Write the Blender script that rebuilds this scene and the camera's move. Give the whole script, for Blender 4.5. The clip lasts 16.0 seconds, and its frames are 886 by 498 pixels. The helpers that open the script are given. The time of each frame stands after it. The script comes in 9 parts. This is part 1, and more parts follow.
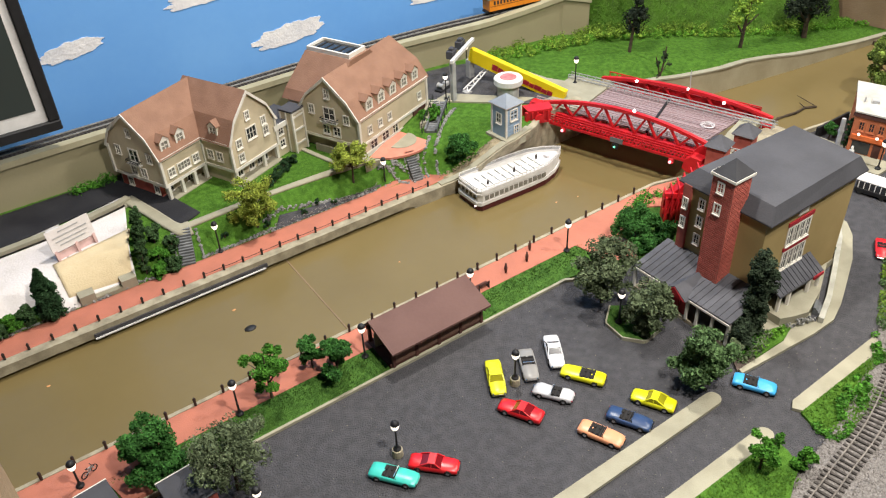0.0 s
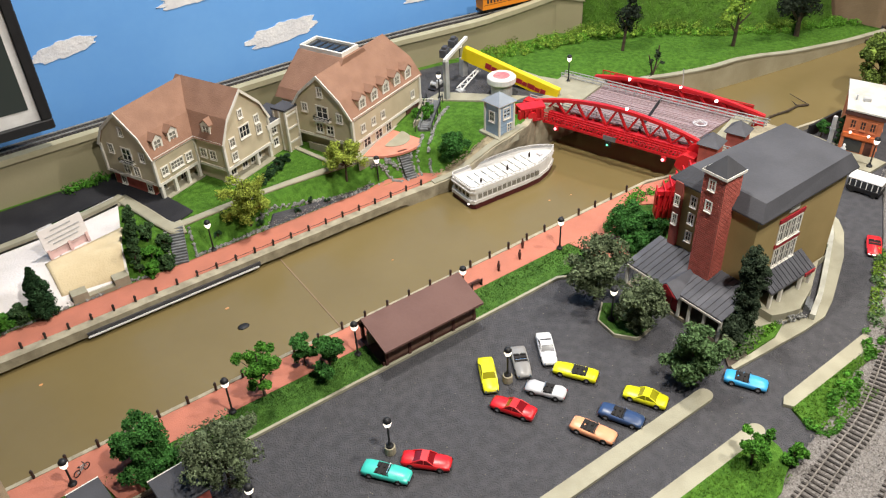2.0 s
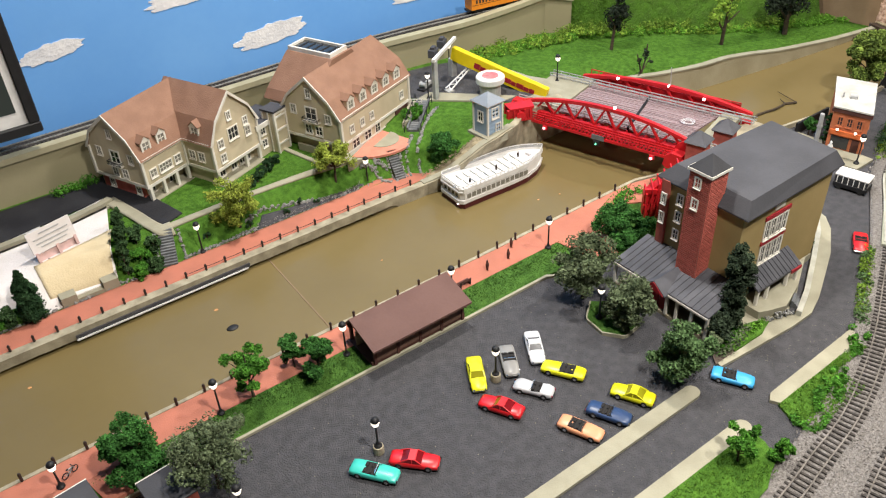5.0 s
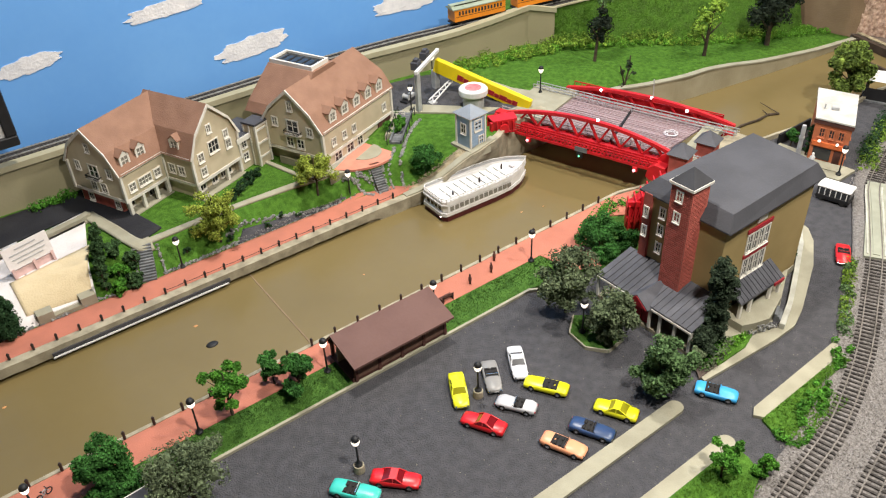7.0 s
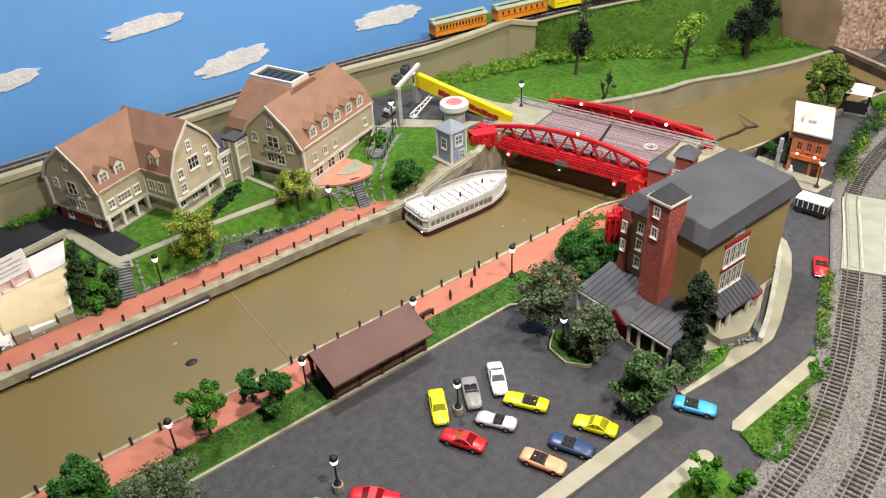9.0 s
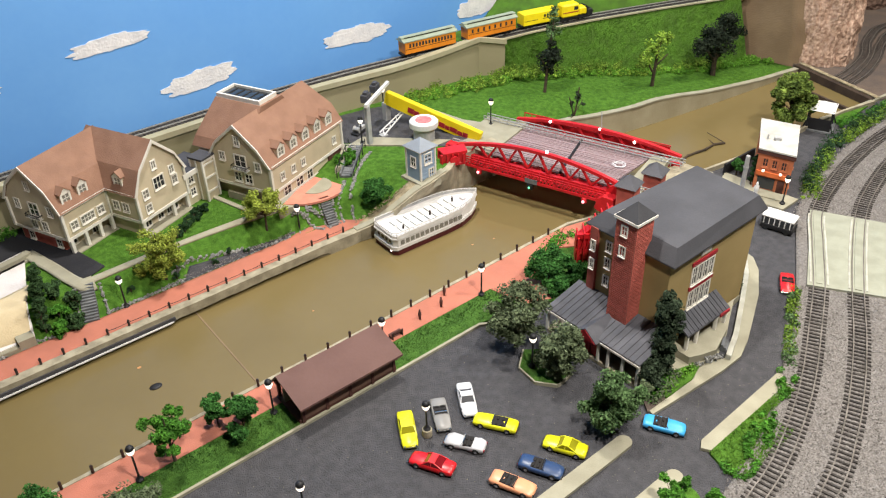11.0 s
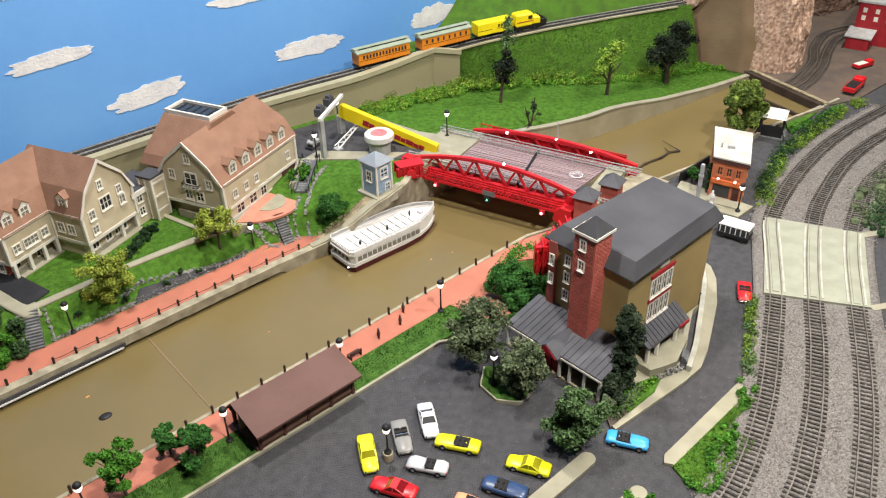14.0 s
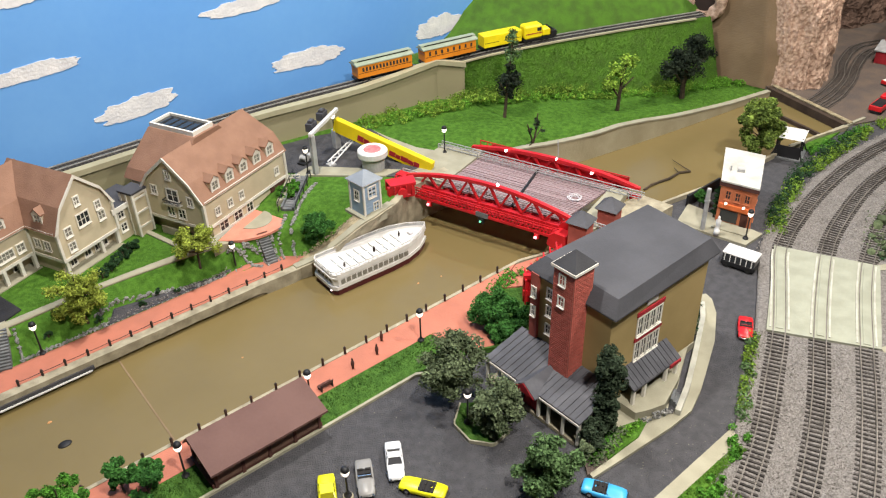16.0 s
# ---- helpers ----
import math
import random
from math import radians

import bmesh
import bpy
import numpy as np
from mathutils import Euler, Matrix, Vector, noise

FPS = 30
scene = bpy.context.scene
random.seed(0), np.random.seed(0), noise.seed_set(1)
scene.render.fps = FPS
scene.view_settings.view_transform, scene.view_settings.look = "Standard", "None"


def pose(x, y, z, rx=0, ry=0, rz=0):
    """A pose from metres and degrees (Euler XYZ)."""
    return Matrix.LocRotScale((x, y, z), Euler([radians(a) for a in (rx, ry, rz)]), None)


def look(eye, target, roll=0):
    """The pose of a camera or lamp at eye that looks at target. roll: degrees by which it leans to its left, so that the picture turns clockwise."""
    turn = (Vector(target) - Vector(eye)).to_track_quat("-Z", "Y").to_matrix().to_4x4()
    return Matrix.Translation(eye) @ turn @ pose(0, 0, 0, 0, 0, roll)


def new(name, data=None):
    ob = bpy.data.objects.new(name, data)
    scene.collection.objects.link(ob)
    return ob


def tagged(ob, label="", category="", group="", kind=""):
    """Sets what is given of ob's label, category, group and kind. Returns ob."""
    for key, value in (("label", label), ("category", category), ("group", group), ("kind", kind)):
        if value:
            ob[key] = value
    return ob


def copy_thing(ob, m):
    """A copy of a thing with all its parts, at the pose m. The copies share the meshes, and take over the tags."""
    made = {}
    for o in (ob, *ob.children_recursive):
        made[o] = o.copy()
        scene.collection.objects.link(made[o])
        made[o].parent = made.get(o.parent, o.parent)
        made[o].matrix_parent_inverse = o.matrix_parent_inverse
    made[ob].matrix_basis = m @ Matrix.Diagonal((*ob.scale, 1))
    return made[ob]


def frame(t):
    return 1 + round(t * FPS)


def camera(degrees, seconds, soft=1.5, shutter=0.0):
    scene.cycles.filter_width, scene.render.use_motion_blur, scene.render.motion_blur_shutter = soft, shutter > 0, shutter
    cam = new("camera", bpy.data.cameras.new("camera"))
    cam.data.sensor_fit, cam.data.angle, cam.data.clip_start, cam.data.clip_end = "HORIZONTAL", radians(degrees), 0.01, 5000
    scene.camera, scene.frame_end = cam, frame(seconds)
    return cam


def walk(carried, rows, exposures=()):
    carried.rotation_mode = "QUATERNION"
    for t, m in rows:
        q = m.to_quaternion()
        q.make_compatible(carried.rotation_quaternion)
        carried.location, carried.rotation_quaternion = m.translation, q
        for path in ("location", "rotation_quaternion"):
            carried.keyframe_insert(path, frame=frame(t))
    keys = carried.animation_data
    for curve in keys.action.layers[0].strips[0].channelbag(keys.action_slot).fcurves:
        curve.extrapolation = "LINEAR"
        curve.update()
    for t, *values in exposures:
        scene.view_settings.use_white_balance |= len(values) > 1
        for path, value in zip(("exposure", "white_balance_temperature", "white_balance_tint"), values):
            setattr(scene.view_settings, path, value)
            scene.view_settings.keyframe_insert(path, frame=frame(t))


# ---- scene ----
cam = camera(57.91, 16.0, soft=1.2)
PATH = [
    (0, (-0.2014, -0.7026, 0.7276), (0.7074, 0.6399, -0.4436), -2.93),
    (0.5, (-0.2033, -0.7073, 0.7303), (0.7096, 0.6364, -0.4364), -2.57),
    (1, (-0.2032, -0.7085, 0.7262), (0.7121, 0.6345, -0.4393), -2.72),
    (1.5, (-0.2011, -0.7088, 0.7252), (0.7139, 0.6303, -0.4450), -2.87),
    (2, (-0.1994, -0.7079, 0.7260), (0.7170, 0.6290, -0.4457), -2.86),
    (2.5, (-0.1959, -0.7067, 0.7234), (0.7230, 0.6259, -0.4512), -3.01),
    (3, (-0.1957, -0.7084, 0.7252), (0.7246, 0.6208, -0.4521), -2.99),
    (5.5, (-0.1896, -0.7167, 0.7267), (0.7399, 0.6146, -0.4410), -3.16),
    (6, (-0.1848, -0.7157, 0.7271), (0.7566, 0.6122, -0.4350), -2.92),
    (6.5, (-0.1833, -0.7146, 0.7256), (0.7650, 0.6119, -0.4324), -2.57),
    (7, (-0.1780, -0.7120, 0.7277), (0.7781, 0.6108, -0.4281), -2.77),
    (7.5, (-0.1759, -0.7124, 0.7301), (0.7876, 0.6082, -0.4221), -2.72),
    (8, (-0.1748, -0.7149, 0.7306), (0.8003, 0.6024, -0.4156), -2.57),
    (8.5, (-0.1710, -0.7153, 0.7327), (0.8099, 0.6013, -0.4094), -2.60),
    (9, (-0.1653, -0.7156, 0.7352), (0.8223, 0.5992, -0.4031), -2.56),
    (11.5, (-0.1482, -0.7133, 0.7382), (0.9097, 0.5738, -0.3682), -1.66),
    (12, (-0.1441, -0.7118, 0.7385), (0.9190, 0.5736, -0.3650), -1.58),
    (12.5, (-0.1433, -0.7075, 0.7387), (0.9263, 0.5742, -0.3627), -1.14),
    (13, (-0.1434, -0.7029, 0.7363), (0.9249, 0.5759, -0.3698), -1.19),
    (13.5, (-0.1490, -0.6895, 0.7408), (0.9392, 0.5720, -0.3658), -1.21),
    (14, (-0.1330, -0.6988, 0.7418), (0.9934, 0.5317, -0.3614), -1.13),
    (14.5, (-0.0834, -0.6936, 0.7417), (1.0345, 0.5428, -0.3636), -1.29),
    (15, (-0.0528, -0.6793, 0.7464), (0.9993, 0.6118, -0.3609), -1.07),
    (15.5, (-0.0323, -0.6831, 0.7480), (1.0265, 0.6073, -0.3536), -1.32),
    (16, (-0.0319, -0.7016, 0.7399), (1.0300, 0.5897, -0.3578), -1.57),
]
walk(cam, [(t, look(eye, target, roll)) for t, eye, target, roll in PATH])

# ---- world, lamps and exposure ----
world = bpy.data.worlds.new("room_world")
scene.world = world
world.use_nodes = True
world.node_tree.nodes["Background"].inputs[0].default_value = (1.0, 0.97, 0.93, 1)
world.node_tree.nodes["Background"].inputs[1].default_value = 0.25


def ceiling_lamp(x, y, z, size, watts, tone=(1.0, 0.95, 0.87)):
    """A downlight in the ceiling of the layout room."""
    data = bpy.data.lights.new("ceiling_downlight", "AREA")
    data.shape, data.size, data.energy, data.color = "DISK", size, watts, tone
    ob = new("ceiling_downlight", data)
    ob.matrix_world = pose(x, y, z)
    return ob


CEIL = 1.45
for lx, ly, w in ((0.46, 0.27, 21.0), (1.12, -0.66, 18.5), (0.26, -0.86, 29.0), (1.95, 0.0, 17.5)):
    ceiling_lamp(lx, ly, CEIL - 0.01, 0.10, w)
scene.view_settings.exposure = 0.0

# ---- materials ----
def shade(name, col, rough=0.8, col2=None, scale=60.0, fine=900.0, bump=0.15, metal=0.0, dirt=0.25, rnd=0.0, island=False, emit=0.0, spec=0.3, wave=None, bscale=None):
    """A procedural surface: base colour mottled at two scales, fine relief, and an optional tint for every object or island."""
    m = bpy.data.materials.new(name)
    m.use_nodes = True
    nt = m.node_tree
    b = nt.nodes["Principled BSDF"]
    tc = nt.nodes.new("ShaderNodeTexCoord")
    n1, n2 = nt.nodes.new("ShaderNodeTexNoise"), nt.nodes.new("ShaderNodeTexNoise")
    n1.inputs["Scale"].default_value, n1.inputs["Detail"].default_value = scale, 5
    n2.inputs["Scale"].default_value, n2.inputs["Detail"].default_value = fine, 3
    for n in (n1, n2):
        nt.links.new(tc.outputs["Object"], n.inputs["Vector"])
    c2 = col2 or tuple(c * (1 - dirt) for c in col)
    mx = nt.nodes.new("ShaderNodeMix")
    mx.data_type = "RGBA"
    mx.inputs[6].default_value, mx.inputs[7].default_value = (*col, 1), (*c2, 1)
    ad = nt.nodes.new("ShaderNodeMath")
    ad.operation = "MULTIPLY_ADD"
    ad.inputs[1].default_value = 0.6
    nt.links.new(n2.outputs["Fac"], ad.inputs[0])
    rg = nt.nodes.new("ShaderNodeMapRange")
    rg.inputs["From Min"].default_value, rg.inputs["From Max"].default_value = 0.35, 0.65
    rg.inputs["To Min"].default_value, rg.inputs["To Max"].default_value = -0.3, 0.7
    nt.links.new(n1.outputs["Fac"], rg.inputs["Value"])
    nt.links.new(rg.outputs[0], ad.inputs[2])
    ad.use_clamp = True
    nt.links.new(ad.outputs[0], mx.inputs[0])
    last = mx.outputs[2]
    if rnd or island:
        hs = nt.nodes.new("ShaderNodeHueSaturation")
        src = nt.nodes.new("ShaderNodeNewGeometry").outputs["Random Per Island"] if island else nt.nodes.new("ShaderNodeObjectInfo").outputs["Random"]
        mr = nt.nodes.new("ShaderNodeMapRange")
        mr.inputs["To Min"].default_value, mr.inputs["To Max"].default_value = 1 - (rnd or 0.35), 1 + (rnd or 0.35)
        nt.links.new(src, mr.inputs["Value"])
        nt.links.new(mr.outputs[0], hs.inputs["Value"])
        nt.links.new(last, hs.inputs["Color"])
        last = hs.outputs["Color"]
    nt.links.new(last, b.inputs["Base Color"])
    b.inputs["Roughness"].default_value, b.inputs["Metallic"].default_value = rough, metal
    b.inputs["Specular IOR Level"].default_value = spec
    if bump:
        bp = nt.nodes.new("ShaderNodeBump")
        bp.inputs["Strength"].default_value, bp.inputs["Distance"].default_value = bump, 0.002
        if bscale:
            n3 = nt.nodes.new("ShaderNodeTexNoise")
            n3.inputs["Scale"].default_value, n3.inputs["Detail"].default_value = bscale, 6
            nt.links.new(tc.outputs["Object"], n3.inputs["Vector"])
            nt.links.new(n3.outputs["Fac"], bp.inputs["Height"])
        else:
            nt.links.new(n2.outputs["Fac"], bp.inputs["Height"])
        nt.links.new(bp.outputs["Normal"], b.inputs["Normal"])
    if emit:
        b.inputs["Emission Color"].default_value, b.inputs["Emission Strength"].default_value = (*col, 1), emit
    return m


def glassy(name, col, rough=0.08):
    m = bpy.data.materials.new(name)
    m.use_nodes = True
    b = m.node_tree.nodes["Principled BSDF"]
    b.inputs["Base Color"].default_value, b.inputs["Roughness"].default_value = (*col, 1), rough
    b.inputs["Specular IOR Level"].default_value = 0.6
    return m


M_ASPHALT = shade("asphalt", (0.056, 0.055, 0.061), 0.9, (0.079, 0.077, 0.084), 85, 800, 1.5, bscale=520)
M_ASPHALT_DARK = shade("fresh_asphalt", (0.013, 0.013, 0.017), 0.85, (0.024, 0.024, 0.028), 18, 700, 0.4)
M_CONC = shade("concrete", (0.335, 0.315, 0.236), 0.85, (0.275, 0.256, 0.188), 35, 500, 0.25)
M_CONC_GREY = shade("grey_concrete", (0.39, 0.345, 0.25), 0.9, (0.25, 0.218, 0.155), 60, 400, 0.5)
M_BRICKWALK = shade("brick_paving", (0.46, 0.162, 0.108), 0.85, (0.385, 0.140, 0.094), 30, 700, 0.3)
M_GRASS = shade("static_grass", (0.090, 0.205, 0.026), 0.95, (0.050, 0.120, 0.016), 110, 900, 1.0, spec=0.1)
M_GRASS_DEEP = shade("deep_grass", (0.075, 0.165, 0.030), 0.95, (0.040, 0.095, 0.018), 110, 900, 1.0, spec=0.1)
M_WATER = shade("brown_resin_water", (0.176, 0.132, 0.056), 0.20, (0.158, 0.118, 0.049), 5, 60, 0.02, spec=0.35)
M_BALLAST = shade("ballast_stone", (0.31, 0.285, 0.27), 0.95, (0.19, 0.172, 0.16), 30, 500, 1.0, island=True, rnd=0.3)
M_BALLAST_BED = shade("ballast_bed", (0.27, 0.248, 0.235), 0.95, (0.13, 0.118, 0.108), 420, 900, 1.0)
M_RAIL = shade("rail_steel", (0.19, 0.168, 0.15), 0.45, (0.105, 0.092, 0.08), 30, 600, 0.05, metal=0.2)
M_TIE = shade("wooden_tie", (0.060, 0.052, 0.047), 0.9, (0.030, 0.026, 0.024), 200, 900, 0.3, rnd=0.35)
M_RETAIN = shade("retaining_wall_paint", (0.31, 0.275, 0.17), 0.85, (0.27, 0.24, 0.145), 8, 300, 0.08)
M_RETAIN_CAP = shade("wall_coping", (0.40, 0.37, 0.25), 0.85, (0.32, 0.29, 0.19), 20, 300, 0.1)
M_SKY = shade("sky_paint", (0.128, 0.330, 0.71), 0.8, (0.155, 0.37, 0.74), 3, 80, 0.03, spec=0.2)
M_CLOUD = shade("cloud_paint", (0.76, 0.75, 0.76), 0.9, (0.62, 0.62, 0.65), 45, 200, 0.6)
M_ROCK = shade("cast_rock", (0.62, 0.44, 0.335), 0.95, (0.30, 0.185, 0.130), 130, 420, 1.0)
# darker copy of the cast rock: the far cliff's shade is in the colour
M_ROCK_SHADED = shade("shaded_rock", (0.155, 0.098, 0.073), 0.95, (0.09, 0.056, 0.042), 40, 240, 1.0)
M_BROWN = shade("brown_scenery_paint", (0.230, 0.160, 0.096), 0.95, (0.178, 0.122, 0.072), 16, 500, 0.7, bscale=260)
M_DIRT = shade("dirt_ground", (0.135, 0.098, 0.075), 0.95, (0.090, 0.072, 0.064), 20, 500, 0.6)
M_MEADOW_WALL = shade("tan_rendered_wall", (0.42, 0.375, 0.26), 0.9, (0.33, 0.29, 0.19), 14, 300, 0.4)
M_WEIR = shade("old_dark_timber", (0.034, 0.022, 0.016), 0.9, (0.060, 0.040, 0.028), 40, 500, 0.3)
M_NICKEL = shade("nickel_rail", (0.62, 0.60, 0.56), 0.35, (0.40, 0.38, 0.35), 90, 500, 0.05, metal=0.5)
# unseen walls and ceiling, made dark so less light bounces onto the layout
M_PLASTER = shade("low_bounce_plaster", (0.15, 0.147, 0.14), 0.9, (0.125, 0.122, 0.117), 3, 80, 0.05)
M_FLOOR = shade("room_carpet", (0.12, 0.11, 0.10), 0.95, (0.08, 0.08, 0.08), 8, 300, 0.3)
M_SIDING = shade("tan_siding", (0.585, 0.50, 0.355), 0.8, (0.51, 0.435, 0.305), 30, 500, 0.1)
M_SHINGLE = shade("brown_shingle", (0.275, 0.152, 0.102), 0.85, (0.232, 0.126, 0.084), 40, 420, 0.3)
M_WHITE = shade("white_trim", (0.74, 0.71, 0.65), 0.6, (0.65, 0.61, 0.54), 40, 600, 0.05)
M_PANE = glassy("dark_pane", (0.03, 0.032, 0.035), 0.12)
# pale pane: reflected light is painted into the base colour
M_PANE_SHEEN = glassy("painted_sheen_pane", (0.20, 0.19, 0.165), 0.30)
M_BRICK = shade("red_brick", (0.43, 0.105, 0.080), 0.85, (0.34, 0.085, 0.065), 60, 600, 0.2, rnd=0.18)
M_MORTAR = shade("brick_mortar", (0.44, 0.19, 0.15), 0.9, (0.37, 0.16, 0.13), 60, 600, 0.2)
M_OLIVE = shade("olive_stucco", (0.36, 0.265, 0.115), 0.8, (0.30, 0.22, 0.092), 15, 400, 0.1)
M_SLATE = shade("dark_slate_roof", (0.052, 0.052, 0.059), 0.75, (0.068, 0.068, 0.077), 18, 400, 0.15)
M_PORCHROOF = shade("metal_seam_roof", (0.060, 0.060, 0.070), 0.6, (0.095, 0.095, 0.108), 25, 300, 0.15)
M_REDBAND = shade("dark_red_paint", (0.36, 0.02, 0.03), 0.6)
M_BRIDGE_RED = shade("bridge_red", (0.58, 0.013, 0.020), 0.45, (0.44, 0.010, 0.016), 40, 400, 0.05, spec=0.4)
M_GRATE = shade("steel_grating", (0.235, 0.145, 0.150), 0.6, (0.315, 0.250, 0.258), 300, 1200, 0.3, rnd=0.18)
M_STEEL = shade("grey_rail_paint", (0.42, 0.42, 0.42), 0.5, (0.3, 0.3, 0.3), 60, 500, 0.1)
M_BLACK = shade("black_paint", (0.018, 0.018, 0.02), 0.5)
M_BOLLARD = shade("brown_black_paint", (0.040, 0.026, 0.022), 0.6)
M_GLOBE = shade("lit_globe", (1.0, 0.90, 0.76), 0.5, None, 50, 300, 0, dirt=0.02, emit=1.6)
M_REDLIGHT = shade("red_signal_light", (1.0, 0.30, 0.34), 0.3, None, 50, 300, 0, dirt=0.02, emit=2.6)
M_WHITELIGHT = shade("white_signal_light", (1.0, 0.85, 0.85), 0.3, None, 50, 300, 0, dirt=0.02, emit=4.0)
M_GREENLIGHT = shade("green_signal_light", (0.2, 1.0, 0.5), 0.3, None, 50, 300, 0, dirt=0.02, emit=1.0)
M_BLUEPAINT = shade("pale_blue_siding", (0.30, 0.40, 0.52), 0.7, (0.25, 0.34, 0.45), 40, 500, 0.1)
M_GREYROOF = shade("grey_roof", (0.25, 0.28, 0.32), 0.7, (0.20, 0.22, 0.25), 30, 400, 0.2)
M_YELLOW = shade("yellow_paint", (0.80, 0.60, 0.008), 0.45, (0.70, 0.52, 0.008), 30, 400, 0.05)
M_MAROON = shade("maroon_hull", (0.09, 0.016, 0.018), 0.45)
M_BENCH_GREY = shade("lilac_grey_bench_paint", (0.64, 0.61, 0.63), 0.6, (0.55, 0.52, 0.54), 60, 500, 0.05)
M_BOAT = shade("white_hull_paint", (0.74, 0.72, 0.71), 0.5, (0.65, 0.63, 0.60), 50, 400, 0.05)
M_DECK = shade("white_deck", (0.72, 0.71, 0.70), 0.6, (0.63, 0.62, 0.61), 50, 400, 0.05)
M_OLDROOF = shade("worn_white_roof", (0.56, 0.54, 0.50), 0.8, (0.40, 0.385, 0.35), 35, 400, 0.1)
M_PAVROOF = shade("brown_pavilion_roof", (0.135, 0.073, 0.062), 0.75, (0.112, 0.058, 0.050), 20, 300, 0.08)
M_DARKWOOD = shade("dark_brown_wood", (0.10, 0.04, 0.03), 0.8, (0.07, 0.03, 0.025), 60, 500, 0.2)
M_PANELWOOD = shade("brown_board", (0.165, 0.092, 0.068), 0.8, (0.12, 0.066, 0.05), 60, 500, 0.2)
M_BARK = shade("tree_bark", (0.075, 0.052, 0.034), 0.95, (0.04, 0.03, 0.02), 120, 700, 0.6)
M_PINK = shade("pink_paving", (0.60, 0.24, 0.17), 0.85, (0.50, 0.20, 0.14), 40, 600, 0.3)
M_STONE = shade("grey_stone", (0.34, 0.335, 0.32), 0.9, (0.15, 0.15, 0.145), 160, 500, 0.6, rnd=0.35)
M_SAND = shade("sand", (0.66, 0.55, 0.36), 0.95, (0.56, 0.45, 0.28), 18, 400, 0.4)
M_PLASTERCLOTH = shade("bare_plaster_cloth", (0.72, 0.67, 0.66), 0.9, (0.64, 0.60, 0.58), 20, 300, 0.4)
M_ORANGEBRICK = shade("orange_brick", (0.50, 0.165, 0.075), 0.85, (0.40, 0.125, 0.056), 60, 600, 0.25)
M_TURF = shade("turf_blades", (0.120, 0.245, 0.034), 0.95, (0.080, 0.175, 0.022), 60, 700, 0.1, island=True, rnd=0.28, spec=0.1)
M_TURF_DEEP = shade("deep_turf_blades", (0.090, 0.185, 0.034), 0.95, (0.035, 0.085, 0.016), 60, 700, 0.1, island=True, rnd=0.5, spec=0.1)
M_BANK = shade("bare_earth_bank", (0.36, 0.30, 0.19), 0.95, (0.20, 0.16, 0.10), 90, 500, 1.0, bscale=120)
M_CROSS = shade("crossing_planks", (0.325, 0.33, 0.262), 0.85, (0.27, 0.275, 0.215), 40, 500, 0.2)
M_STRIP = shade("white_crossing_strip", (0.47, 0.46, 0.40), 0.8, (0.34, 0.33, 0.28), 60, 500, 0.2)
M_SLOPE = shade("patchy_slope_grass", (0.088, 0.196, 0.025), 0.95, (0.066, 0.130, 0.024), 45, 900, 1.0, spec=0.1)
M_STEP = shade("dark_slate_step", (0.17, 0.175, 0.18), 0.85, (0.10, 0.105, 0.11), 80, 500, 0.3, rnd=0.2)
M_TOWER_SLATE = shade("tower_slate", (0.030, 0.030, 0.034), 0.8, (0.042, 0.042, 0.047), 30, 500, 0.2)
M_BALLAST_DARK = shade("dark_ballast", (0.10, 0.093, 0.088), 0.95, (0.055, 0.05, 0.047), 300, 900, 1.0)

# ---- building helpers ----
def part(name, bm, material, parent=None, label="", smooth=False, at=None, kind=""):
    """Links a bmesh as one mesh object, under a thing or a part."""
    me = bpy.data.meshes.new(name)
    bmesh.ops.recalc_face_normals(bm, faces=bm.faces)
    bm.to_mesh(me)
    bm.free()
    for mt in material if isinstance(material, (list, tuple)) else (material,):
        me.materials.append(mt)
    if smooth:
        me.shade_smooth()
    ob = new(name, me)
    ob.parent = parent
    if at is not None:
        ob.matrix_basis = at
    tagged(ob, label, kind=kind)
    return ob


def thing(name, m, label, category, group=""):
    ob = new(name)
    ob.empty_display_size = 0.005
    ob.matrix_basis = m
    return tagged(ob, label, category, group)


def struct(name, bm, material, label, smooth=False):
    ob = part(name, bm, material, None, label, smooth)
    return tagged(ob, category=name.split("_")[0], kind="structure")


def B():
    return bmesh.new()


def box(bm, x0, x1, y0, y1, z0, z1, m=None, bevel=0.0):
    vs = [bm.verts.new(Vector(p)) for p in ((x0, y0, z0), (x1, y0, z0), (x1, y1, z0), (x0, y1, z0), (x0, y0, z1), (x1, y0, z1), (x1, y1, z1), (x0, y1, z1))]
    fs = [bm.faces.new([vs[i] for i in q]) for q in ((3, 2, 1, 0), (4, 5, 6, 7), (0, 1, 5, 4), (1, 2, 6, 5), (2, 3, 7, 6), (3, 0, 4, 7))]
    if m is not None:
        for v in vs:
            v.co = m @ v.co
    if bevel:
        es = list({e for f in fs for e in f.edges})
        bmesh.ops.bevel(bm, geom=es, offset=bevel, segments=1, affect="EDGES")
    return bm


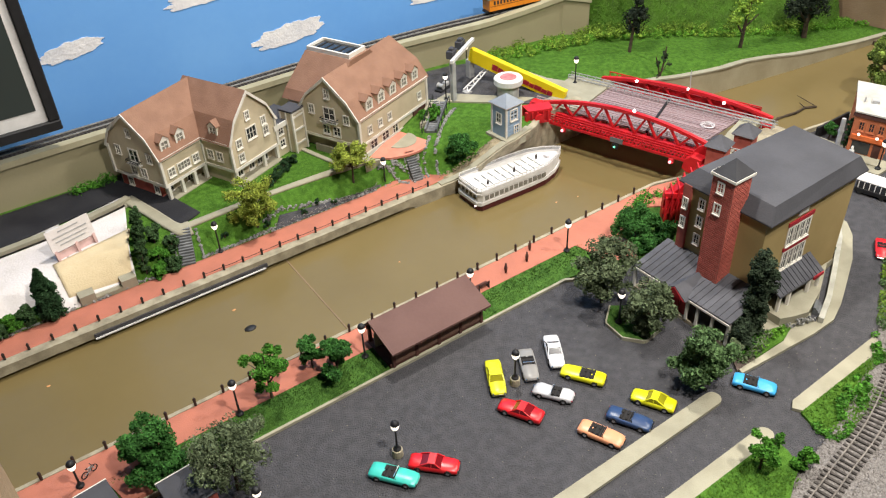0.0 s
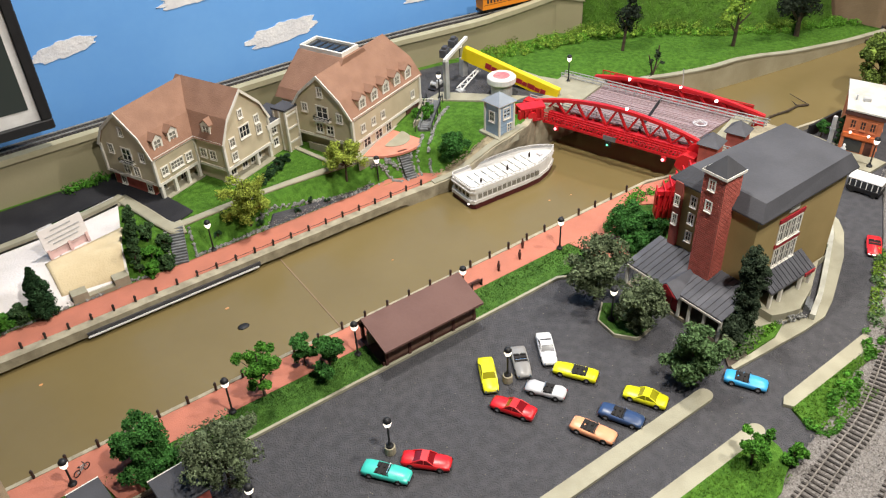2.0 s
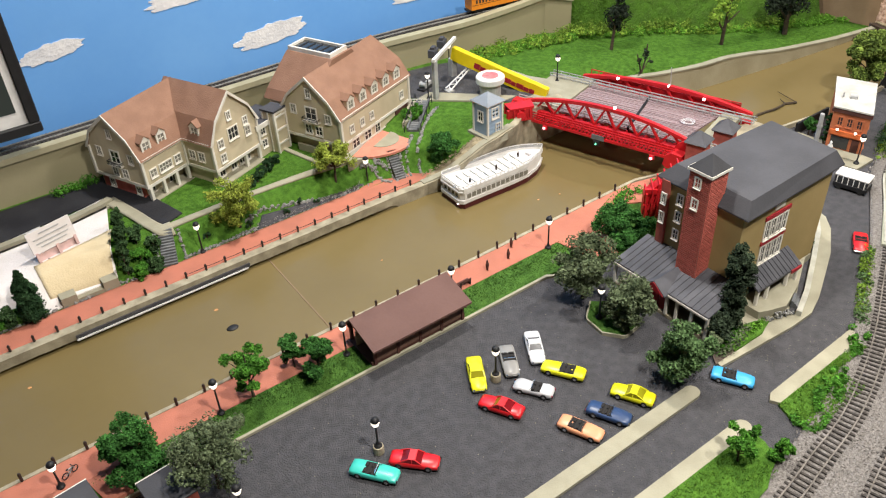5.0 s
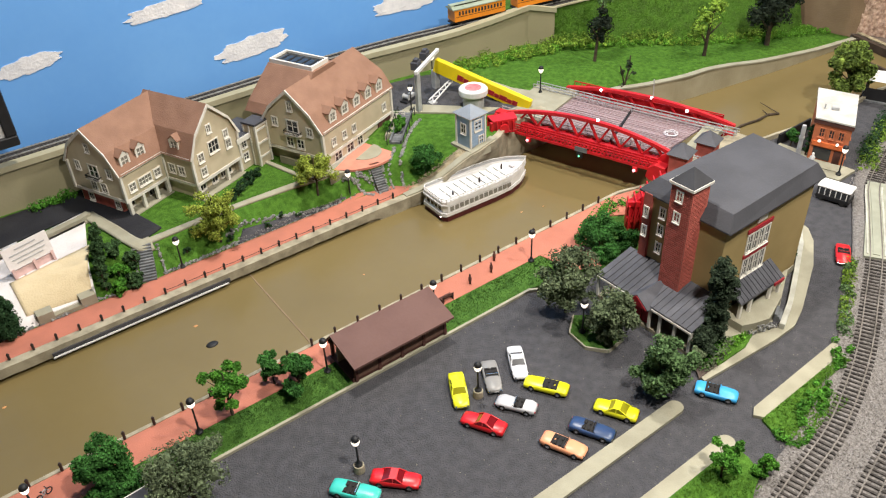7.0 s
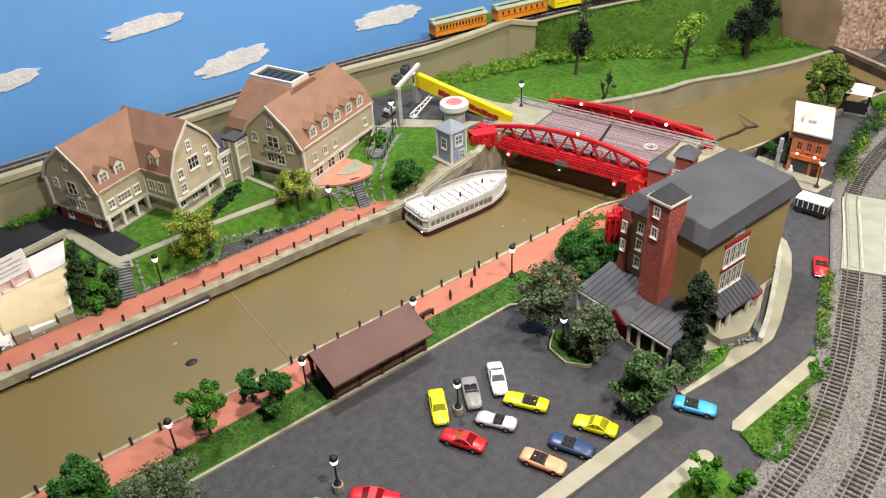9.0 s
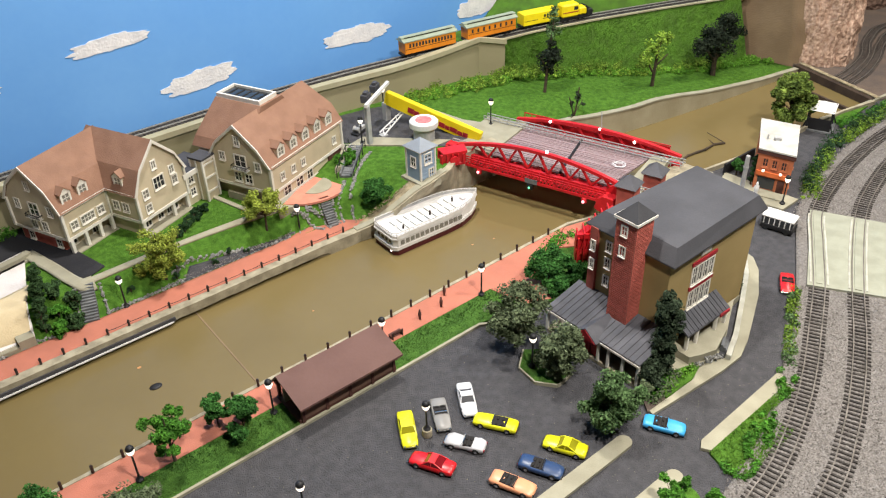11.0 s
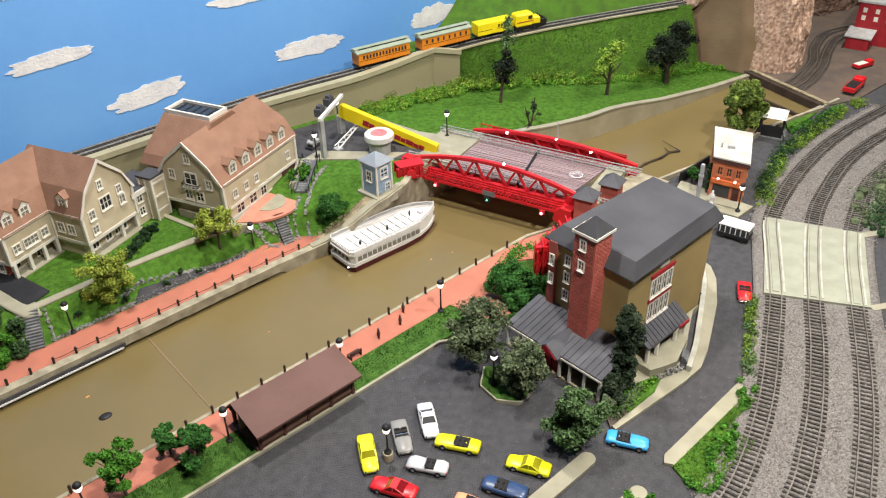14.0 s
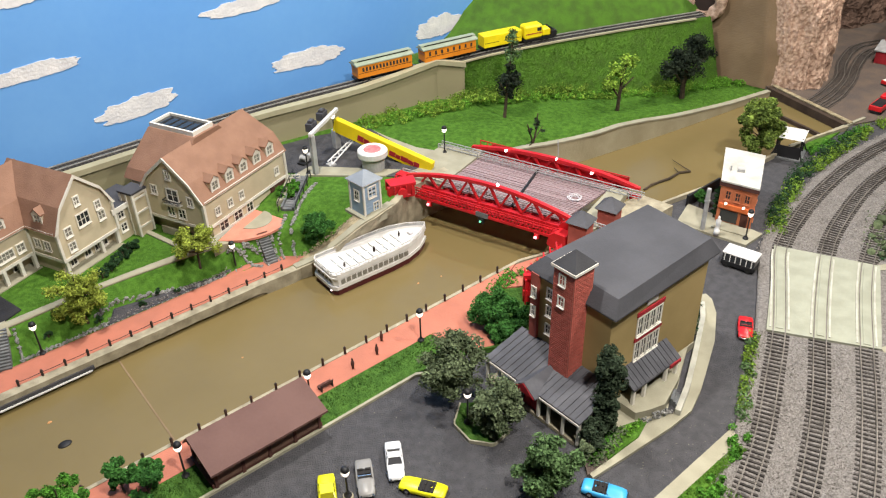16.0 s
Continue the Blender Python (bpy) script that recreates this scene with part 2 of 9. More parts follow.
def prism(bm, pts, z0, z1, m=None):
    """An upright prism on a plan polygon; z0 and z1 may be functions of x, y."""
    f0 = z0 if callable(z0) else (lambda x, y: z0)
    f1 = z1 if callable(z1) else (lambda x, y: z1)
    lo = [bm.verts.new(Vector((x, y, f0(x, y)))) for x, y in pts]
    hi = [bm.verts.new(Vector((x, y, f1(x, y)))) for x, y in pts]
    if m is not None:
        for v in lo + hi:
            v.co = m @ v.co
    n = len(pts)
    bm.faces.new(lo[::-1]), bm.faces.new(hi)
    for i in range(n):
        bm.faces.new((lo[i], lo[(i + 1) % n], hi[(i + 1) % n], hi[i]))
    return bm


def slab_y(bm, pts, y0, y1, m=None):
    """A prism on a polygon of x, z that runs from y0 to y1."""
    a = [bm.verts.new(Vector((x, y0, z))) for x, z in pts]
    b = [bm.verts.new(Vector((x, y1, z))) for x, z in pts]
    if m is not None:
        for v in a + b:
            v.co = m @ v.co
    n = len(pts)
    bm.faces.new(a), bm.faces.new(b[::-1])
    for i in range(n):
        bm.faces.new((a[(i + 1) % n], a[i], b[i], b[(i + 1) % n]))
    return bm


def rod(bm, p0, p1, r0, r1=None, n=8):
    r1 = r0 if r1 is None else r1
    p0, p1 = Vector(p0), Vector(p1)
    q = (p1 - p0).to_track_quat("Z", "Y")
    ring = []
    for p, r in ((p0, r0), (p1, r1)):
        ring.append([bm.verts.new(p + q @ Vector((r * math.cos(2 * math.pi * i / n), r * math.sin(2 * math.pi * i / n), 0))) for i in range(n)])
    for i in range(n):
        bm.faces.new((ring[0][i], ring[0][(i + 1) % n], ring[1][(i + 1) % n], ring[1][i]))
    bm.faces.new(ring[0][::-1]), bm.faces.new(ring[1])
    return bm


def lathe(bm, prof, n=16, m=None):
    """A body of revolution from (radius, z) pairs."""
    rings = [[bm.verts.new(Vector((r * math.cos(2 * math.pi * i / n), r * math.sin(2 * math.pi * i / n), z))) for i in range(n)] for r, z in prof]
    if m is not None:
        for rg in rings:
            for v in rg:
                v.co = m @ v.co
    for a, b in zip(rings, rings[1:]):
        for i in range(n):
            bm.faces.new((a[i], a[(i + 1) % n], b[(i + 1) % n], b[i]))
    bm.faces.new(rings[0][::-1]), bm.faces.new(rings[-1])
    return bm


def spline(pts, step):
    """A smooth curve through plan points, resampled at even steps."""
    P = [Vector(p).to_3d() for p in pts]
    P = [2 * P[0] - P[1]] + P + [2 * P[-1] - P[-2]]
    out = []
    for a, b, c, d in zip(P, P[1:], P[2:], P[3:]):
        for k in range(40):
            t = k / 40
            out.append(0.5 * (2 * b + (c - a) * t + (2 * a - 5 * b + 4 * c - d) * t * t + (3 * b - a - 3 * c + d) * t ** 3))
    out.append(P[-2])
    even, rest = [out[0]], 0.0
    for a, b in zip(out, out[1:]):
        l = (b - a).length
        while l > 0 and rest + l >= step:
            a = a + (b - a) * ((step - rest) / l)
            even.append(a.copy())
            l, rest = (b - a).length, 0.0
        rest += l
    return even


def sides(line):
    """For every point of a curve: the point, the way along and the way to the left."""
    out = []
    for i, p in enumerate(line):
        d = line[min(i + 1, len(line) - 1)] - line[max(i - 1, 0)]
        d.z = 0
        d.normalize()
        out.append((p, d, Vector((-d.y, d.x, 0))))
    return out


def ribbon(bm, line, w0, w1, z0, z1, zf=None):
    """A strip with thickness along a curve, from w0 to w1 left of it; zf gives a ground height to add."""
    rows = []
    for p, d, s in sides(line):
        a, b = p + s * w0, p + s * w1
        ga, gb = (zf(a.x, a.y), zf(b.x, b.y)) if zf else (p.z, p.z)
        rows.append([bm.verts.new((a.x, a.y, ga + z0)), bm.verts.new((b.x, b.y, gb + z0)), bm.verts.new((b.x, b.y, gb + z1)), bm.verts.new((a.x, a.y, ga + z1))])
    for a, b in zip(rows, rows[1:]):
        for i in range(4):
            bm.faces.new((a[i], a[(i + 1) % 4], b[(i + 1) % 4], b[i]))
    bm.faces.new(rows[0][::-1]), bm.faces.new(rows[-1])
    return bm


def sheet(bm, edge_a, edge_b, n, zf, dz=0.0, thick=0.004):
    """A draped sheet between two polylines with equal counts, n cells across, with a skirt."""
    cols = []
    for (ax, ay), (bx, by) in zip(edge_a, edge_b):
        cols.append([(ax + (bx - ax) * k / n, ay + (by - ay) * k / n) for k in range(n + 1)])
    top = [[bm.verts.new((x, y, zf(x, y) + dz)) for x, y in c] for c in cols]
    low = [[bm.verts.new((x, y, zf(x, y) + dz - thick)) for x, y in c] for c in cols]
    for g, flip in ((top, False), (low, True)):
        for a, b in zip(g, g[1:]):
            for k in range(n):
                f = (a[k], b[k], b[k + 1], a[k + 1])
                bm.faces.new(f[::-1] if flip else f)
    ring_t = [c[0] for c in top] + top[-1][1:] + [c[-1] for c in top[::-1]][1:] + top[0][::-1][1:-1]
    ring_l = [c[0] for c in low] + low[-1][1:] + [c[-1] for c in low[::-1]][1:] + low[0][::-1][1:-1]
    for i in range(len(ring_t)):
        j = (i + 1) % len(ring_t)
        bm.faces.new((ring_t[i], ring_l[i], ring_l[j], ring_t[j]))
    return bm


def resample(pts, n):
    """n + 1 even points along a polyline in plan."""
    acc = [0.0]
    for a, b in zip(pts, pts[1:]):
        acc.append(acc[-1] + math.dist(a, b))
    xs = np.linspace(0, acc[-1], n + 1)
    return [(float(np.interp(s, acc, [p[0] for p in pts])), float(np.interp(s, acc, [p[1] for p in pts]))) for s in xs]


def smooth01(a, b, x):
    t = min(1.0, max(0.0, (x - a) / (b - a)))
    return t * t * (3 - 2 * t)

# ---- the room and the layout's ground ----
WATER, PROM = -0.012, 0.008


def room():
    bm = box(B(), -3.0, 4.2, -3.4, 2.2, -1.06, -1.0)
    struct("floor", bm, M_FLOOR, "dark carpeted floor of the layout room")
    bm = box(B(), -3.0, 4.2, -3.4, 2.2, CEIL, CEIL + 0.06)
    struct("ceiling", bm, M_PLASTER, "unseen ceiling above the layout, dark grey to cut bounced light")
    for n, q in (("wall_south", (-3.0, 4.2, -3.46, -3.4)), ("wall_west", (-3.06, -3.0, -3.4, 2.2)), ("wall_east", (4.2, 4.26, -3.4, 2.2)), ("wall_north", (-3.0, 4.2, 2.2, 2.26))):
        struct(n, box(B(), *q, -1.0, CEIL), M_PLASTER, "unseen room wall, dark grey to cut bounced light")


room()

# near bank: one slab with the canal's edge
NEAR_EDGE = [(-1.3, 0.051), (0.745, 0.051), (0.80, 0.035), (1.074, 0.009), (1.208, -0.013), (1.40, -0.022), (1.523, -0.035), (1.615, -0.055), (1.632, -0.045), (1.690, 0.140)]
bm = prism(B(), [(-1.3, -1.05), (2.9, -1.05), (2.9, 0.7), (1.85, 0.7), (1.80, 0.3), (1.71, 0.20)] + NEAR_EDGE[::-1], -0.10, -0.0005)
struct("ground_near", bm, M_ASPHALT, "dark grey textured ground of the layout's near bank")
struct("ground_base", box(B(), -1.3, 2.9, -1.05, 0.9, -0.14, -0.10), M_BROWN, "brown bench top under the layout")
struct("fascia", box(B(), -1.3, 2.9, -1.07, -1.05, -1.0, 0.0), M_BROWN, "brown board along the layout's front")

bm = box(B(), -1.3, 1.9, -0.1, 0.62, -0.10, WATER)
struct("water", bm, M_WATER, "still muddy brown canal water with a glossy surface")


def far_edge(x):
    """The line of the far bank's edge."""
    return float(np.interp(x, [-1.3, 0.40, 0.47, 0.50, 0.55, 0.60, 0.66, 0.70, 0.95, 1.06, 1.15, 1.236, 1.405, 1.581, 1.745], [0.278, 0.278, 0.275, 0.265, 0.253, 0.246, 0.262, 0.290, 0.298, 0.262, 0.238, 0.227, 0.203, 0.184, 0.166]))


def far_z(x, y):
    """Height of the far bank: promenade, rising lawn, terrace, and the road by the bridge."""
    d = y - far_edge(x)
    if x >= 0.75:
        dip = float(np.interp(x, [0.88, 0.94, 1.03, 1.11, 1.17, 1.21, 1.28, 1.36], [0.0, 0.015, 0.013, 0.007, 0.0, -0.004, -0.004, 0.0]))
        return float(np.interp(x, [0.75, 1.0, 1.3, 1.55, 1.75], [0.062, 0.057, 0.026, 0.002, -0.006])) - dip * (1 - smooth01(0.01, 0.10, d))
    k = smooth01(0.36, 0.40, x) * (1 - smooth01(0.50, 0.53, x))
    lawn = PROM + 0.037 * ((1 - k) * smooth01(0.055, 0.108, d) + k * smooth01(0.048, 0.070, d))
    k = smooth01(0.46, 0.61, x + 0.35 * max(0.0, d - 0.03))
    return lawn * (1 - k) + 0.0615 * k


WALL_LINE = [(-1.3, 0.612), (0.0, 0.612), (0.45, 0.612), (0.62, 0.603), (0.81, 0.578), (1.004, 0.562), (1.058, 0.534)]


def wall_y(x):
    return float(np.interp(x, [p[0] for p in WALL_LINE], [p[1] for p in WALL_LINE]))


def wall_top(x):
    return float(np.interp(x, [-0.4, 0.0, 0.4, 0.8, 0.9, 1.004, 1.058], [0.126, 0.128, 0.130, 0.131, 0.1365, 0.1455, 0.134]))


# far bank, as a draped sheet from the canal's edge to the retaining wall
xs = [float(v) for v in np.concatenate([np.linspace(-1.3, -0.4, 10), np.linspace(-0.38, 0.78, 90), np.linspace(0.8, 1.054, 26)])]
bm = B()
sheet(bm, [(x, far_edge(x)) for x in xs], [(x, wall_y(x) + 0.005) for x in xs], 46, far_z, 0.0, 0.008)
struct("ground_far", bm, M_GRASS, "bright green static-grass lawn on the far bank", True)
# quay wall below it
bm = B()
rows = []
xq = xs + [1.118, 1.244, 1.3, 1.378, 1.45, 1.516, 1.6, 1.653, 1.745]
for x in xq:
    e, z = far_edge(x), far_z(x, far_edge(x))
    drop = float(np.interp(x, [0.40, 0.47, 0.90, 1.05, 1.30, 1.70], [0.013, 0.10, 0.10, 0.080, 0.056, 0.026]))
    back = float(np.interp(x, [0.34, 0.395, 0.90, 1.05], [0.013, 0.0, 0.0, 0.012]))
    wav = 0.0008 * noise.noise((x * 40, 0, 2))
    # the rough bank by the hut falls back under its edge
    k = float(np.interp(x, [0.455, 0.50, 0.64, 0.68], [0.0, 1.0, 1.0, 0.0]))
    inset = k * max(0.0, 0.296 - e)
    pts = [(x, e - 0.004 + back + inset, -0.10), (x, e - 0.004 + back + inset, z - drop), (x, e - 0.007 + wav + inset, z - drop + wav)]
    for q in (0.2, 0.4, 0.6, 0.8, 0.93):
        rough = k * 0.0045 * noise.noise((x * 55, q * 3.5, 7.0)) + k * 0.002 * noise.noise((x * 170, q * 9, 3.0))
        pts.append((x, e - 0.007 + wav + inset * (1 - q) + rough, z + 0.002 - (drop + 0.002) * (1 - q)))
    pts += [(x, e - 0.007 + wav, z + 0.002), (x, e + 0.008, z + 0.002), (x, e + 0.008 + back + inset, -0.10)]
    rows.append([bm.verts.new(p) for p in pts])
quay_profiles = [[v.co.copy() for v in r] for r in rows]
bm.free()
cut = next(i for i, x in enumerate(xq) if x >= 0.93)
for name, part_rows, mat, label in (("quay_wall_far", quay_profiles[:cut + 1], M_CONC_GREY, "weathered grey-tan concrete quay wall with a coping"), ("quay_wall_meadow", quay_profiles[cut:], M_MEADOW_WALL, "pale tan rendered canal wall below the meadow")):
    bm = B()
    rows = [[bm.verts.new(p) for p in r] for r in part_rows]
    for a, b in zip(rows, rows[1:]):
        for i in range(10):
            bm.faces.new((a[i], b[i], b[i + 1], a[i + 1]))
    struct(name, bm, mat, label)
bm = B()
ribbon(bm, [Vector((*p, 0)) for p in resample(NEAR_EDGE[:8], 120)], -0.0035, 0.002, -0.09, 0.0088)
struct("quay_wall_near", bm, M_CONC_GREY, "weathered concrete quay edge of the near bank")

# retaining wall with coping, and the sky behind it
bm = B()
ln = [Vector((x, wall_y(x), 0)) for x in sorted([1.004] + [float(v) for v in np.linspace(-1.3, 1.058, 60)])]
rows = []
for p in ln:
    t = wall_top(p.x)
    rows.append([bm.verts.new(q) for q in ((p.x, p.y, -0.05), (p.x, p.y, t - 0.010), (p.x, p.y + 0.02, t - 0.010), (p.x, p.y + 0.02, -0.05))])
for a, b in zip(rows, rows[1:]):
    for i in range(4):
        bm.faces.new((a[i], b[i], b[(i + 1) % 4], a[(i + 1) % 4]))
bm.faces.new(rows[0]), bm.faces.new(rows[-1][::-1])
struct("retaining_wall", bm, M_RETAIN, "olive-tan painted retaining wall below the railway")
bm = B()
rows = []
for p in ln:
    t = wall_top(p.x)
    rows.append([bm.verts.new(q) for q in ((p.x, p.y - 0.005, t - 0.010), (p.x, p.y - 0.005, t), (p.x, p.y + 0.012, t), (p.x, p.y + 0.012, t - 0.010))])
for a, b in zip(rows, rows[1:]):
    for i in range(4):
        bm.faces.new((a[i], b[i], b[(i + 1) % 4], a[(i + 1) % 4]))
bm.faces.new(rows[0]), bm.faces.new(rows[-1][::-1])
struct("wall_coping", bm, M_RETAIN_CAP, "light tan coping along the retaining wall")

bm = box(B(), -1.6, 2.9, 0.68, 0.72, -0.1, 1.2)
struct("backdrop_sky", bm, M_SKY, "sky-blue painted backdrop board")

# ---- paving, lawns and tracks of the near bank ----
def arc(cx, cy, r, a0, a1, n=8):
    return [(cx + r * math.cos(radians(a0 + (a1 - a0) * k / n)), cy + r * math.sin(radians(a0 + (a1 - a0) * k / n))) for k in range(n + 1)]


def quay_z(y):
    """The quay lawn falls from the promenade to the kerb."""
    return 0.0028 + 0.0047 * smooth01(-0.043, 0.002, y)


struct("lawn_quay", prism(B(), [(-1.2, -0.0432), (0.455, -0.0432), (0.535, -0.06), (0.535, 0.002), (-1.2, 0.002)], -0.001, lambda x, y: quay_z(y)), M_GRASS_DEEP, "strip of dark green grass beside the car park")
struct("kerb_carpark", prism(B(), [(-1.2, -0.0472), (0.453, -0.0472), (0.467, -0.0555), (0.469, -0.0525), (0.456, -0.0433), (-1.2, -0.0433)], -0.001, 0.0036), M_CONC, "pale concrete kerb along the car park")
PROM_NEAR = [(-1.2, 0.002), (0.52, 0.002), (0.535, -0.06), (0.57, -0.08), (0.60, -0.02), (0.66, 0.02), (0.735, 0.0474), (-1.2, 0.0474)]
struct("promenade_near", prism(B(), PROM_NEAR, -0.001, PROM), M_BRICKWALK, "salmon-red brick promenade along the near quay")
struct("pavement_carpark", prism(B(), [(-0.6, -0.337), (0.425, -0.337)] + arc(0.434, -0.327, 0.010, -90, 90) + [(-0.6, -0.316)], -0.001, 0.004), M_CONC, "pale concrete pavement between car park and road")
struct("pavement_south", prism(B(), [(-0.6, -0.409), (0.432, -0.409)] + arc(0.436, -0.399, 0.010, -80, 80) + [(-0.6, -0.389)], -0.001, 0.004), M_CONC, "pale concrete pavement strip along the road")
struct("pavement_east", prism(B(), [(0.500, -0.404), (0.672, -0.402), (0.684, -0.383), (0.505, -0.387), (0.494, -0.394)], -0.001, 0.004), M_CONC, "pale concrete pavement strip beside the railway")
WALK3 = [(0.496, -0.322), (0.553, -0.327), (0.628, -0.333), (0.672, -0.333), (0.71, -0.320), (0.743, -0.305), (0.812, -0.273), (0.868, -0.238), (0.892, -0.214), (0.897, -0.200), (0.888, -0.196), (0.79, -0.235), (0.73, -0.240), (0.585, -0.245), (0.578, -0.285), (0.565, -0.302), (0.55, -0.3165), (0.498, -0.3155)]
struct("pavement_building", prism(B(), WALK3, -0.001, 0.004), M_CONC, "pale concrete forecourt and pavement of the brick building")
struct("flower_bed", prism(B(), [(0.495, -0.315), (0.55, -0.316), (0.565, -0.303), (0.577, -0.283), (0.52, -0.282)], -0.001, 0.0035), M_DIRT, "dark soil bed beside the hall's porch")
struct("lawn_south", prism(B(), [(-0.6, -0.482), (0.28, -0.480), (0.384, -0.469), (0.404, -0.459), (0.424, -0.452), (0.434, -0.430), (0.436, -0.409), (-0.6, -0.409)], -0.001, 0.006), M_GRASS, "bright green grass patch beside the railway")
struct("lawn_east", prism(B(), [(0.497, -0.404), (0.672, -0.402), (0.688, -0.388), (0.665, -0.404), (0.63, -0.416), (0.585, -0.431), (0.545, -0.445), (0.49, -0.456), (0.488, -0.43)], -0.001, 0.0034), M_GRASS, "narrow bright green grass strip beside the ballast")

TRACKS = [
    [(0.20, -0.512), (0.30, -0.503), (0.407, -0.489), (0.456, -0.481), (0.524, -0.471), (0.574, -0.459), (0.625, -0.443), (0.678, -0.424), (0.732, -0.401), (0.789, -0.374), (0.89, -0.325), (1.0, -0.262), (1.094, -0.210), (1.206, -0.178), (1.352, -0.153), (1.517, -0.143), (1.74, -0.155)],
    [(0.28, -0.600), (0.38, -0.570), (0.485, -0.540), (0.579, -0.520), (0.626, -0.505), (0.675, -0.488), (0.726, -0.467), (0.779, -0.443), (0.836, -0.415), (0.916, -0.372), (1.03, -0.314), (1.145, -0.262), (1.24, -0.234), (1.387, -0.207), (1.53, -0.203), (1.74, -0.22)],
    [(0.36, -0.655), (0.45, -0.630), (0.55, -0.598), (0.673, -0.553), (0.76, -0.517), (0.858, -0.470), (0.948, -0.423), (1.09, -0.352), (1.2, -0.31), (1.38, -0.27), (1.74, -0.28)],
]
BED_N = spline([(x - 0.012, y + 0.030) for x, y in TRACKS[0]], 0.02)
BED_S = spline([(x + 0.012, y - 0.032) for x, y in TRACKS[2]], 0.02)
bm = B()
sheet(bm, resample([(p.x, p.y) for p in BED_N], 80), resample([(p.x, p.y) for p in BED_S], 80), 24, lambda x, y: 0.0035 + 0.0012 * noise.noise((x * 60, y * 60, 3.0)), 0.0, 0.004)
struct("ballast", bm, M_BALLAST_BED, "grey-tan stone ballast bed under three tracks", True)


def rail_pair(line, z, name_parent):
    for s in (-1, 1):
        bm = B()
        ribbon(bm, line, s * 0.00825 - 0.0008, s * 0.00825 + 0.0008, z, z + 0.0024)
        part("rail", bm, M_RAIL, name_parent)


TIE = None


def tie_mesh():
    global TIE
    if TIE is None:
        me = bpy.data.meshes.new("tie")
        bm = box(B(), -0.0014, 0.0014, -0.0145, 0.0145, 0.0, 0.0016)
        bm.to_mesh(me)
        bm.free()
        me.materials.append(M_TIE)
        TIE = me
    return TIE


def track(pts, z, label, x0, x1, gap=0.0080):
    """A railway track: two rails, single ties along the stretch x0 to x1 and joined ones beyond."""
    top = thing("railway_track", pose(0, 0, 0), label, "track", "tracks of the layout")
    fine = spline(pts, 0.012)
    for p in fine:
        p.z = 0
    rail_pair([Vector((p.x, p.y, 0)) for p in fine], z + 0.0016, top)
    rest = B()
    for p, d, s in sides(spline(pts, gap)):
        a = math.degrees(math.atan2(d.y, d.x)) + random.uniform(-2, 2)
        m = pose(p.x, p.y, z + random.uniform(-0.0002, 0.0002), 0, 0, a)
        if x0 < p.x < x1:
            ob = new("tie", tie_mesh())
            ob.parent, ob.matrix_basis = top, m
        else:
            box(rest, -0.0014, 0.0014, -0.0145, 0.0145, 0, 0.0016, m)
    part("tie_run", rest, M_TIE, top, kind="stuff")
    return top


for pts, lift in zip(TRACKS, (0.0037, 0.0037, 0.0032)):
    track(pts, lift, "railway track with dark ties in grey ballast", 0.45, 1.2)

# level crossing
bm = B()
struct("level_crossing", prism(bm, [(0.884, -0.309), (1.090, -0.199), (1.158, -0.342), (0.962, -0.437)], -0.001, 0.0068), M_CROSS, "cream planked level crossing over the tracks")

for q in (((1.150, -0.339), (1.60, -0.60), 0.014), ((0.964, -0.437), (1.45, -0.72), 0.012)):
    bm = B()
    ribbon(bm, [Vector((*q[0], 0)), Vector((*q[1], 0))], -q[2] / 2, q[2] / 2, -0.001, 0.0045)
    struct("kerb_crossing", bm, M_CONC, "pale concrete strip beside the crossing road")


# ballast stones lying on the bed, and chips on the car park
def gravel(name, place, count, size, mat, label, seed):
    rng = random.Random(seed)
    vs, fs = [], []
    for _ in range(count):
        x, y, z = place(rng)
        s = size * rng.uniform(0.5, 1.2)
        n = len(vs)
        a = rng.uniform(0, 6.28)
        for k in range(3):
            vs.append((x + s * math.cos(a + 2.1 * k) * rng.uniform(0.7, 1.2), y + s * math.sin(a + 2.1 * k) * rng.uniform(0.7, 1.2), z - s * 0.3))
        vs.append((x + rng.uniform(-.4, .4) * s, y + rng.uniform(-.4, .4) * s, z + s * rng.uniform(0.5, 0.9)))
        fs += [(n, n + 1, n + 3), (n + 1, n + 2, n + 3), (n + 2, n, n + 3)]
    me = bpy.data.meshes.new(name)
    me.from_pydata(vs, [], fs)
    me.materials.append(mat)
    ob = new(name, me)
    return tagged(ob, label, "gravel", kind="stuff")


BN, BS = resample([(p.x, p.y) for p in BED_N], 400), resample([(p.x, p.y) for p in BED_S], 400)


def on_bed(rng):
    k = rng.randrange(30, 401)
    t = rng.uniform(-0.02, 1.02)
    x, y = BN[k][0] + (BS[k][0] - BN[k][0]) * t, BN[k][1] + (BS[k][1] - BN[k][1]) * t
    x, y = x + rng.uniform(-.003, .003), y + rng.uniform(-.003, .003)
    if 0.88 < x < 1.17 and -0.65 * (x - 0.884) - 0.30 < 10 and (0.884 < x + 0.42 * (y + 0.309) * 1.1 < 1.098):
        return (0, 0, -0.05)
    return (x, y, 0.0040)


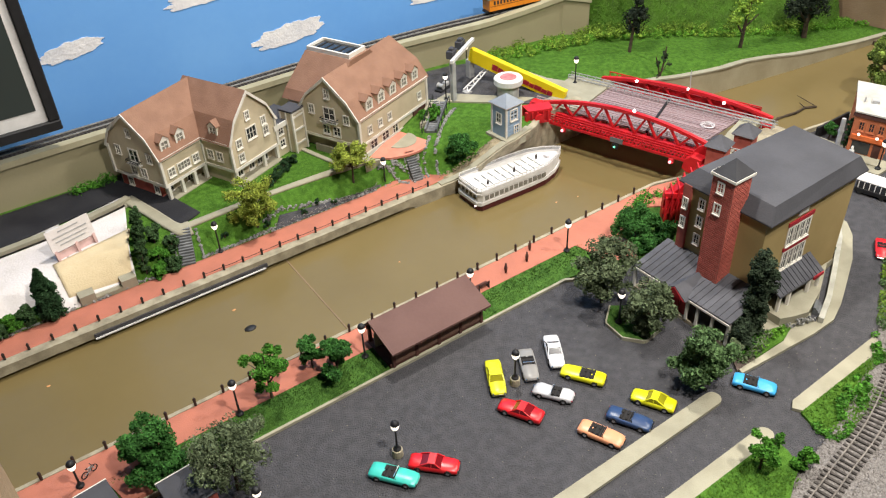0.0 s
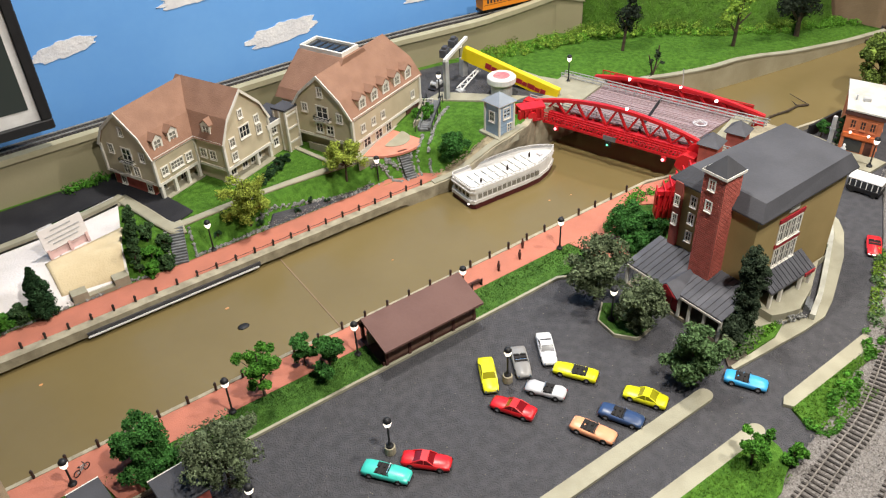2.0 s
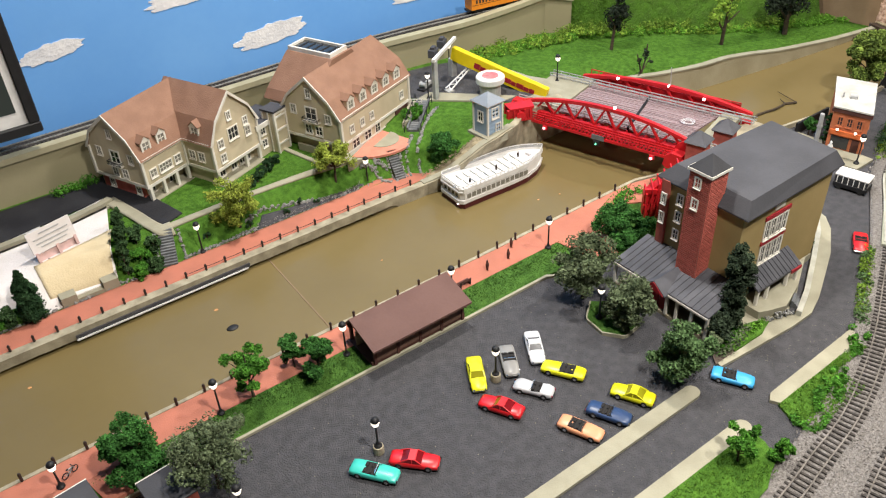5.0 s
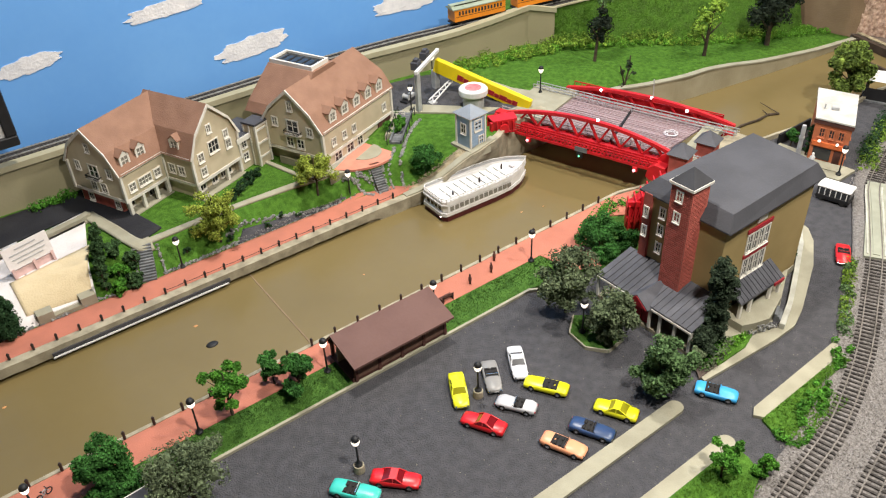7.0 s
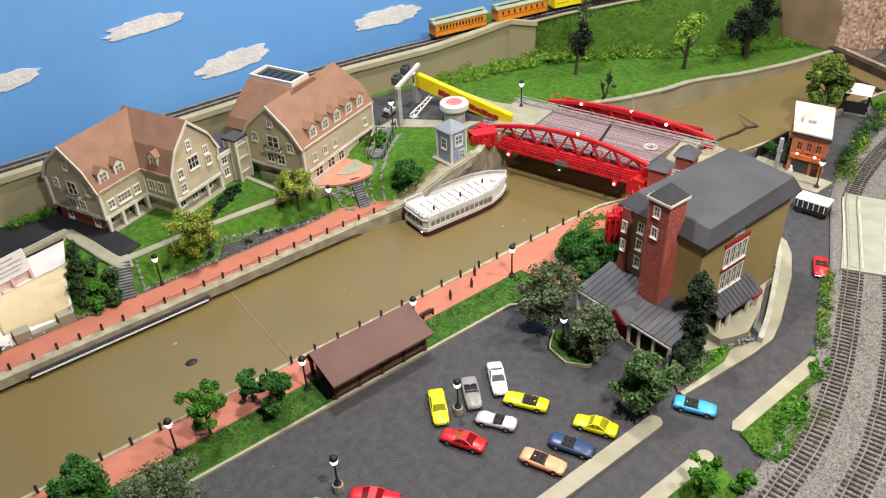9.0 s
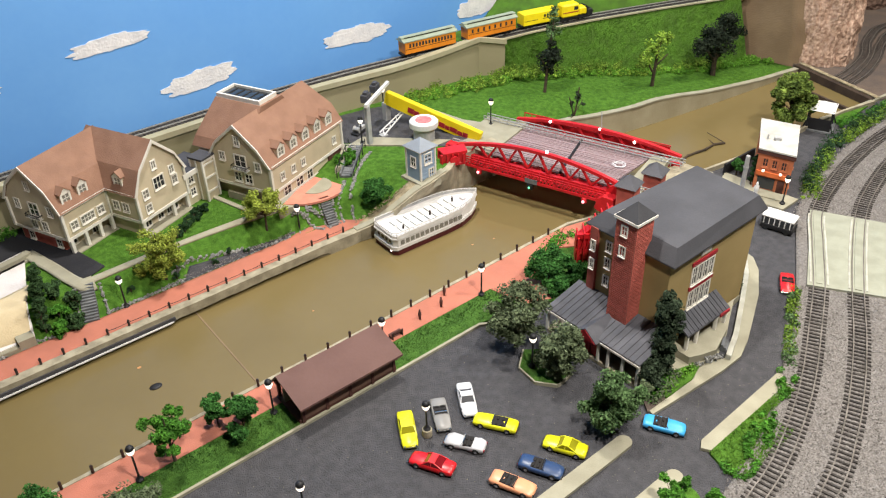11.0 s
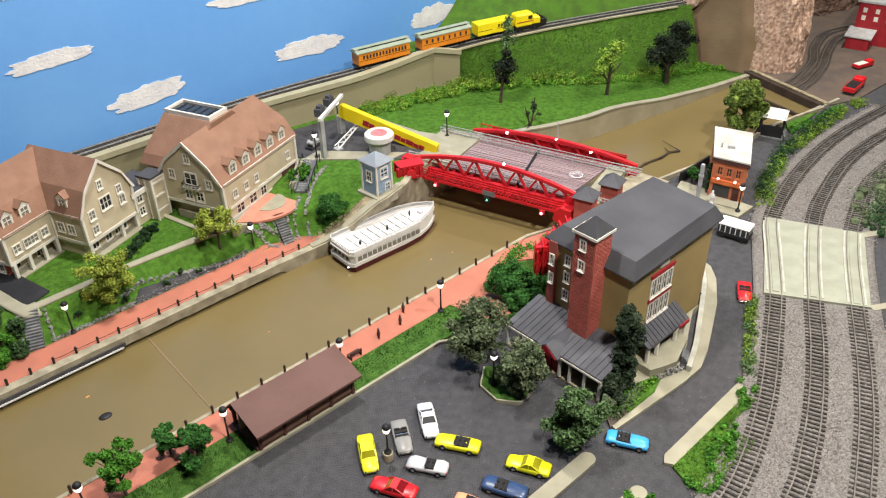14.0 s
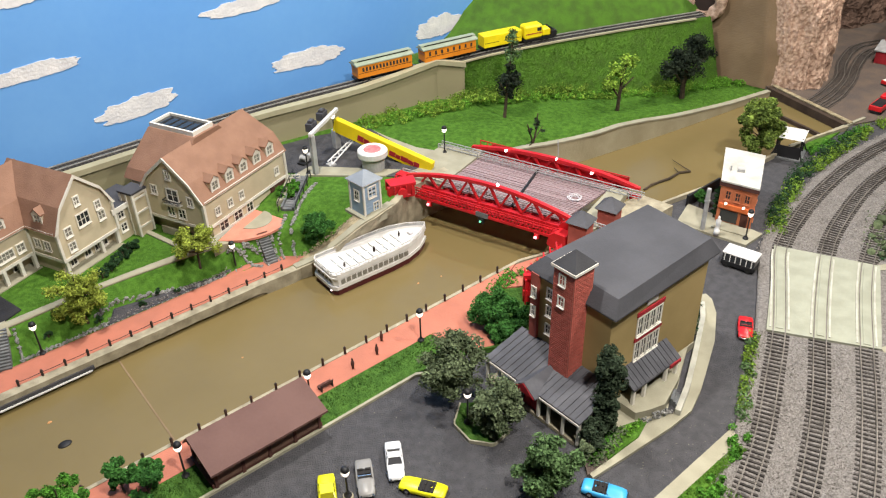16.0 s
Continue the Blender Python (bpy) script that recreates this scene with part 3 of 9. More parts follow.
gravel("ballast_stones", on_bed, 26000, 0.0015, M_BALLAST, "loose grey and tan ballast stones", 3)
gravel("pale_chips", lambda r: (r.uniform(-0.25, 0.55), r.uniform(-0.31, -0.05), 0.0003), 320, 0.0007, M_CONC, "pale chips lying on the car park", 4)
gravel("pale_chips", lambda r: (r.uniform(0.1, 0.9), r.uniform(-0.385, -0.34), 0.0003), 220, 0.0007, M_CONC, "pale chips lying on the road", 5)
struct("walkway_spur", prism(B(), [(-0.186, -0.0425), (-0.158, -0.0425), (-0.164, 0.0018), (-0.196, 0.0018)], -0.001, 0.0078), M_BRICKWALK, "salmon-red brick path from car park to promenade")

# ---- the two shingled inn houses and their link ----
def window(parent, m, w, h, panes=2, sill=True, name="window", frame_mat=None, pane_mat=None):
    """A window on a wall: m puts x along the wall, y into it and z up, at the middle of its lower edge."""
    f = 0.0021
    bm = B()
    loops = [[bm.verts.new(m @ Vector((sx * (w / 2 + e), y, h / 2 + sz * (h / 2 + e)))) for sx, sz in ((-1, -1), (1, -1), (1, 1), (-1, 1))] for e, y in ((f, -0.0014), (0, -0.0014), (0, 0.001), (f, 0.001))]
    for la, lb in zip(loops, loops[1:] + loops[:1]):
        for i in range(4):
            bm.faces.new((la[i], la[(i + 1) % 4], lb[(i + 1) % 4], lb[i]))
    frame_mat = frame_mat or M_WHITE
    fr = part(name, bm, frame_mat, parent)
    bm = box(B(), -w / 2, w / 2, -0.0007, 0.001, h * 0.5 - 0.0004, h * 0.5 + 0.0004, m)
    for k in range(1, panes):
        x = -w / 2 + w * k / panes
        box(bm, x - 0.0006, x + 0.0006, -0.0009, 0.001, 0, h, m)
    part("glazing_bar", bm, frame_mat, fr)
    part("pane", box(B(), -w / 2, w / 2, -0.0003, 0.0012, 0, h, m), pane_mat or M_PANE, fr)
    if sill:
        part("sill", box(B(), -w / 2 - 0.002, w / 2 + 0.002, -0.0028, 0.0, -f - 0.0012, -f, m), frame_mat, fr)
    return fr


def gambrel(D, ze, zk, zr, kd):
    """The outline of a gambrel gable, from the front eave over the ridge to the back eave."""
    return [(0, ze), (kd, zk), (D / 2, zr), (D - kd, zk), (D, ze)]


def wing(parent, m, L, D, z0, ze, zk, zr, kd, over=0.004, rakes=(True, True), climb=0.0, hip=0.0):
    """A gambrel-roofed block: x along the ridge, front wall at y = 0."""
    prof = gambrel(D, ze, zk, zr, kd)
    bm = B()
    pts = [(0, z0)] + prof + [(D, z0)]
    a = [bm.verts.new(m @ Vector((0, y, z))) for y, z in pts]
    b = [bm.verts.new(m @ Vector((L - (hip if i == 3 else 0), y, z + (climb if i == 3 else 0)))) for i, (y, z) in enumerate(pts)]
    bm.faces.new(a), bm.faces.new(b[::-1])
    for i in range(len(pts)):
        j = (i + 1) % len(pts)
        bm.faces.new((a[i], a[j], b[j], b[i]))
    part("wall", bm, M_SIDING, parent)
    # roof shell
    t = 0.0022
    ex = [(-0.003, ze - 0.004)] + prof[1:4] + [(D + 0.003, ze - 0.004)]
    ins = [(y, z + 0.0003) for y, z in ex]
    out = [(y + (-t if i == 0 else t if i == 4 else 0), z + (0 if i in (0, 4) else t)) for i, (y, z) in enumerate(ex)]
    bm = B()
    x0, x1 = -over, L + over
    ia, ib = [[bm.verts.new(m @ Vector((x - (cut_back if i == 2 else 0), y, z + (up if i == 2 else 0)))) for i, (y, z) in enumerate(ins)] for x, up, cut_back in ((x0, 0, 0), (x1, climb, hip))]
    oa, ob = [[bm.verts.new(m @ Vector((x - (cut_back if i == 2 else 0), y, z + (up if i == 2 else 0)))) for i, (y, z) in enumerate(out)] for x, up, cut_back in ((x0, 0, 0), (x1, climb, hip))]
    for i in range(4):
        bm.faces.new((oa[i], oa[i + 1], ob[i + 1], ob[i])), bm.faces.new((ia[i + 1], ia[i], ib[i], ib[i + 1]))
        bm.faces.new((oa[i + 1], oa[i], ia[i], ia[i + 1])), bm.faces.new((ob[i], ob[i + 1], ib[i + 1], ib[i]))
    for k in (0, 4):
        bm.faces.new((oa[k], ob[k], ib[k], ia[k]))
    part("roof", bm, M_SHINGLE, parent)
    # white rake boards
    for on, x in zip(rakes, (-over - 0.0008, L + over + 0.0008)):
        if not on:
            continue
        bm = B()
        w = 0.0042
        lo = [(y + (0 if i in (0, 4) else 0), z - w + (0.001 if i in (0, 4) else 0)) for i, (y, z) in enumerate(ins)]
        lo[0], lo[4] = (ins[0][0] + w * 0.9, ins[0][1]), (ins[4][0] - w * 0.9, ins[4][1])
        va = [[bm.verts.new(m @ Vector((x + dx, y, z))) for y, z in q] for dx in (-0.0008, 0.0008) for q in (out, lo)]
        for i in range(4):
            for q0, q1 in ((0, 1), (2, 3), (0, 2), (1, 3)):
                bm.faces.new((va[q0][i], va[q0][i + 1], va[q1][i + 1], va[q1][i]))
        part("rake_board", bm, M_WHITE, parent)


def trim(parent, m, x0, x1, y0, y1, z0, z1, name="trim_board"):
    part(name, box(B(), x0, x1, y0, y1, z0, z1, m), M_WHITE, parent)


def dormer(parent, m, w=0.0175, h=0.0175, d=0.03):
    """A small gabled dormer; m at the middle of its front's foot, y into the roof."""
    bm = B()
    slab_y(bm, [(-w / 2, 0), (w / 2, 0), (w / 2, h), (0, h + w * 0.42), (-w / 2, h)], 0, d, m)
    top = part("dormer", bm, M_SIDING, parent)
    bm = B()
    for s in (-1, 1):
        q = [(0, h + w * 0.42), (s * (w / 2 + 0.0018), h - 0.0012), (s * (w / 2 + 0.0018), h + 0.0006), (0, h + w * 0.42 + 0.002)]
        slab_y(bm, q if s < 0 else q[::-1], -0.0025, d, m)
    part("dormer_roof", bm, M_SHINGLE, top)
    bm = B()
    for s in (-1, 1):
        box(bm, s * (w / 2 - 0.0014) - 0.0019, s * (w / 2 - 0.0014) + 0.0019, -0.0014, 0.0005, 0, h, m)
    slab_y(bm, [(-w / 2, h - 0.0022), (w / 2, h - 0.0022), (w / 2, h), (0, h + w * 0.40), (-w / 2, h)], -0.0013, 0.0005, m)
    box(bm, -w / 2, w / 2, -0.0012, 0.0005, 0, 0.003, m)
    box(bm, -0.0006, 0.0006, -0.001, 0.0004, 0, h, m)
    box(bm, -w / 2, w / 2, -0.001, 0.0004, h * .5, h * .5 + 0.001, m)
    part("dormer_frame", bm, M_WHITE, top)
    part("pane", box(B(), -w / 2 + 0.0012, w / 2 - 0.0012, -0.0004, 0.0006, 0.002, h - 0.001, m), M_PANE_SHEEN, top)


def balcony(parent, m, w):
    bm = B()
    box(bm, -w / 2, w / 2, -0.008, 0, 0, 0.0018, m)
    part("balcony_floor", bm, M_WHITE, parent)
    bm = B()
    n = 12
    for k in range(n + 1):
        x = -w / 2 + w * k / n
        box(bm, x - 0.0003, x + 0.0003, -0.008, -0.0074, 0.0018, 0.0075, m)
    box(bm, -w / 2, w / 2, -0.0083, -0.0073, 0.0072, 0.0082, m)
    for s in (-1, 1):
        box(bm, s * w / 2 - 0.0005, s * w / 2 + 0.0005, -0.008, 0, 0.0072, 0.0082, m)
    part("balcony_railing", bm, M_BLACK, parent)


GABLE = lambda y: pose(0, y, 0, 0, 0, -90)  # noqa: E731  x runs along the gable, y into the house


def house_one():
    g = thing("inn_house", pose(0.0605, 0.4665, 0.0, 0, 0, 23) @ Matrix.Diagonal((0.94, 0.955, 1, 1)), "tan shingled inn with brown gambrel roof and front gable", "house", "inn houses")
    I = Matrix.Identity(4)
    z0, zb, ze, zk = 0.072, 0.0755, 0.125, 0.152
    wing(g, I, 0.150, 0.125, z0, ze, zk + 0.002, 0.1885, 0.017, rakes=(True, False), climb=0.0045)
    W = Matrix.Translation((0.0935, -0.069, 0)) @ pose(0.114, 0, 0, 0, 0, 90)
    wing(g, W, 0.140, 0.114, z0, ze, zk + 0.005, 0.1945, 0.016, rakes=(True, False), climb=-0.001)
    # lower storey, set back under the overhang
    part("lower_wall", box(B(), 0.004, 0.196, 0.022, 0.121, 0.030, z0), M_SIDING, g)
    part("lower_wall", box(B(), 0.098, 0.203, -0.052, 0.03, 0.030, z0), M_SIDING, g)
    part("brick_base", box(B(), 0.003, 0.010, 0.020, 0.118, 0.040, z0 - 0.003), M_BRICK, g, "red-brick base below the gable")
    part("terrace", box(B(), 0.0, 0.095, -0.006, 0.022, 0.030, 0.0465), M_CONC, g)
    part("terrace", box(B(), 0.094, 0.206, -0.078, -0.05, 0.030, 0.0465), M_CONC, g)
    # bands and corner boards
    trim(g, I, -0.0015, 0.0935, -0.0015, 0.0, zb - 0.005, zb)
    trim(g, I, -0.0015, 0.0, -0.0015, 0.126, zb - 0.005, zb)
    trim(g, I, 0.092, 0.0935, -0.069, 0.0, zb - 0.005, zb)
    trim(g, I, 0.092, 0.209, -0.0705, -0.069, zb - 0.005, zb)
    trim(g, I, 0.2075, 0.209, -0.069, 0.0, zb - 0.005, zb)
    for x, y in ((-0.001, -0.001), (0.0935, -0.070), (0.2075, -0.070), (0.0925, -0.001), (-0.001, 0.125)):
        trim(g, I, x - 0.0022, x + 0.0022, y - 0.0022, y + 0.0022, z0, ze - 0.002, "corner_board")
    trim(g, I, 0.0, 0.094, -0.0042, -0.003, ze - 0.006, ze - 0.0015, "fascia_board")
    trim(g, I, 0.0893, 0.0905, -0.069, -0.004, ze - 0.006, ze - 0.0015, "fascia_board")
    for x, y in ((0.004, 0.001), (0.034, 0.001), (0.064, 0.001), (0.090, 0.001), (0.205, -0.066), (0.170, -0.066), (0.098, -0.066)):
        part("column", box(B(), x - 0.0028, x + 0.0028, y - 0.0028, y + 0.0028, 0.0465, z0), M_WHITE, g)
    for x, w, p in ((0.018, 0.012, 2), (0.046, 0.026, 4), (0.074, 0.012, 2)):
        window(g, pose(x, 0, 0.086), w, 0.012, p, pane_mat=M_PANE_SHEEN)
    side = pose(0.0935, 0, 0, 0, 0, -90)
    for x in (0.018, 0.040):
        window(g, side @ pose(x, 0, 0.088), 0.012, 0.013, pane_mat=M_PANE_SHEEN)
    gf = pose(0.0935, -0.069, 0)
    for x, z, w, h in ((0.022, 0.083, 0.011, 0.012), (0.022, 0.108, 0.011, 0.013), (0.090, 0.104, 0.011, 0.013), (0.088, 0.124, 0.009, 0.012), (0.055, 0.112, 0.022, 0.019), (0.052, 0.148, 0.008, 0.012)):
        window(g, gf @ pose(x, 0, z), w, h, 3 if w > 0.02 else 2, pane_mat=M_PANE if w > 0.02 else M_PANE_SHEEN)
    lf = pose(0, 0.125, 0, 0, 0, -90)
    for x, z, w, h in ((0.024, 0.112, 0.010, 0.013), (0.062, 0.104, 0.020, 0.021), (0.100, 0.112, 0.010, 0.013), (0.052, 0.080, 0.012, 0.014), (0.076, 0.080, 0.012, 0.014), (0.062, 0.150, 0.008, 0.012)):
        window(g, lf @ pose(x, 0, z), w, h, pane_mat=M_PANE if w > 0.012 else M_PANE_SHEEN)
    balcony(g, lf @ pose(0.062, 0, 0.100), 0.032)
    for x in (0.030, 0.095):
        window(g, pose(0.003, 0.125, 0, 0, 0, -90) @ pose(x, 0, 0.053), 0.010, 0.012)
    for x, z, w, h in ((0.022, 0.050, 0.013, 0.014), (0.070, 0.047, 0.013, 0.021)):
        window(g, pose(x, 0.022, z), w, h)
    for x in (0.12, 0.15, 0.172, 0.186):
        window(g, pose(x, -0.052, 0.049), 0.012, 0.018)
    for x in (0.020, 0.054):
        dormer(g, pose(x, 0.003, ze + 0.0035), 0.0195, 0.0190)
    dormer(g, pose(0.0963, -0.034, ze + 0.0035, 0, 0, -90), 0.0195, 0.0190)
    return g


def house_two():
    g = thing("inn_house", pose(0.371, 0.376, 0.0, 0, 0, 22), "tan shingled inn with five dormers and a roof terrace", "house", "inn houses")
    I = Matrix.Identity(4)
    z0, ze, zk, zr, L, D = 0.072, 0.126, 0.151, 0.188, 0.204, 0.125
    wing(g, I, L, D, z0, ze, zk, zr, 0.018, rakes=(True, False), climb=0.006, hip=0.020)
    # taller rear wing with a flat railed terrace on top
    part("rear_wall", box(B(), 0.012, 0.172, 0.058, 0.165, 0.045, 0.128), M_SIDING, g)
    bm = B()
    rings = [[bm.verts.new((x, y, z)) for x, y in ((xa, 0.055), (xb, 0.055), (xb, yb), (xa, yb))] for xa, xb, yb, z in ((0.006, 0.178, 0.174, 0.126), (0.014, 0.170, 0.169, 0.143), (0.064, 0.119, 0.156, 0.196))]
    for ra, rb in zip(rings, rings[1:]):
        for i in range(4):
            bm.faces.new((ra[i], ra[(i + 1) % 4], rb[(i + 1) % 4], rb[i]))
    bm.faces.new(rings[0][::-1]), bm.faces.new(rings[-1])
    part("rear_roof", bm, M_SHINGLE, g)
    bm = B()
    x0, x1, y0, y1, za, zc = 0.066, 0.113, 0.060, 0.154, 0.195, 0.2035
    for q in ((x0, x1, y0, y0 + 0.0038), (x0, x1, y1 - 0.0038, y1), (x0, x0 + 0.0038, y0 + 0.0038, y1 - 0.0038), (x1 - 0.0038, x1, y0 + 0.0038, y1 - 0.0038)):
        box(bm, *q, za, zc)
    part("roof_parapet", bm, M_WHITE, g, "white parapet round the roof terrace")
    bm = box(B(), x0 + 0.0038, x1 - 0.0038, y0 + 0.0038, y1 - 0.0038, za, za + 0.0045)
    for k in range(1, 6):
        y = y0 + (y1 - y0) * k / 6
        box(bm, x0 + 0.008, x1 - 0.008, y - 0.0006, y + 0.0006, za + 0.0045, za + 0.006)
    part("roof_terrace", bm, M_PANE, g, "dark sunken roof deck")
    # lower storey
    part("lower_wall", box(B(), 0.014, L - 0.002, 0.004, D - 0.004, 0.030, z0), M_SIDING, g)
    part("brick_end", box(B(), 0.162, L - 0.001, 0.0015, 0.006, 0.040, z0 - 0.002), M_DARKWOOD, g, "dark red-brown boarded end bay")
    trim(g, I, 0, L, -0.0015, 0, 0.0715, 0.0765)
    trim(g, I, -0.0015, 0, -0.0015, D, 0.0715, 0.0765)
    for x, y in ((-0.0005, -0.0005), (L, -0.0005), (-0.0005, D)):
        trim(g, I, x - 0.0024, x + 0.0024, y - 0.0024, y + 0.0024, 0.0455 if y < 0 else z0, ze - 0.002, "corner_board")
    trim(g, I, 0.0, L, -0.0044, -0.003, ze - 0.006, ze - 0.0015, "fascia_board")
    trim(g, I, 0.0, 0.165, 0.001, 0.004, 0.040, 0.053, "plinth")
    for x in (0.028, 0.058, 0.086, 0.180):
        window(g, pose(x, 0, 0.089), 0.009, 0.011, pane_mat=M_PANE_SHEEN)
    for x, w in ((0.040, 0.018), (0.075, 0.018), (0.105, 0.014)):
        window(g, pose(x, 0.004, 0.0525), w, 0.0175, 2)
    for k in range(5):
        dormer(g, pose(0.034 + 0.0345 * k, 0.0015, ze + 0.0025), 0.0185, 0.0185)
    lf = pose(0, D, 0, 0, 0, -90)
    for x, z, w, h in ((0.024, 0.118, 0.010, 0.013), (0.063, 0.112, 0.022, 0.020), (0.099, 0.112, 0.010, 0.013), (0.053, 0.084, 0.013, 0.015), (0.076, 0.084, 0.013, 0.015), (0.062, 0.152, 0.009, 0.014)):
        window(g, lf @ pose(x, 0, z), w, h, pane_mat=M_PANE if w > 0.012 else M_PANE_SHEEN)
    balcony(g, lf @ pose(0.064, 0, 0.107), 0.034)
    window(g, pose(0.014, D, 0, 0, 0, -90) @ pose(0.055, 0, 0.055), 0.013, 0.012)
    part("gable_patio_wall", box(B(), -0.004, -0.001, 0.045, 0.10, 0.044, 0.058), M_CONC, g)
    return g


def link_house():
    g = thing("link_building", pose(0.278, 0.476, 0, 0, 0, 22), "flat-roofed tan link with stair tower between the inns", "building")
    part("wall", box(B(), -0.012, 0.055, 0.012, 0.07, 0.042, 0.104), M_SIDING, g)
    part("flat_roof", box(B(), -0.014, 0.057, 0.009, 0.072, 0.104, 0.107), M_SLATE, g)
    part("parapet", box(B(), -0.014, 0.020, 0.007, 0.009, 0.099, 0.108), M_WHITE, g)
    part("tower_wall", box(B(), 0.019, 0.047, -0.006, 0.022, 0.042, 0.122), M_SIDING, g)
    part("tower_roof", box(B(), 0.017, 0.049, -0.008, 0.024, 0.122, 0.1255), M_SLATE, g)
    for x in (0.019, 0.047):
        trim(g, Matrix.Identity(4), x - 0.0018, x + 0.0018, -0.0078, -0.0042, 0.045, 0.122, "corner_board")
    trim(g, Matrix.Identity(4), 0.019, 0.047, -0.0075, -0.006, 0.118, 0.122)
    for z in (0.060, 0.086, 0.111):
        trim(g, Matrix.Identity(4), 0.0208, 0.0452, -0.0074, -0.006, z, z + 0.0035, "tower_rail")
    for y in (-0.006, 0.008, 0.021):
        trim(g, Matrix.Identity(4), 0.0176, 0.019, y - 0.0014, y + 0.0014, 0.045, 0.122, "corner_board")
    for z in (0.062, 0.086):
        window(g, pose(0.004, 0.012, z), 0.010, 0.012)


house_one()
house_two()
link_house()

# ---- the red bascule bridge, its keeper's hut and the yard behind ----
def lamp_ball(parent, p, r, mat, name="signal_light"):
    bm = B()
    bmesh.ops.create_icosphere(bm, subdivisions=2, radius=r, matrix=Matrix.Translation(p))
    return part(name, bm, mat, parent, smooth=True)


def bar(bm, p0, p1, w, h):
    """A square bar between two points, w wide and h high."""
    p0, p1 = Vector(p0), Vector(p1)
    d = p1 - p0
    m = Matrix.Translation(p0) @ d.to_track_quat("X", "Z").to_matrix().to_4x4()
    box(bm, 0, d.length, -w / 2, w / 2, -h / 2, h / 2, m)


def bridge():
    g = thing("bascule_bridge", pose(0.731, 0.304, 0, 0, 0, -72.8), "bright red steel bascule bridge with arched trusses over the canal", "bridge")
    S, Wd, zd = 0.312, 0.156, 0.060
    for n, x0, x1 in (("apron", -0.03, 0.055), ("apron", 0.313, 0.345)):
        part(n, box(B(), x0, x1, 0.006, Wd - 0.006, zd - 0.008, zd + 0.003), M_CONC, g, "cream concrete approach slab")
    n = 30
    for k in range(n):
        y0 = 0.010 + (Wd - 0.02) * k / n
        sj = 0.196 - 0.15 * y0
        for x0, x1 in ((0.056, sj - 0.002), (sj + 0.0025, 0.286 + 0.18 * y0)):
            part("deck_strip", box(B(), x0, x1, y0, y0 + (Wd - 0.02) / n - 0.0011, zd - 0.003, zd + random.uniform(-0.0004, 0.0008)), M_GRATE, g)
    for k in range(14):
        x = 0.050 + 0.0178 * k
        part("floor_beam", box(B(), x, x + 0.003, 0.004, Wd - 0.004, zd - 0.012, zd - 0.0035), M_BRIDGE_RED, g)
    # unseen plates added below the deck to deepen the shadow on the water
    for k in range(5):
        y = 0.012 + 0.0275 * k
        part("stringer", box(B(), 0.050, 0.285, y, y + 0.012, zd - 0.0165, zd - 0.0125), M_BRIDGE_RED, g)
    part("centre_joint", prism(B(), [(0.1925, 0.010), (0.1965, 0.010), (0.1763, 0.145), (0.1723, 0.145)], zd - 0.006, zd + 0.002), M_BLACK, g)
    for y, out, off, rise in ((0.0, -1, 0.0, 0.027), (Wd, 1, 0.042, 0.018)):
        arch = lambda s: 0.0665 + rise * (1 - ((s - off - 0.155) / 0.17) ** 2)  # noqa: E731
        zb = 0.056
        bm = B()
        rings = []
        for q in np.linspace(-0.012, S + 0.008, 25):
            z = arch(q + off)
            rings.append([bm.verts.new((q + off, y + dy, z + dz)) for dy, dz in ((-0.0038, -0.003), (0.0038, -0.003), (0.0038, 0.003), (-0.0038, 0.003))])
        for ra, rb in zip(rings, rings[1:]):
            for i in range(4):
                bm.faces.new((ra[i], ra[(i + 1) % 4], rb[(i + 1) % 4], rb[i]))
        bm.faces.new(rings[0]), bm.faces.new(rings[-1][::-1])
        part("top_chord", bm, M_BRIDGE_RED, g)
        part("bottom_chord", box(B(), off - 0.015, off + S + 0.01, y - 0.004, y + 0.004, zb - 0.006, zb), M_BRIDGE_RED, g)
        nd = 7
        for k in range(nd):
            s0, s1, s2 = [off + 0.012 + (S - 0.025) * (k + q) / nd for q in (0, 0.5, 1)]
            for a, b in (((s0, zb), (s1, arch(s1))), ((s1, arch(s1)), (s2, zb))):
                bm = B()
                bar(bm, (a[0], y, a[1]), (b[0], y, b[1]), 0.0042, 0.0034)
                part("diagonal", bm, M_BRIDGE_RED, g)
        # side girder below and outer walkway
        part("side_girder", box(B(), off - 0.012, off + S + 0.005, y - 0.0025, y + 0.0025, 0.0460, zb - 0.006), M_BRIDGE_RED, g)
        yo = y + out * 0.017
        for k in range(44):
            q = off - 0.003 + (S - 0.008) * k / 43
            part("walkway_slat", box(B(), q - 0.0016, q + 0.0016, min(y + out * 0.003, yo), max(y + out * 0.003, yo), 0.0435, 0.0450), M_BRIDGE_RED, g)
        for z in (0.0490, 0.0535, 0.0585) if out < 0 else (0.048, 0.056, 0.066, 0.0755):
            part("walkway_rail", box(B(), off - 0.005, off + S - 0.018, yo - 0.0008, yo + 0.0008, z - 0.0008, z + 0.0008), M_BRIDGE_RED, g)
        for k in range(20):
            s = off - 0.004 + (S - 0.015) * k / 19
            part("rail_post", box(B(), s - 0.0006, s + 0.0006, yo - 0.0008, yo + 0.0008, 0.040, 0.059 if out < 0 else 0.076), M_BRIDGE_RED, g)
        part("edge_beam", box(B(), off - 0.005, off + S - 0.005, yo - 0.0015, yo + 0.0015, 0.0390, 0.0435), M_BRIDGE_RED, g)
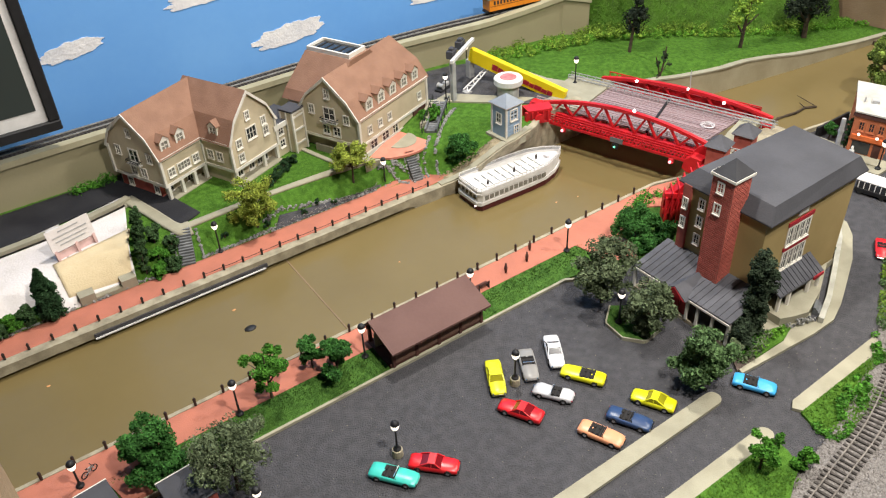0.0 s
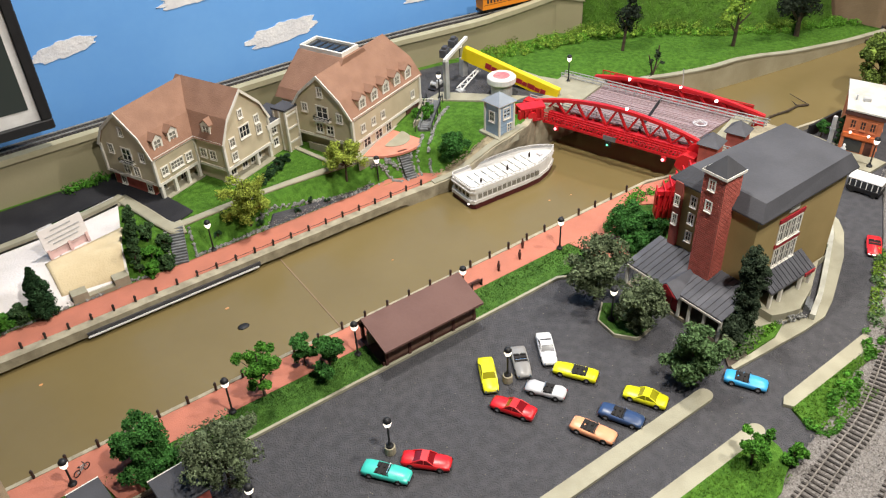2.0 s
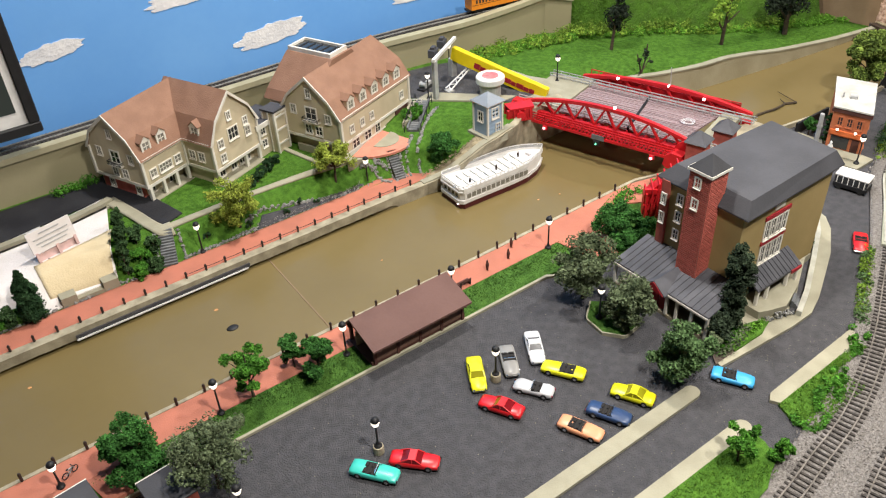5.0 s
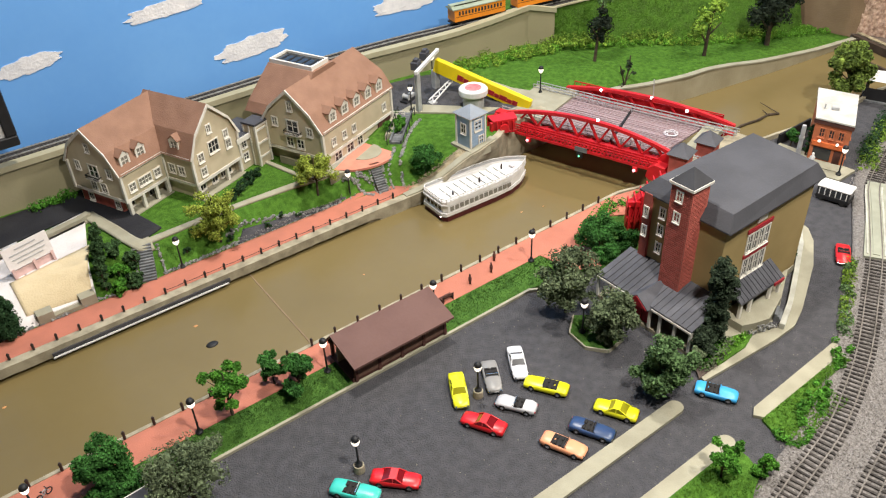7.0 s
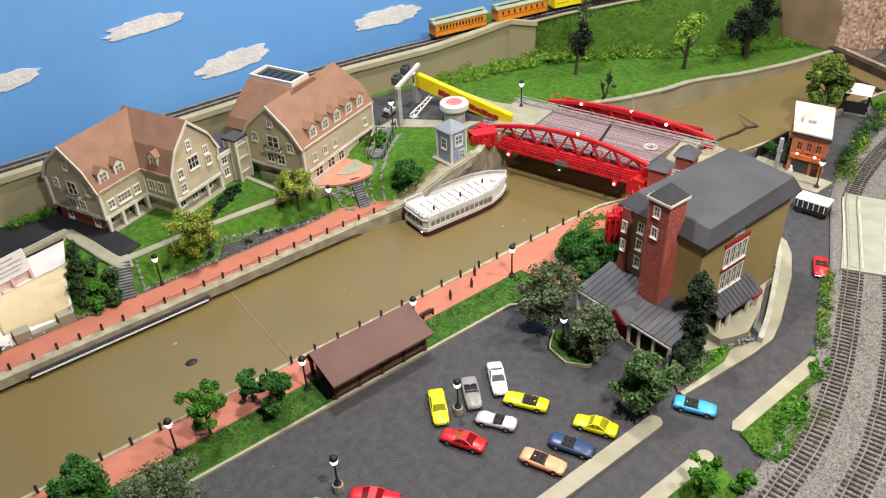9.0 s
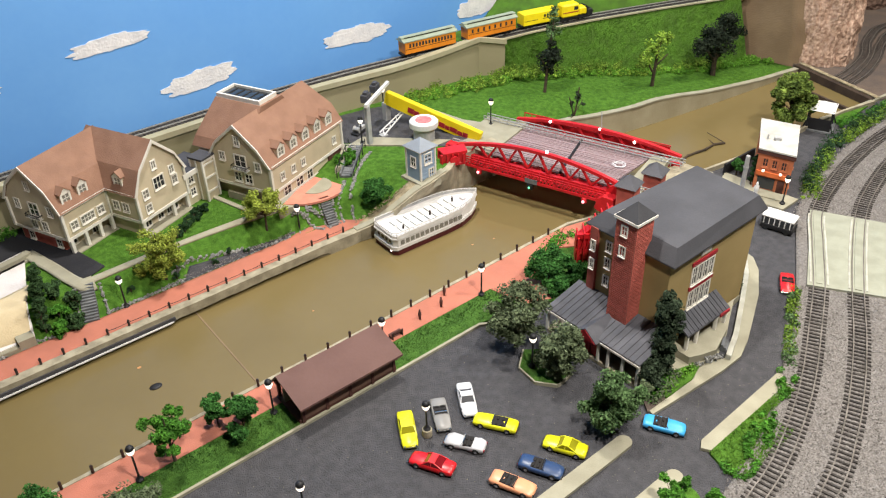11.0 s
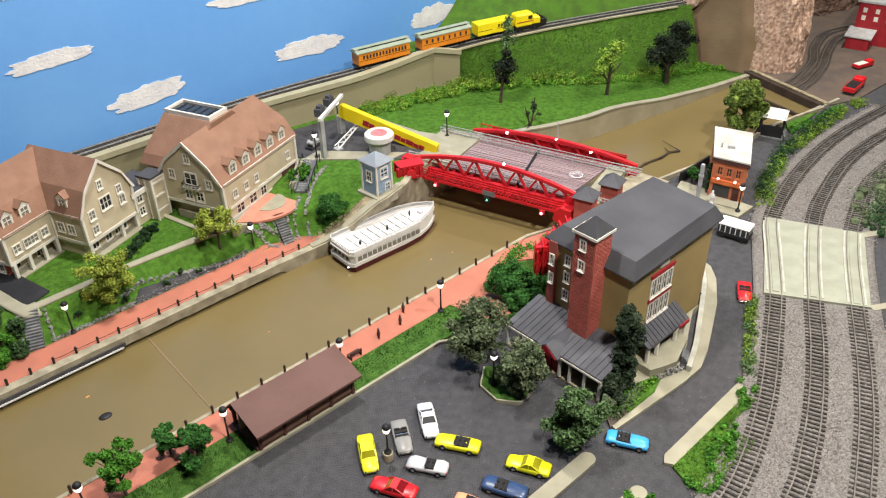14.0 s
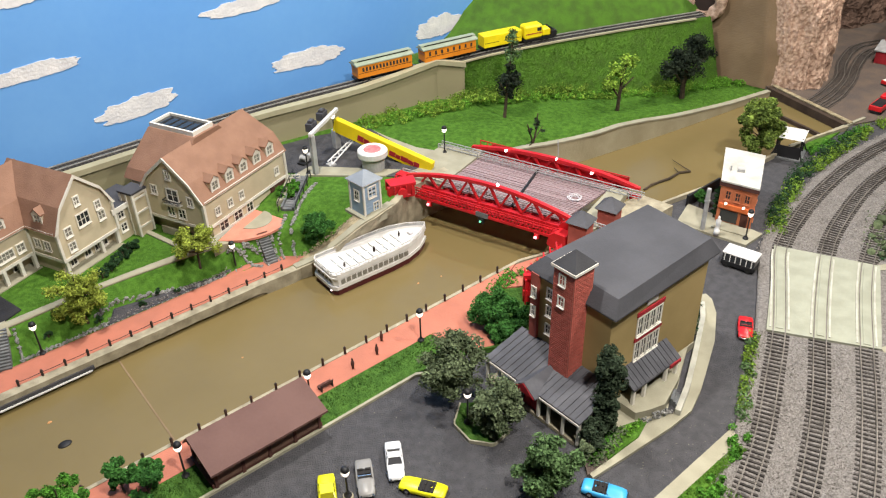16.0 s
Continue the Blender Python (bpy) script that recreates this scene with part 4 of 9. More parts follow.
        if out > 0:
            edge = [(float(q), y + 0.005) for q in np.linspace(off + 0.004, off + S - 0.012, 16)]
            part("outer_panel", box(B(), off + 0.020, off + S - 0.020, yo - 0.0005, yo + 0.0005, 0.0625, 0.0735), M_BRIDGE_RED, g)
            part("web_plate", prism(B(), edge + [(q, y + 0.007) for q, _ in edge[::-1]], 0.040, lambda px, py: min(0.0745, arch(px) - 0.004)), M_BRIDGE_RED, g)
        else:
            # hangers and second rail of the near walkway
            for k in range(27):
                q = 0.002 + (S - 0.016) * k / 26
                part("hanger", box(B(), q - 0.0007, q + 0.0007, y - 0.0055, y - 0.0035, 0.0405, 0.0555), M_BRIDGE_RED, g)
            part("kick_plate", box(B(), -0.002, S - 0.012, y - 0.0034, y - 0.0026, 0.0452, 0.0515), M_BRIDGE_RED, g)
            part("service_pipe", box(B(), -0.004, S - 0.01, y - 0.0105, y - 0.0090, 0.049, 0.0508), M_BRIDGE_RED, g)
    part("quadrant_block", slab_y(B(), [(0.279, 0.034), (0.286, 0.029), (0.310, 0.029), (0.313, 0.040), (0.311, 0.056), (0.292, 0.058), (0.282, 0.050)], -0.030, -0.010), M_BRIDGE_RED, g)
    part("end_frame", box(B(), 0.312, 0.322, -0.016, 0.010, 0.020, 0.064), M_BRIDGE_RED, g)
    # grey pedestrian railings along the roadway
    for y in (0.012, Wd - 0.027, Wd - 0.013):
        bm = B()
        for z in (0.066, 0.071):
            box(bm, -0.03, 0.375, y - 0.0007, y + 0.0007, z - 0.0007, z + 0.0007)
        for k in range(24):
            s = -0.03 + 0.40 * k / 23
            box(bm, s - 0.0006, s + 0.0006, y - 0.0006, y + 0.0006, zd, 0.0715)
        part("roadway_railing", bm, M_STEEL, g, "grey steel railing")
    part("mast", rod(B(), (0.208, Wd, 0.083), (0.205, Wd, 0.122), 0.0008, n=6), M_STEEL, g)
    for s, y, z, mt in ((0.105, Wd - 0.006, 0.080, M_WHITELIGHT), (0.205, Wd - 0.002, 0.086, M_WHITELIGHT), (0.275, Wd - 0.006, 0.078, M_WHITELIGHT), (0.172, -0.001, 0.0985, M_WHITELIGHT), (0.045, -0.0225, 0.0345, M_REDLIGHT), (0.255, -0.0225, 0.0335, M_REDLIGHT)):
        lamp_ball(g, (s, y, z), 0.0028, mt)
    for s in (0.045, 0.255):
        part("lamp_housing", box(B(), s - 0.0045, s + 0.0045, -0.0200, -0.0145, 0.0295, 0.0390, None, 0.0008), M_BRIDGE_RED, g)
    lamp_ball(g, (0.150, -0.0215, 0.0310), 0.0018, M_GREENLIGHT)
    part("lamp_box", box(B(), 0.1445, 0.1555, -0.0200, -0.0150, 0.0265, 0.0365, None, 0.0006), M_BLACK, g)
    part("gear_plate", box(B(), 0.140, 0.164, -0.0192, -0.0180, 0.0385, 0.0475), M_STEP, g, "dark grey plate on the walkway")
    # lifting quadrants: red sectors at the near ends of the trusses
    s = S + 0.004
    pts = [(s, 0.030)] + [(s - 0.030 * math.cos(radians(a)), 0.046 + 0.030 * math.sin(radians(a))) for a in range(0, 100, 15)] + [(s, 0.076)]
    for y in (-0.006, Wd + 0.004):
        part("lifting_quadrant", slab_y(B(), pts, y - 0.004, y + 0.005), M_BRIDGE_RED, g)
    # rack and counterweight frame on the near side
    bm = B()
    box(bm, -0.035, -0.002, -0.005, 0.012, 0.050, 0.066)
    for k in range(4):
        box(bm, -0.034 + k * 0.009, -0.030 + k * 0.009, -0.010, -0.004, 0.046, 0.064)
    part("tail_frame", bm, M_BRIDGE_RED, g)
    return g


bridge()


def rack_frame():
    """The bridge's red drive frame between abutment and hall."""
    g = thing("bridge_drive_frame", pose(0.677, -0.026, -0.002, 0, 0, -42) @ Matrix.Diagonal((0.52, 1.5, 2.05, 1)), "bright red steel drive frame beside the bridge", "frame")
    part("sector", prism(B(), [(0.0, -0.006), (0.105, -0.006), (0.105, 0.006), (0.0, 0.006)], 0.004, lambda x, y: 0.024 + 0.25 * x), M_BRIDGE_RED, g)
    for k in range(6):
        x = 0.006 + 0.017 * k
        part("rib", box(B(), x - 0.002, x + 0.002, -0.011, 0.011, 0.004, 0.027 + 0.0045 * k), M_BRIDGE_RED, g)
    for k in range(5):
        x = 0.006 + 0.017 * k
        bm = B()
        bar(bm, (x, -0.0095, 0.008), (x + 0.017, -0.0095, 0.025 + 0.0045 * k), 0.002, 0.0026)
        part("brace", bm, M_BRIDGE_RED, g)
    for z in (0.012, 0.026, 0.040):
        part("stringer", box(B(), 0.0 if z < 0.03 else 0.045, 0.094, -0.0085, -0.0045, z, z + 0.004), M_BRIDGE_RED, g)


rack_frame()


def tail_frame():
    """The red machinery frame at the bridge's tail beside the keeper's hut."""
    g = thing("bridge_tail_frame", pose(0.657, 0.288, 0, 0, 0, -28), "red steel machinery frame between hut and bridge", "frame")
    part("base_beam", box(B(), 0, 0.052, 0, 0.026, 0.055, 0.060, None, 0.0005), M_BRIDGE_RED, g)
    part("side_plate", box(B(), 0.004, 0.052, 0.001, 0.004, 0.060, 0.078, None, 0.0004), M_BRIDGE_RED, g)
    part("side_plate", box(B(), 0.004, 0.052, 0.022, 0.025, 0.060, 0.078, None, 0.0004), M_BRIDGE_RED, g)
    part("top_plate", prism(B(), [(0.010, -0.001), (0.054, -0.001), (0.054, 0.027), (0.004, 0.027)], 0.078, lambda x, y: 0.0800 + 0.06 * x), M_BRIDGE_RED, g)
    for k in range(5):
        part("rib", box(B(), 0.006 + 0.010 * k, 0.0085 + 0.010 * k, -0.003, 0.001, 0.057, 0.078), M_BRIDGE_RED, g)
    part("drive_wheel", lathe(B(), [(0.003, -0.002), (0.0085, -0.002), (0.0085, 0.002), (0.003, 0.002)], 16), M_BRIDGE_RED, g).matrix_local = pose(0.030, -0.003, 0.066, 90, 0, 0)


tail_frame()


def winch():
    g = thing("yard_winch", pose(0.627, 0.492, 0.0632, 0, 0, 20), "dark grey winch machine standing in the crane yard", "winch")
    part("bed", box(B(), -0.018, 0.018, -0.008, 0.008, 0, 0.004, None, 0.0006), M_BLACK, g)
    part("drum", lathe(B(), [(0.0065, -0.007), (0.0045, -0.006), (0.0045, 0.006), (0.0065, 0.007)], 14, pose(-0.006, 0, 0.009, 90)), M_STEEL, g, "grey winding drum")
    part("motor", box(B(), 0.004, 0.015, -0.005, 0.005, 0.004, 0.012, None, 0.001), M_STEEL, g)


winch()
# abutments
struct("abutment_far", prism(B(), [(0.655, 0.270), (0.725, 0.292), (0.910, 0.300), (0.905, 0.33), (0.68, 0.34)], -0.10, 0.0570), M_BANK, "weathered concrete abutment of the bridge")
struct("abutment_near", prism(B(), [(0.825, 0.020), (1.00, 0.010), (1.01, -0.05), (0.83, -0.05)], -0.10, 0.050), M_CONC_GREY, "concrete abutment of the bridge on the near bank")


def roof_pyramid(bm, x0, x1, y0, y1, z0, z1):
    base = [bm.verts.new(p) for p in ((x0, y0, z0), (x1, y0, z0), (x1, y1, z0), (x0, y1, z0))]
    tip = bm.verts.new(((x0 + x1) / 2, (y0 + y1) / 2, z1))
    bm.faces.new(base[::-1])
    for i in range(4):
        bm.faces.new((base[i], base[(i + 1) % 4], tip))
    return bm


def gate_pier(x, y):
    g = thing("gate_pier", pose(x, y, 0, 0, 0, 16), "square red-brick pier with a grey pyramid roof", "pier", "bridge gate piers")
    part("shaft", box(B(), -0.0145, 0.0145, -0.0145, 0.0145, 0.0, 0.090), M_BRICK, g)
    part("cap_moulding", box(B(), -0.0175, 0.0175, -0.0175, 0.0175, 0.090, 0.092), M_STEEL, g)
    part("cap_roof", roof_pyramid(B(), -0.019, 0.019, -0.019, 0.019, 0.092, 0.110), M_PORCHROOF, g)


gate_pier(0.806, -0.022)
gate_pier(0.872, -0.024)


def keeper_hut():
    g = thing("bridge_keeper_hut", pose(0.592, 0.256, 0, 0, 0, 4), "pale blue wooden bridge-keeper's hut with a grey roof", "hut")
    w, d, z0, z1 = 0.034, 0.036, 0.056, 0.119
    part("wall", box(B(), 0, w, 0, d, z0, z1), M_BLUEPAINT, g)
    part("foundation", box(B(), -0.008, w + 0.006, -0.008, d + 0.008, 0.045, z0 + 0.0065), M_CONC, g)
    for x, y in ((0, 0), (w, 0), (0, d), (w, d)):
        part("corner_board", box(B(), x - 0.0016, x + 0.0016, y - 0.0016, y + 0.0016, z0, z1), M_WHITE, g)
    for k in range(1, 9):
        z = z0 + (z1 - z0) * k / 9
        part("siding_board", box(B(), 0.0017, w - 0.0017, -0.0006, 0.0, z - 0.0045, z - 0.0004), M_BLUEPAINT, g)
    part("eave_board", box(B(), -0.004, w + 0.004, -0.004, d + 0.004, z1, z1 + 0.002), M_WHITE, g)
    part("roof", roof_pyramid(B(), -0.005, w + 0.005, -0.005, d + 0.005, z1 + 0.002, z1 + 0.018), M_GREYROOF, g)
    for x, z, ww, h in ((0.017, 0.094, 0.014, 0.017), (0.024, 0.066, 0.009, 0.014)):
        window(g, pose(x, 0, z), ww, h)
    window(g, pose(0, d, 0, 0, 0, -90) @ pose(d / 2, 0, 0.088), 0.010, 0.016)


keeper_hut()


def gantry_crane():
    g = thing("gantry_crane", pose(0, 0, 0), "grey post with a white beam and dark motors", "crane")
    part("post", box(B(), 0.608, 0.616, 0.432, 0.441, 0.058, 0.140), M_STEEL, g)
    bm = B()
    bar(bm, (0.606, 0.432, 0.143), (0.706, 0.497, 0.143), 0.006, 0.006)
    part("beam", bm, M_DECK, g, "white top beam")
    for p in ((0.632, 0.455), (0.672, 0.482)):
        part("motor", box(B(), -0.011, 0.011, 0.001, 0.014, 0.138, 0.152, pose(*p, 0, 0, 0, 33)), M_SLATE, g)
        part("motor_cap", box(B(), -0.006, 0.006, 0.003, 0.011, 0.152, 0.157, pose(*p, 0, 0, 0, 33)), M_SLATE, g)


gantry_crane()


def yellow_barrier():
    a, b = Vector((0.703, 0.502, 0.114)), Vector((0.780, 0.309, 0.066))
    g = thing("yellow_boom", Matrix.Identity(4), "long bright yellow boom with red markings beside the bridge", "boom")
    d = (b - a).normalized()
    m = Matrix.Translation(a) @ (b - a).to_track_quat("X", "Z").to_matrix().to_4x4()
    Lg = (b - a).length
    part("beam", box(B(), 0, Lg, -0.006, 0.006, -0.016, 0.012, m, 0.001), M_YELLOW, g)
    for x, w, h in ((0.055, 0.012, 0.014), (0.069, 0.010, 0.012), (0.081, 0.012, 0.010), (0.125, 0.012, 0.012), (0.139, 0.009, 0.010), (0.150, 0.014, 0.012), (0.166, 0.010, 0.010), (0.178, 0.010, 0.012)):
        part("red_marking", box(B(), x, x + w * 1.1, -0.0066, -0.0058, -0.010, -0.010 + h * 0.8, m), M_REDBAND, g, "worn red painted bar")
    part("support", box(B(), a.x - 0.006, a.x + 0.006, a.y - 0.004, a.y + 0.008, 0.055, 0.100), M_STEEL, g)


yellow_barrier()


def drum():
    g = thing("round_tank", pose(0.703, 0.385, 0.058), "round white-topped tank with a glowing red lid", "tank")
    part("tank_wall", lathe(B(), [(0.0205, 0), (0.0205, 0.030), (0.022, 0.031)], 24), M_STEEL, g, smooth=False)
    part("tank_top", lathe(B(), [(0.0265, 0.031), (0.0275, 0.033), (0.0275, 0.042), (0.0255, 0.044)], 28), M_DECK, g)
    part("lid", lathe(B(), [(0.016, 0.044), (0.015, 0.0452)], 24), shade("red_lid", (0.75, 0.13, 0.14), 0.4, (0.62, 0.25, 0.24), 90, 500, 0.05), g, "red lid")


drum()


def lattice_jib():
    g = thing("lattice_jib", Matrix.Identity(4), "white lattice crane jib lying on its stand", "crane jib")
    a, b = Vector((0.652, 0.452, 0.066)), Vector((0.735, 0.478, 0.088))
    for o in (-0.005, 0.005):
        bm = B()
        bar(bm, a + Vector((0, o * 1.5, 0)), b + Vector((0, o * 0.6, 0)), 0.002, 0.002)
        part("chord", bm, M_DECK, g)
    bm = B()
    for k in range(8):
        p, q = a.lerp(b, k / 8), a.lerp(b, (k + 1) / 8)
        s = 1 if k % 2 else -1
        bar(bm, p + Vector((0, 0.0075 * s, 0)), q - Vector((0, 0.006 * s, 0)), 0.0015, 0.0015)
    part("lacing", bm, M_DECK, g)
    part("stand", box(B(), 0.646, 0.660, 0.442, 0.456, 0.055, 0.066), M_STEEL, g)


lattice_jib()


def boat():
    g = thing("river_cruise_boat", pose(0.481, 0.2240, WATER, 0, 0, -2.2), "white two-deck excursion boat with a maroon hull", "boat")
    Lh, Wb = 0.205, 0.066

    def outline(k, grow=0.0):
        pts = [(0.0, -0.40), (0.03, -0.5), (0.55, -0.5), (0.72, -0.46), (0.86, -0.31), (0.95, -0.13), (1.0, 0.0), (0.95, 0.13), (0.86, 0.31), (0.72, 0.46), (0.55, 0.5), (0.03, 0.5), (0.0, 0.40)]
        return [(x * Lh * k + (1 - k) * 0.5 * Lh + (grow if x > 0.5 else -grow), y * Wb * k + (grow if y > 0 else -grow if y < 0 else 0)) for x, y in pts]

    part("hull", prism(B(), outline(0.975), -0.006, 0.010), M_MAROON, g)
    part("lower_deck_wall", prism(B(), outline(1.0), 0.010, 0.016), M_BOAT, g)
    part("cabin", prism(B(), outline(0.965), 0.016, 0.030), M_BOAT, g)
    part("upper_deck", prism(B(), outline(1.0), 0.030, 0.033), M_DECK, g)
    n = 13
    for s in (-1, 1):
        for k in range(n):
            x = 0.018 + 0.0102 * k
            y = s * (Wb * 0.4825 + 0.0003)
            bm = box(B(), x - 0.0035, x + 0.0035, y - 0.0008, y + 0.0008, 0.0190, 0.0270)
            part("cabin_window", bm, M_PANE_SHEEN, g)
    for k in range(4):
        y = -0.0165 + 0.011 * k
        part("stern_window", box(B(), 0.0028, 0.0046, y - 0.0035, y + 0.0035, 0.0190, 0.0270), M_PANE, g)
    ol = outline(0.985)
    bm = B()
    for i in range(len(ol)):
        a, b = ol[i], ol[(i + 1) % len(ol)]
        for z in (0.0365, 0.0400, 0.0435):
            bar(bm, (*a, z), (*b, z), 0.0007, 0.0008 if z < 0.042 else 0.0016)
    for x, y in resample(ol + [ol[0]], 56):
        box(bm, x - 0.0004, x + 0.0004, y - 0.0004, y + 0.0004, 0.033, 0.0440)
    part("deck_railing", bm, M_BOAT, g)
    bm = B()
    for i in range(len(ol)):
        bar(bm, (*ol[i], 0.0352), (*ol[(i + 1) % len(ol)], 0.0352), 0.0009, 0.0062)
    part("bulwark", bm, M_BOAT, g, "solid white bulwark round the upper deck")
    for k in range(9):
        for s in (-1, 1):
            x, y = 0.030 + 0.0145 * k, s * 0.0105
            bm = box(B(), x - 0.0030, x + 0.0030, y - 0.0085, y + 0.0085, 0.033, 0.0352)
            box(bm, x - 0.0036, x - 0.0028, y - 0.0085, y + 0.0085, 0.0352, 0.0364)
            part("bench", bm, M_DECK, g)
    bm = box(B(), 0.168, 0.176, -0.005, 0.005, 0.033, 0.038, None, 0.0008)
    part("helm_box", bm, M_BENCH_GREY, g, "pale grey helm console")
    for i in range(6, 11):
        bm = B()
        bar(bm, (ol[i][0], ol[i][1] - 0.0012, 0.0402), (ol[i + 1][0], ol[i + 1][1] - 0.0012, 0.0402), 0.0004, 0.0038)
        part("rail_netting", bm, M_STEEL, g, "grey netting inside the railing")
    lamp_ball(g, (0.001, -0.022, 0.008), 0.0016, M_WHITELIGHT, "stern_light")


boat()

# ---- the brick and stucco hall, pavilion, and the buildings by the crossing ----
def brick_panel(parent, m, w, h, bw=0.0062, bh=0.0030, name="brick"):
    """Courses of single bricks on a wall: x along it, z up, proud of the mortar by half a millimetre."""
    me = bpy.data.meshes.new("brick")
    bm = box(B(), 0, bw - 0.0006, -0.0006, 0.0002, 0, bh - 0.0006)
    bm.to_mesh(me)
    bm.free()
    me.materials.append(M_BRICK)
    half = bpy.data.meshes.new("half_brick")
    bm = box(B(), 0, bw / 2 - 0.0006, -0.0006, 0.0002, 0, bh - 0.0006)
    bm.to_mesh(half)
    bm.free()
    half.materials.append(M_BRICK)
    bw = w / max(1, round(w / bw))
    rows, cols = int(h / bh), round(w / bw)
    for r in range(rows):
        for c in range(cols):
            x = c * bw + (bw / 2 if r % 2 else 0)
            cut = x + bw > w + 0.001
            if r % 2 and c == 0:
                ob = new("half_brick", half)
                ob.parent = parent
                ob.matrix_basis = m @ pose(0, 0, r * bh)
            ob = new("half_brick" if cut else name, half if cut else me)
            ob.parent = parent
            ob.matrix_basis = m @ pose(x, random.uniform(-0.00012, 0.0001), r * bh)


def hall():
    g = thing("town_hall", Matrix.Identity(4), "tall olive stucco hall with brick stair tower and slate mansard roof", "building")
    x0, x1, y0, y1 = 0.584, 0.777, -0.260, -0.134
    part("wall", box(B(), x0, x1, y0, y1, 0, 0.160), M_OLIVE, g)
    part("brick_bay", box(B(), x0 - 0.004, x0 + 0.05, y1 - 0.011, y1 + 0.002, 0, 0.1585), M_BRICK, g, "red-brick corner bay")
    # mansard roof
    bm = B()
    lo = [(0.580, -0.268), (0.794, -0.265), (0.800, -0.126), (0.581, -0.122)]
    hi = [(0.593, -0.259), (0.784, -0.254), (0.793, -0.146), (0.597, -0.139)]
    rings = [[bm.verts.new((x, y, z)) for x, y in q] for q, z in ((lo, 0.1565), (lo, 0.1585), (hi, 0.1785))]
    for a, b in zip(rings, rings[1:]):
        for i in range(4):
            bm.faces.new((a[i], a[(i + 1) % 4], b[(i + 1) % 4], b[i]))
    bm.faces.new(rings[0][::-1]), bm.faces.new(rings[-1])
    part("mansard_roof", bm, M_SLATE, g, "dark grey mansard roof with a flat top")
    # stair tower
    tx0, tx1, ty0, ty1 = 0.558, 0.592, -0.221, -0.189
    tw = part("tower_shaft", box(B(), tx0, tx1, ty0, ty1, 0.0, 0.207), M_MORTAR, g)
    part("tower_cornice", box(B(), tx0 - 0.003, tx1 + 0.003, ty0 - 0.003, ty1 + 0.003, 0.207, 0.2105), M_WHITE, g, "white cornice")
    part("tower_roof", roof_pyramid(B(), tx0 - 0.0022, tx1 + 0.0022, ty0 - 0.0022, ty1 + 0.0022, 0.2107, 0.2300), M_TOWER_SLATE, g)
    for z in (0.156, 0.187):
        window(g, pose(tx0, (ty0 + ty1) / 2 + 0.002, z, 0, 0, -90), 0.007, 0.012)
    for z in (0.075, 0.104, 0.131):
        window(g, pose(x0, -0.1625, z, 0, 0, -90), 0.007, 0.013)
    for z in (0.094, 0.124):
        window(g, pose(x0 - 0.004, -0.1385, z, 0, 0, -90), 0.005, 0.013)
    # south front: tall windows between red bands
    cx = 0.660
    for z, h in ((0.062, 0.026), (0.101, 0.026)):
        for k in range(4):
            window(g, pose(cx - 0.0185 + 0.0123 * k, y0, z), 0.0088, h, 2)
    for z in (0.092, 0.1315):
        part("red_band", box(B(), cx - 0.027, cx + 0.027, y0 - 0.002, y0, z, z + 0.0055), M_REDBAND, g)
    part("attic_light", box(B(), cx - 0.010, cx + 0.010, y0 - 0.002, y0, 0.142, 0.151), M_WHITE, g)
    # west porch
    px0, px1, py0, py1 = 0.517, 0.584, -0.279, -0.116
    bm = B()
    slab_y(bm, [(px0, 0.0405), (px0, 0.043), (px1, 0.058), (px1, 0.0555)], py0, py1)
    pr = part("porch_roof", bm, M_PORCHROOF, g, "grey standing-seam porch roof")
    for k in range(1, 18):
        y = py0 + (py1 - py0) * k / 18
        bm = B()
        bar(bm, (px0, y, 0.0435), (px1, y, 0.0585), 0.0008, 0.0012)
        part("roof_seam", bm, M_PORCHROOF, pr)
    part("porch_fascia", box(B(), px0 - 0.001, px0 + 0.001, py0, py1, 0.0375, 0.0405), M_WHITE, g)
    part("porch_floor", box(B(), px0 + 0.002, px1, py0 + 0.002, py1 - 0.002, 0.0, 0.005), M_CONC_GREY, g)
    for y in (-0.118, -0.140, -0.162, -0.178, -0.211, -0.228, -0.252, -0.2765):
        part("porch_column", box(B(), px0 + 0.001, px0 + 0.0045, y - 0.0018, y + 0.0018, 0.005, 0.0405), M_WHITE, g)
    part("porch_back_wall", box(B(), px1 - 0.022, px1, py0 + 0.006, py1 - 0.004, 0.005, 0.040), M_PANE, g, "dark glazed wall under the porch")
    for k in range(9):
        y = py0 + 0.016 + 0.019 * k
        part("glazing_bar", box(B(), px1 - 0.0232, px1 - 0.0222, y, y + 0.002, 0.005, 0.040), M_WHITE, g)
    bm = B()
    m = pose(px0 - 0.009, -0.194, 0, 0, 0, -90)
    slab_y(bm, [(-0.018, 0.040), (0.018, 0.040), (0, 0.0545)], 0, 0.049, m)
    part("entrance_gable", bm, M_REDBAND, g, "small red entrance gable")
    bm = B()
    for s in (-1, 1):
        q = [(0, 0.0547), (s * 0.020, 0.0395), (s * 0.020, 0.0410), (0, 0.0562)]
        slab_y(bm, q if s < 0 else q[::-1], 0.001, 0.049, m)
    part("gable_roof", bm, M_PORCHROOF, g)
    for s in (-1, 1):
        part("red_door", box(B(), s * 0.007 - 0.006, s * 0.007 + 0.006, 0.016, 0.018, 0.004, 0.038, m), M_REDBAND, g)
    # south entrance canopy
    bm = B()
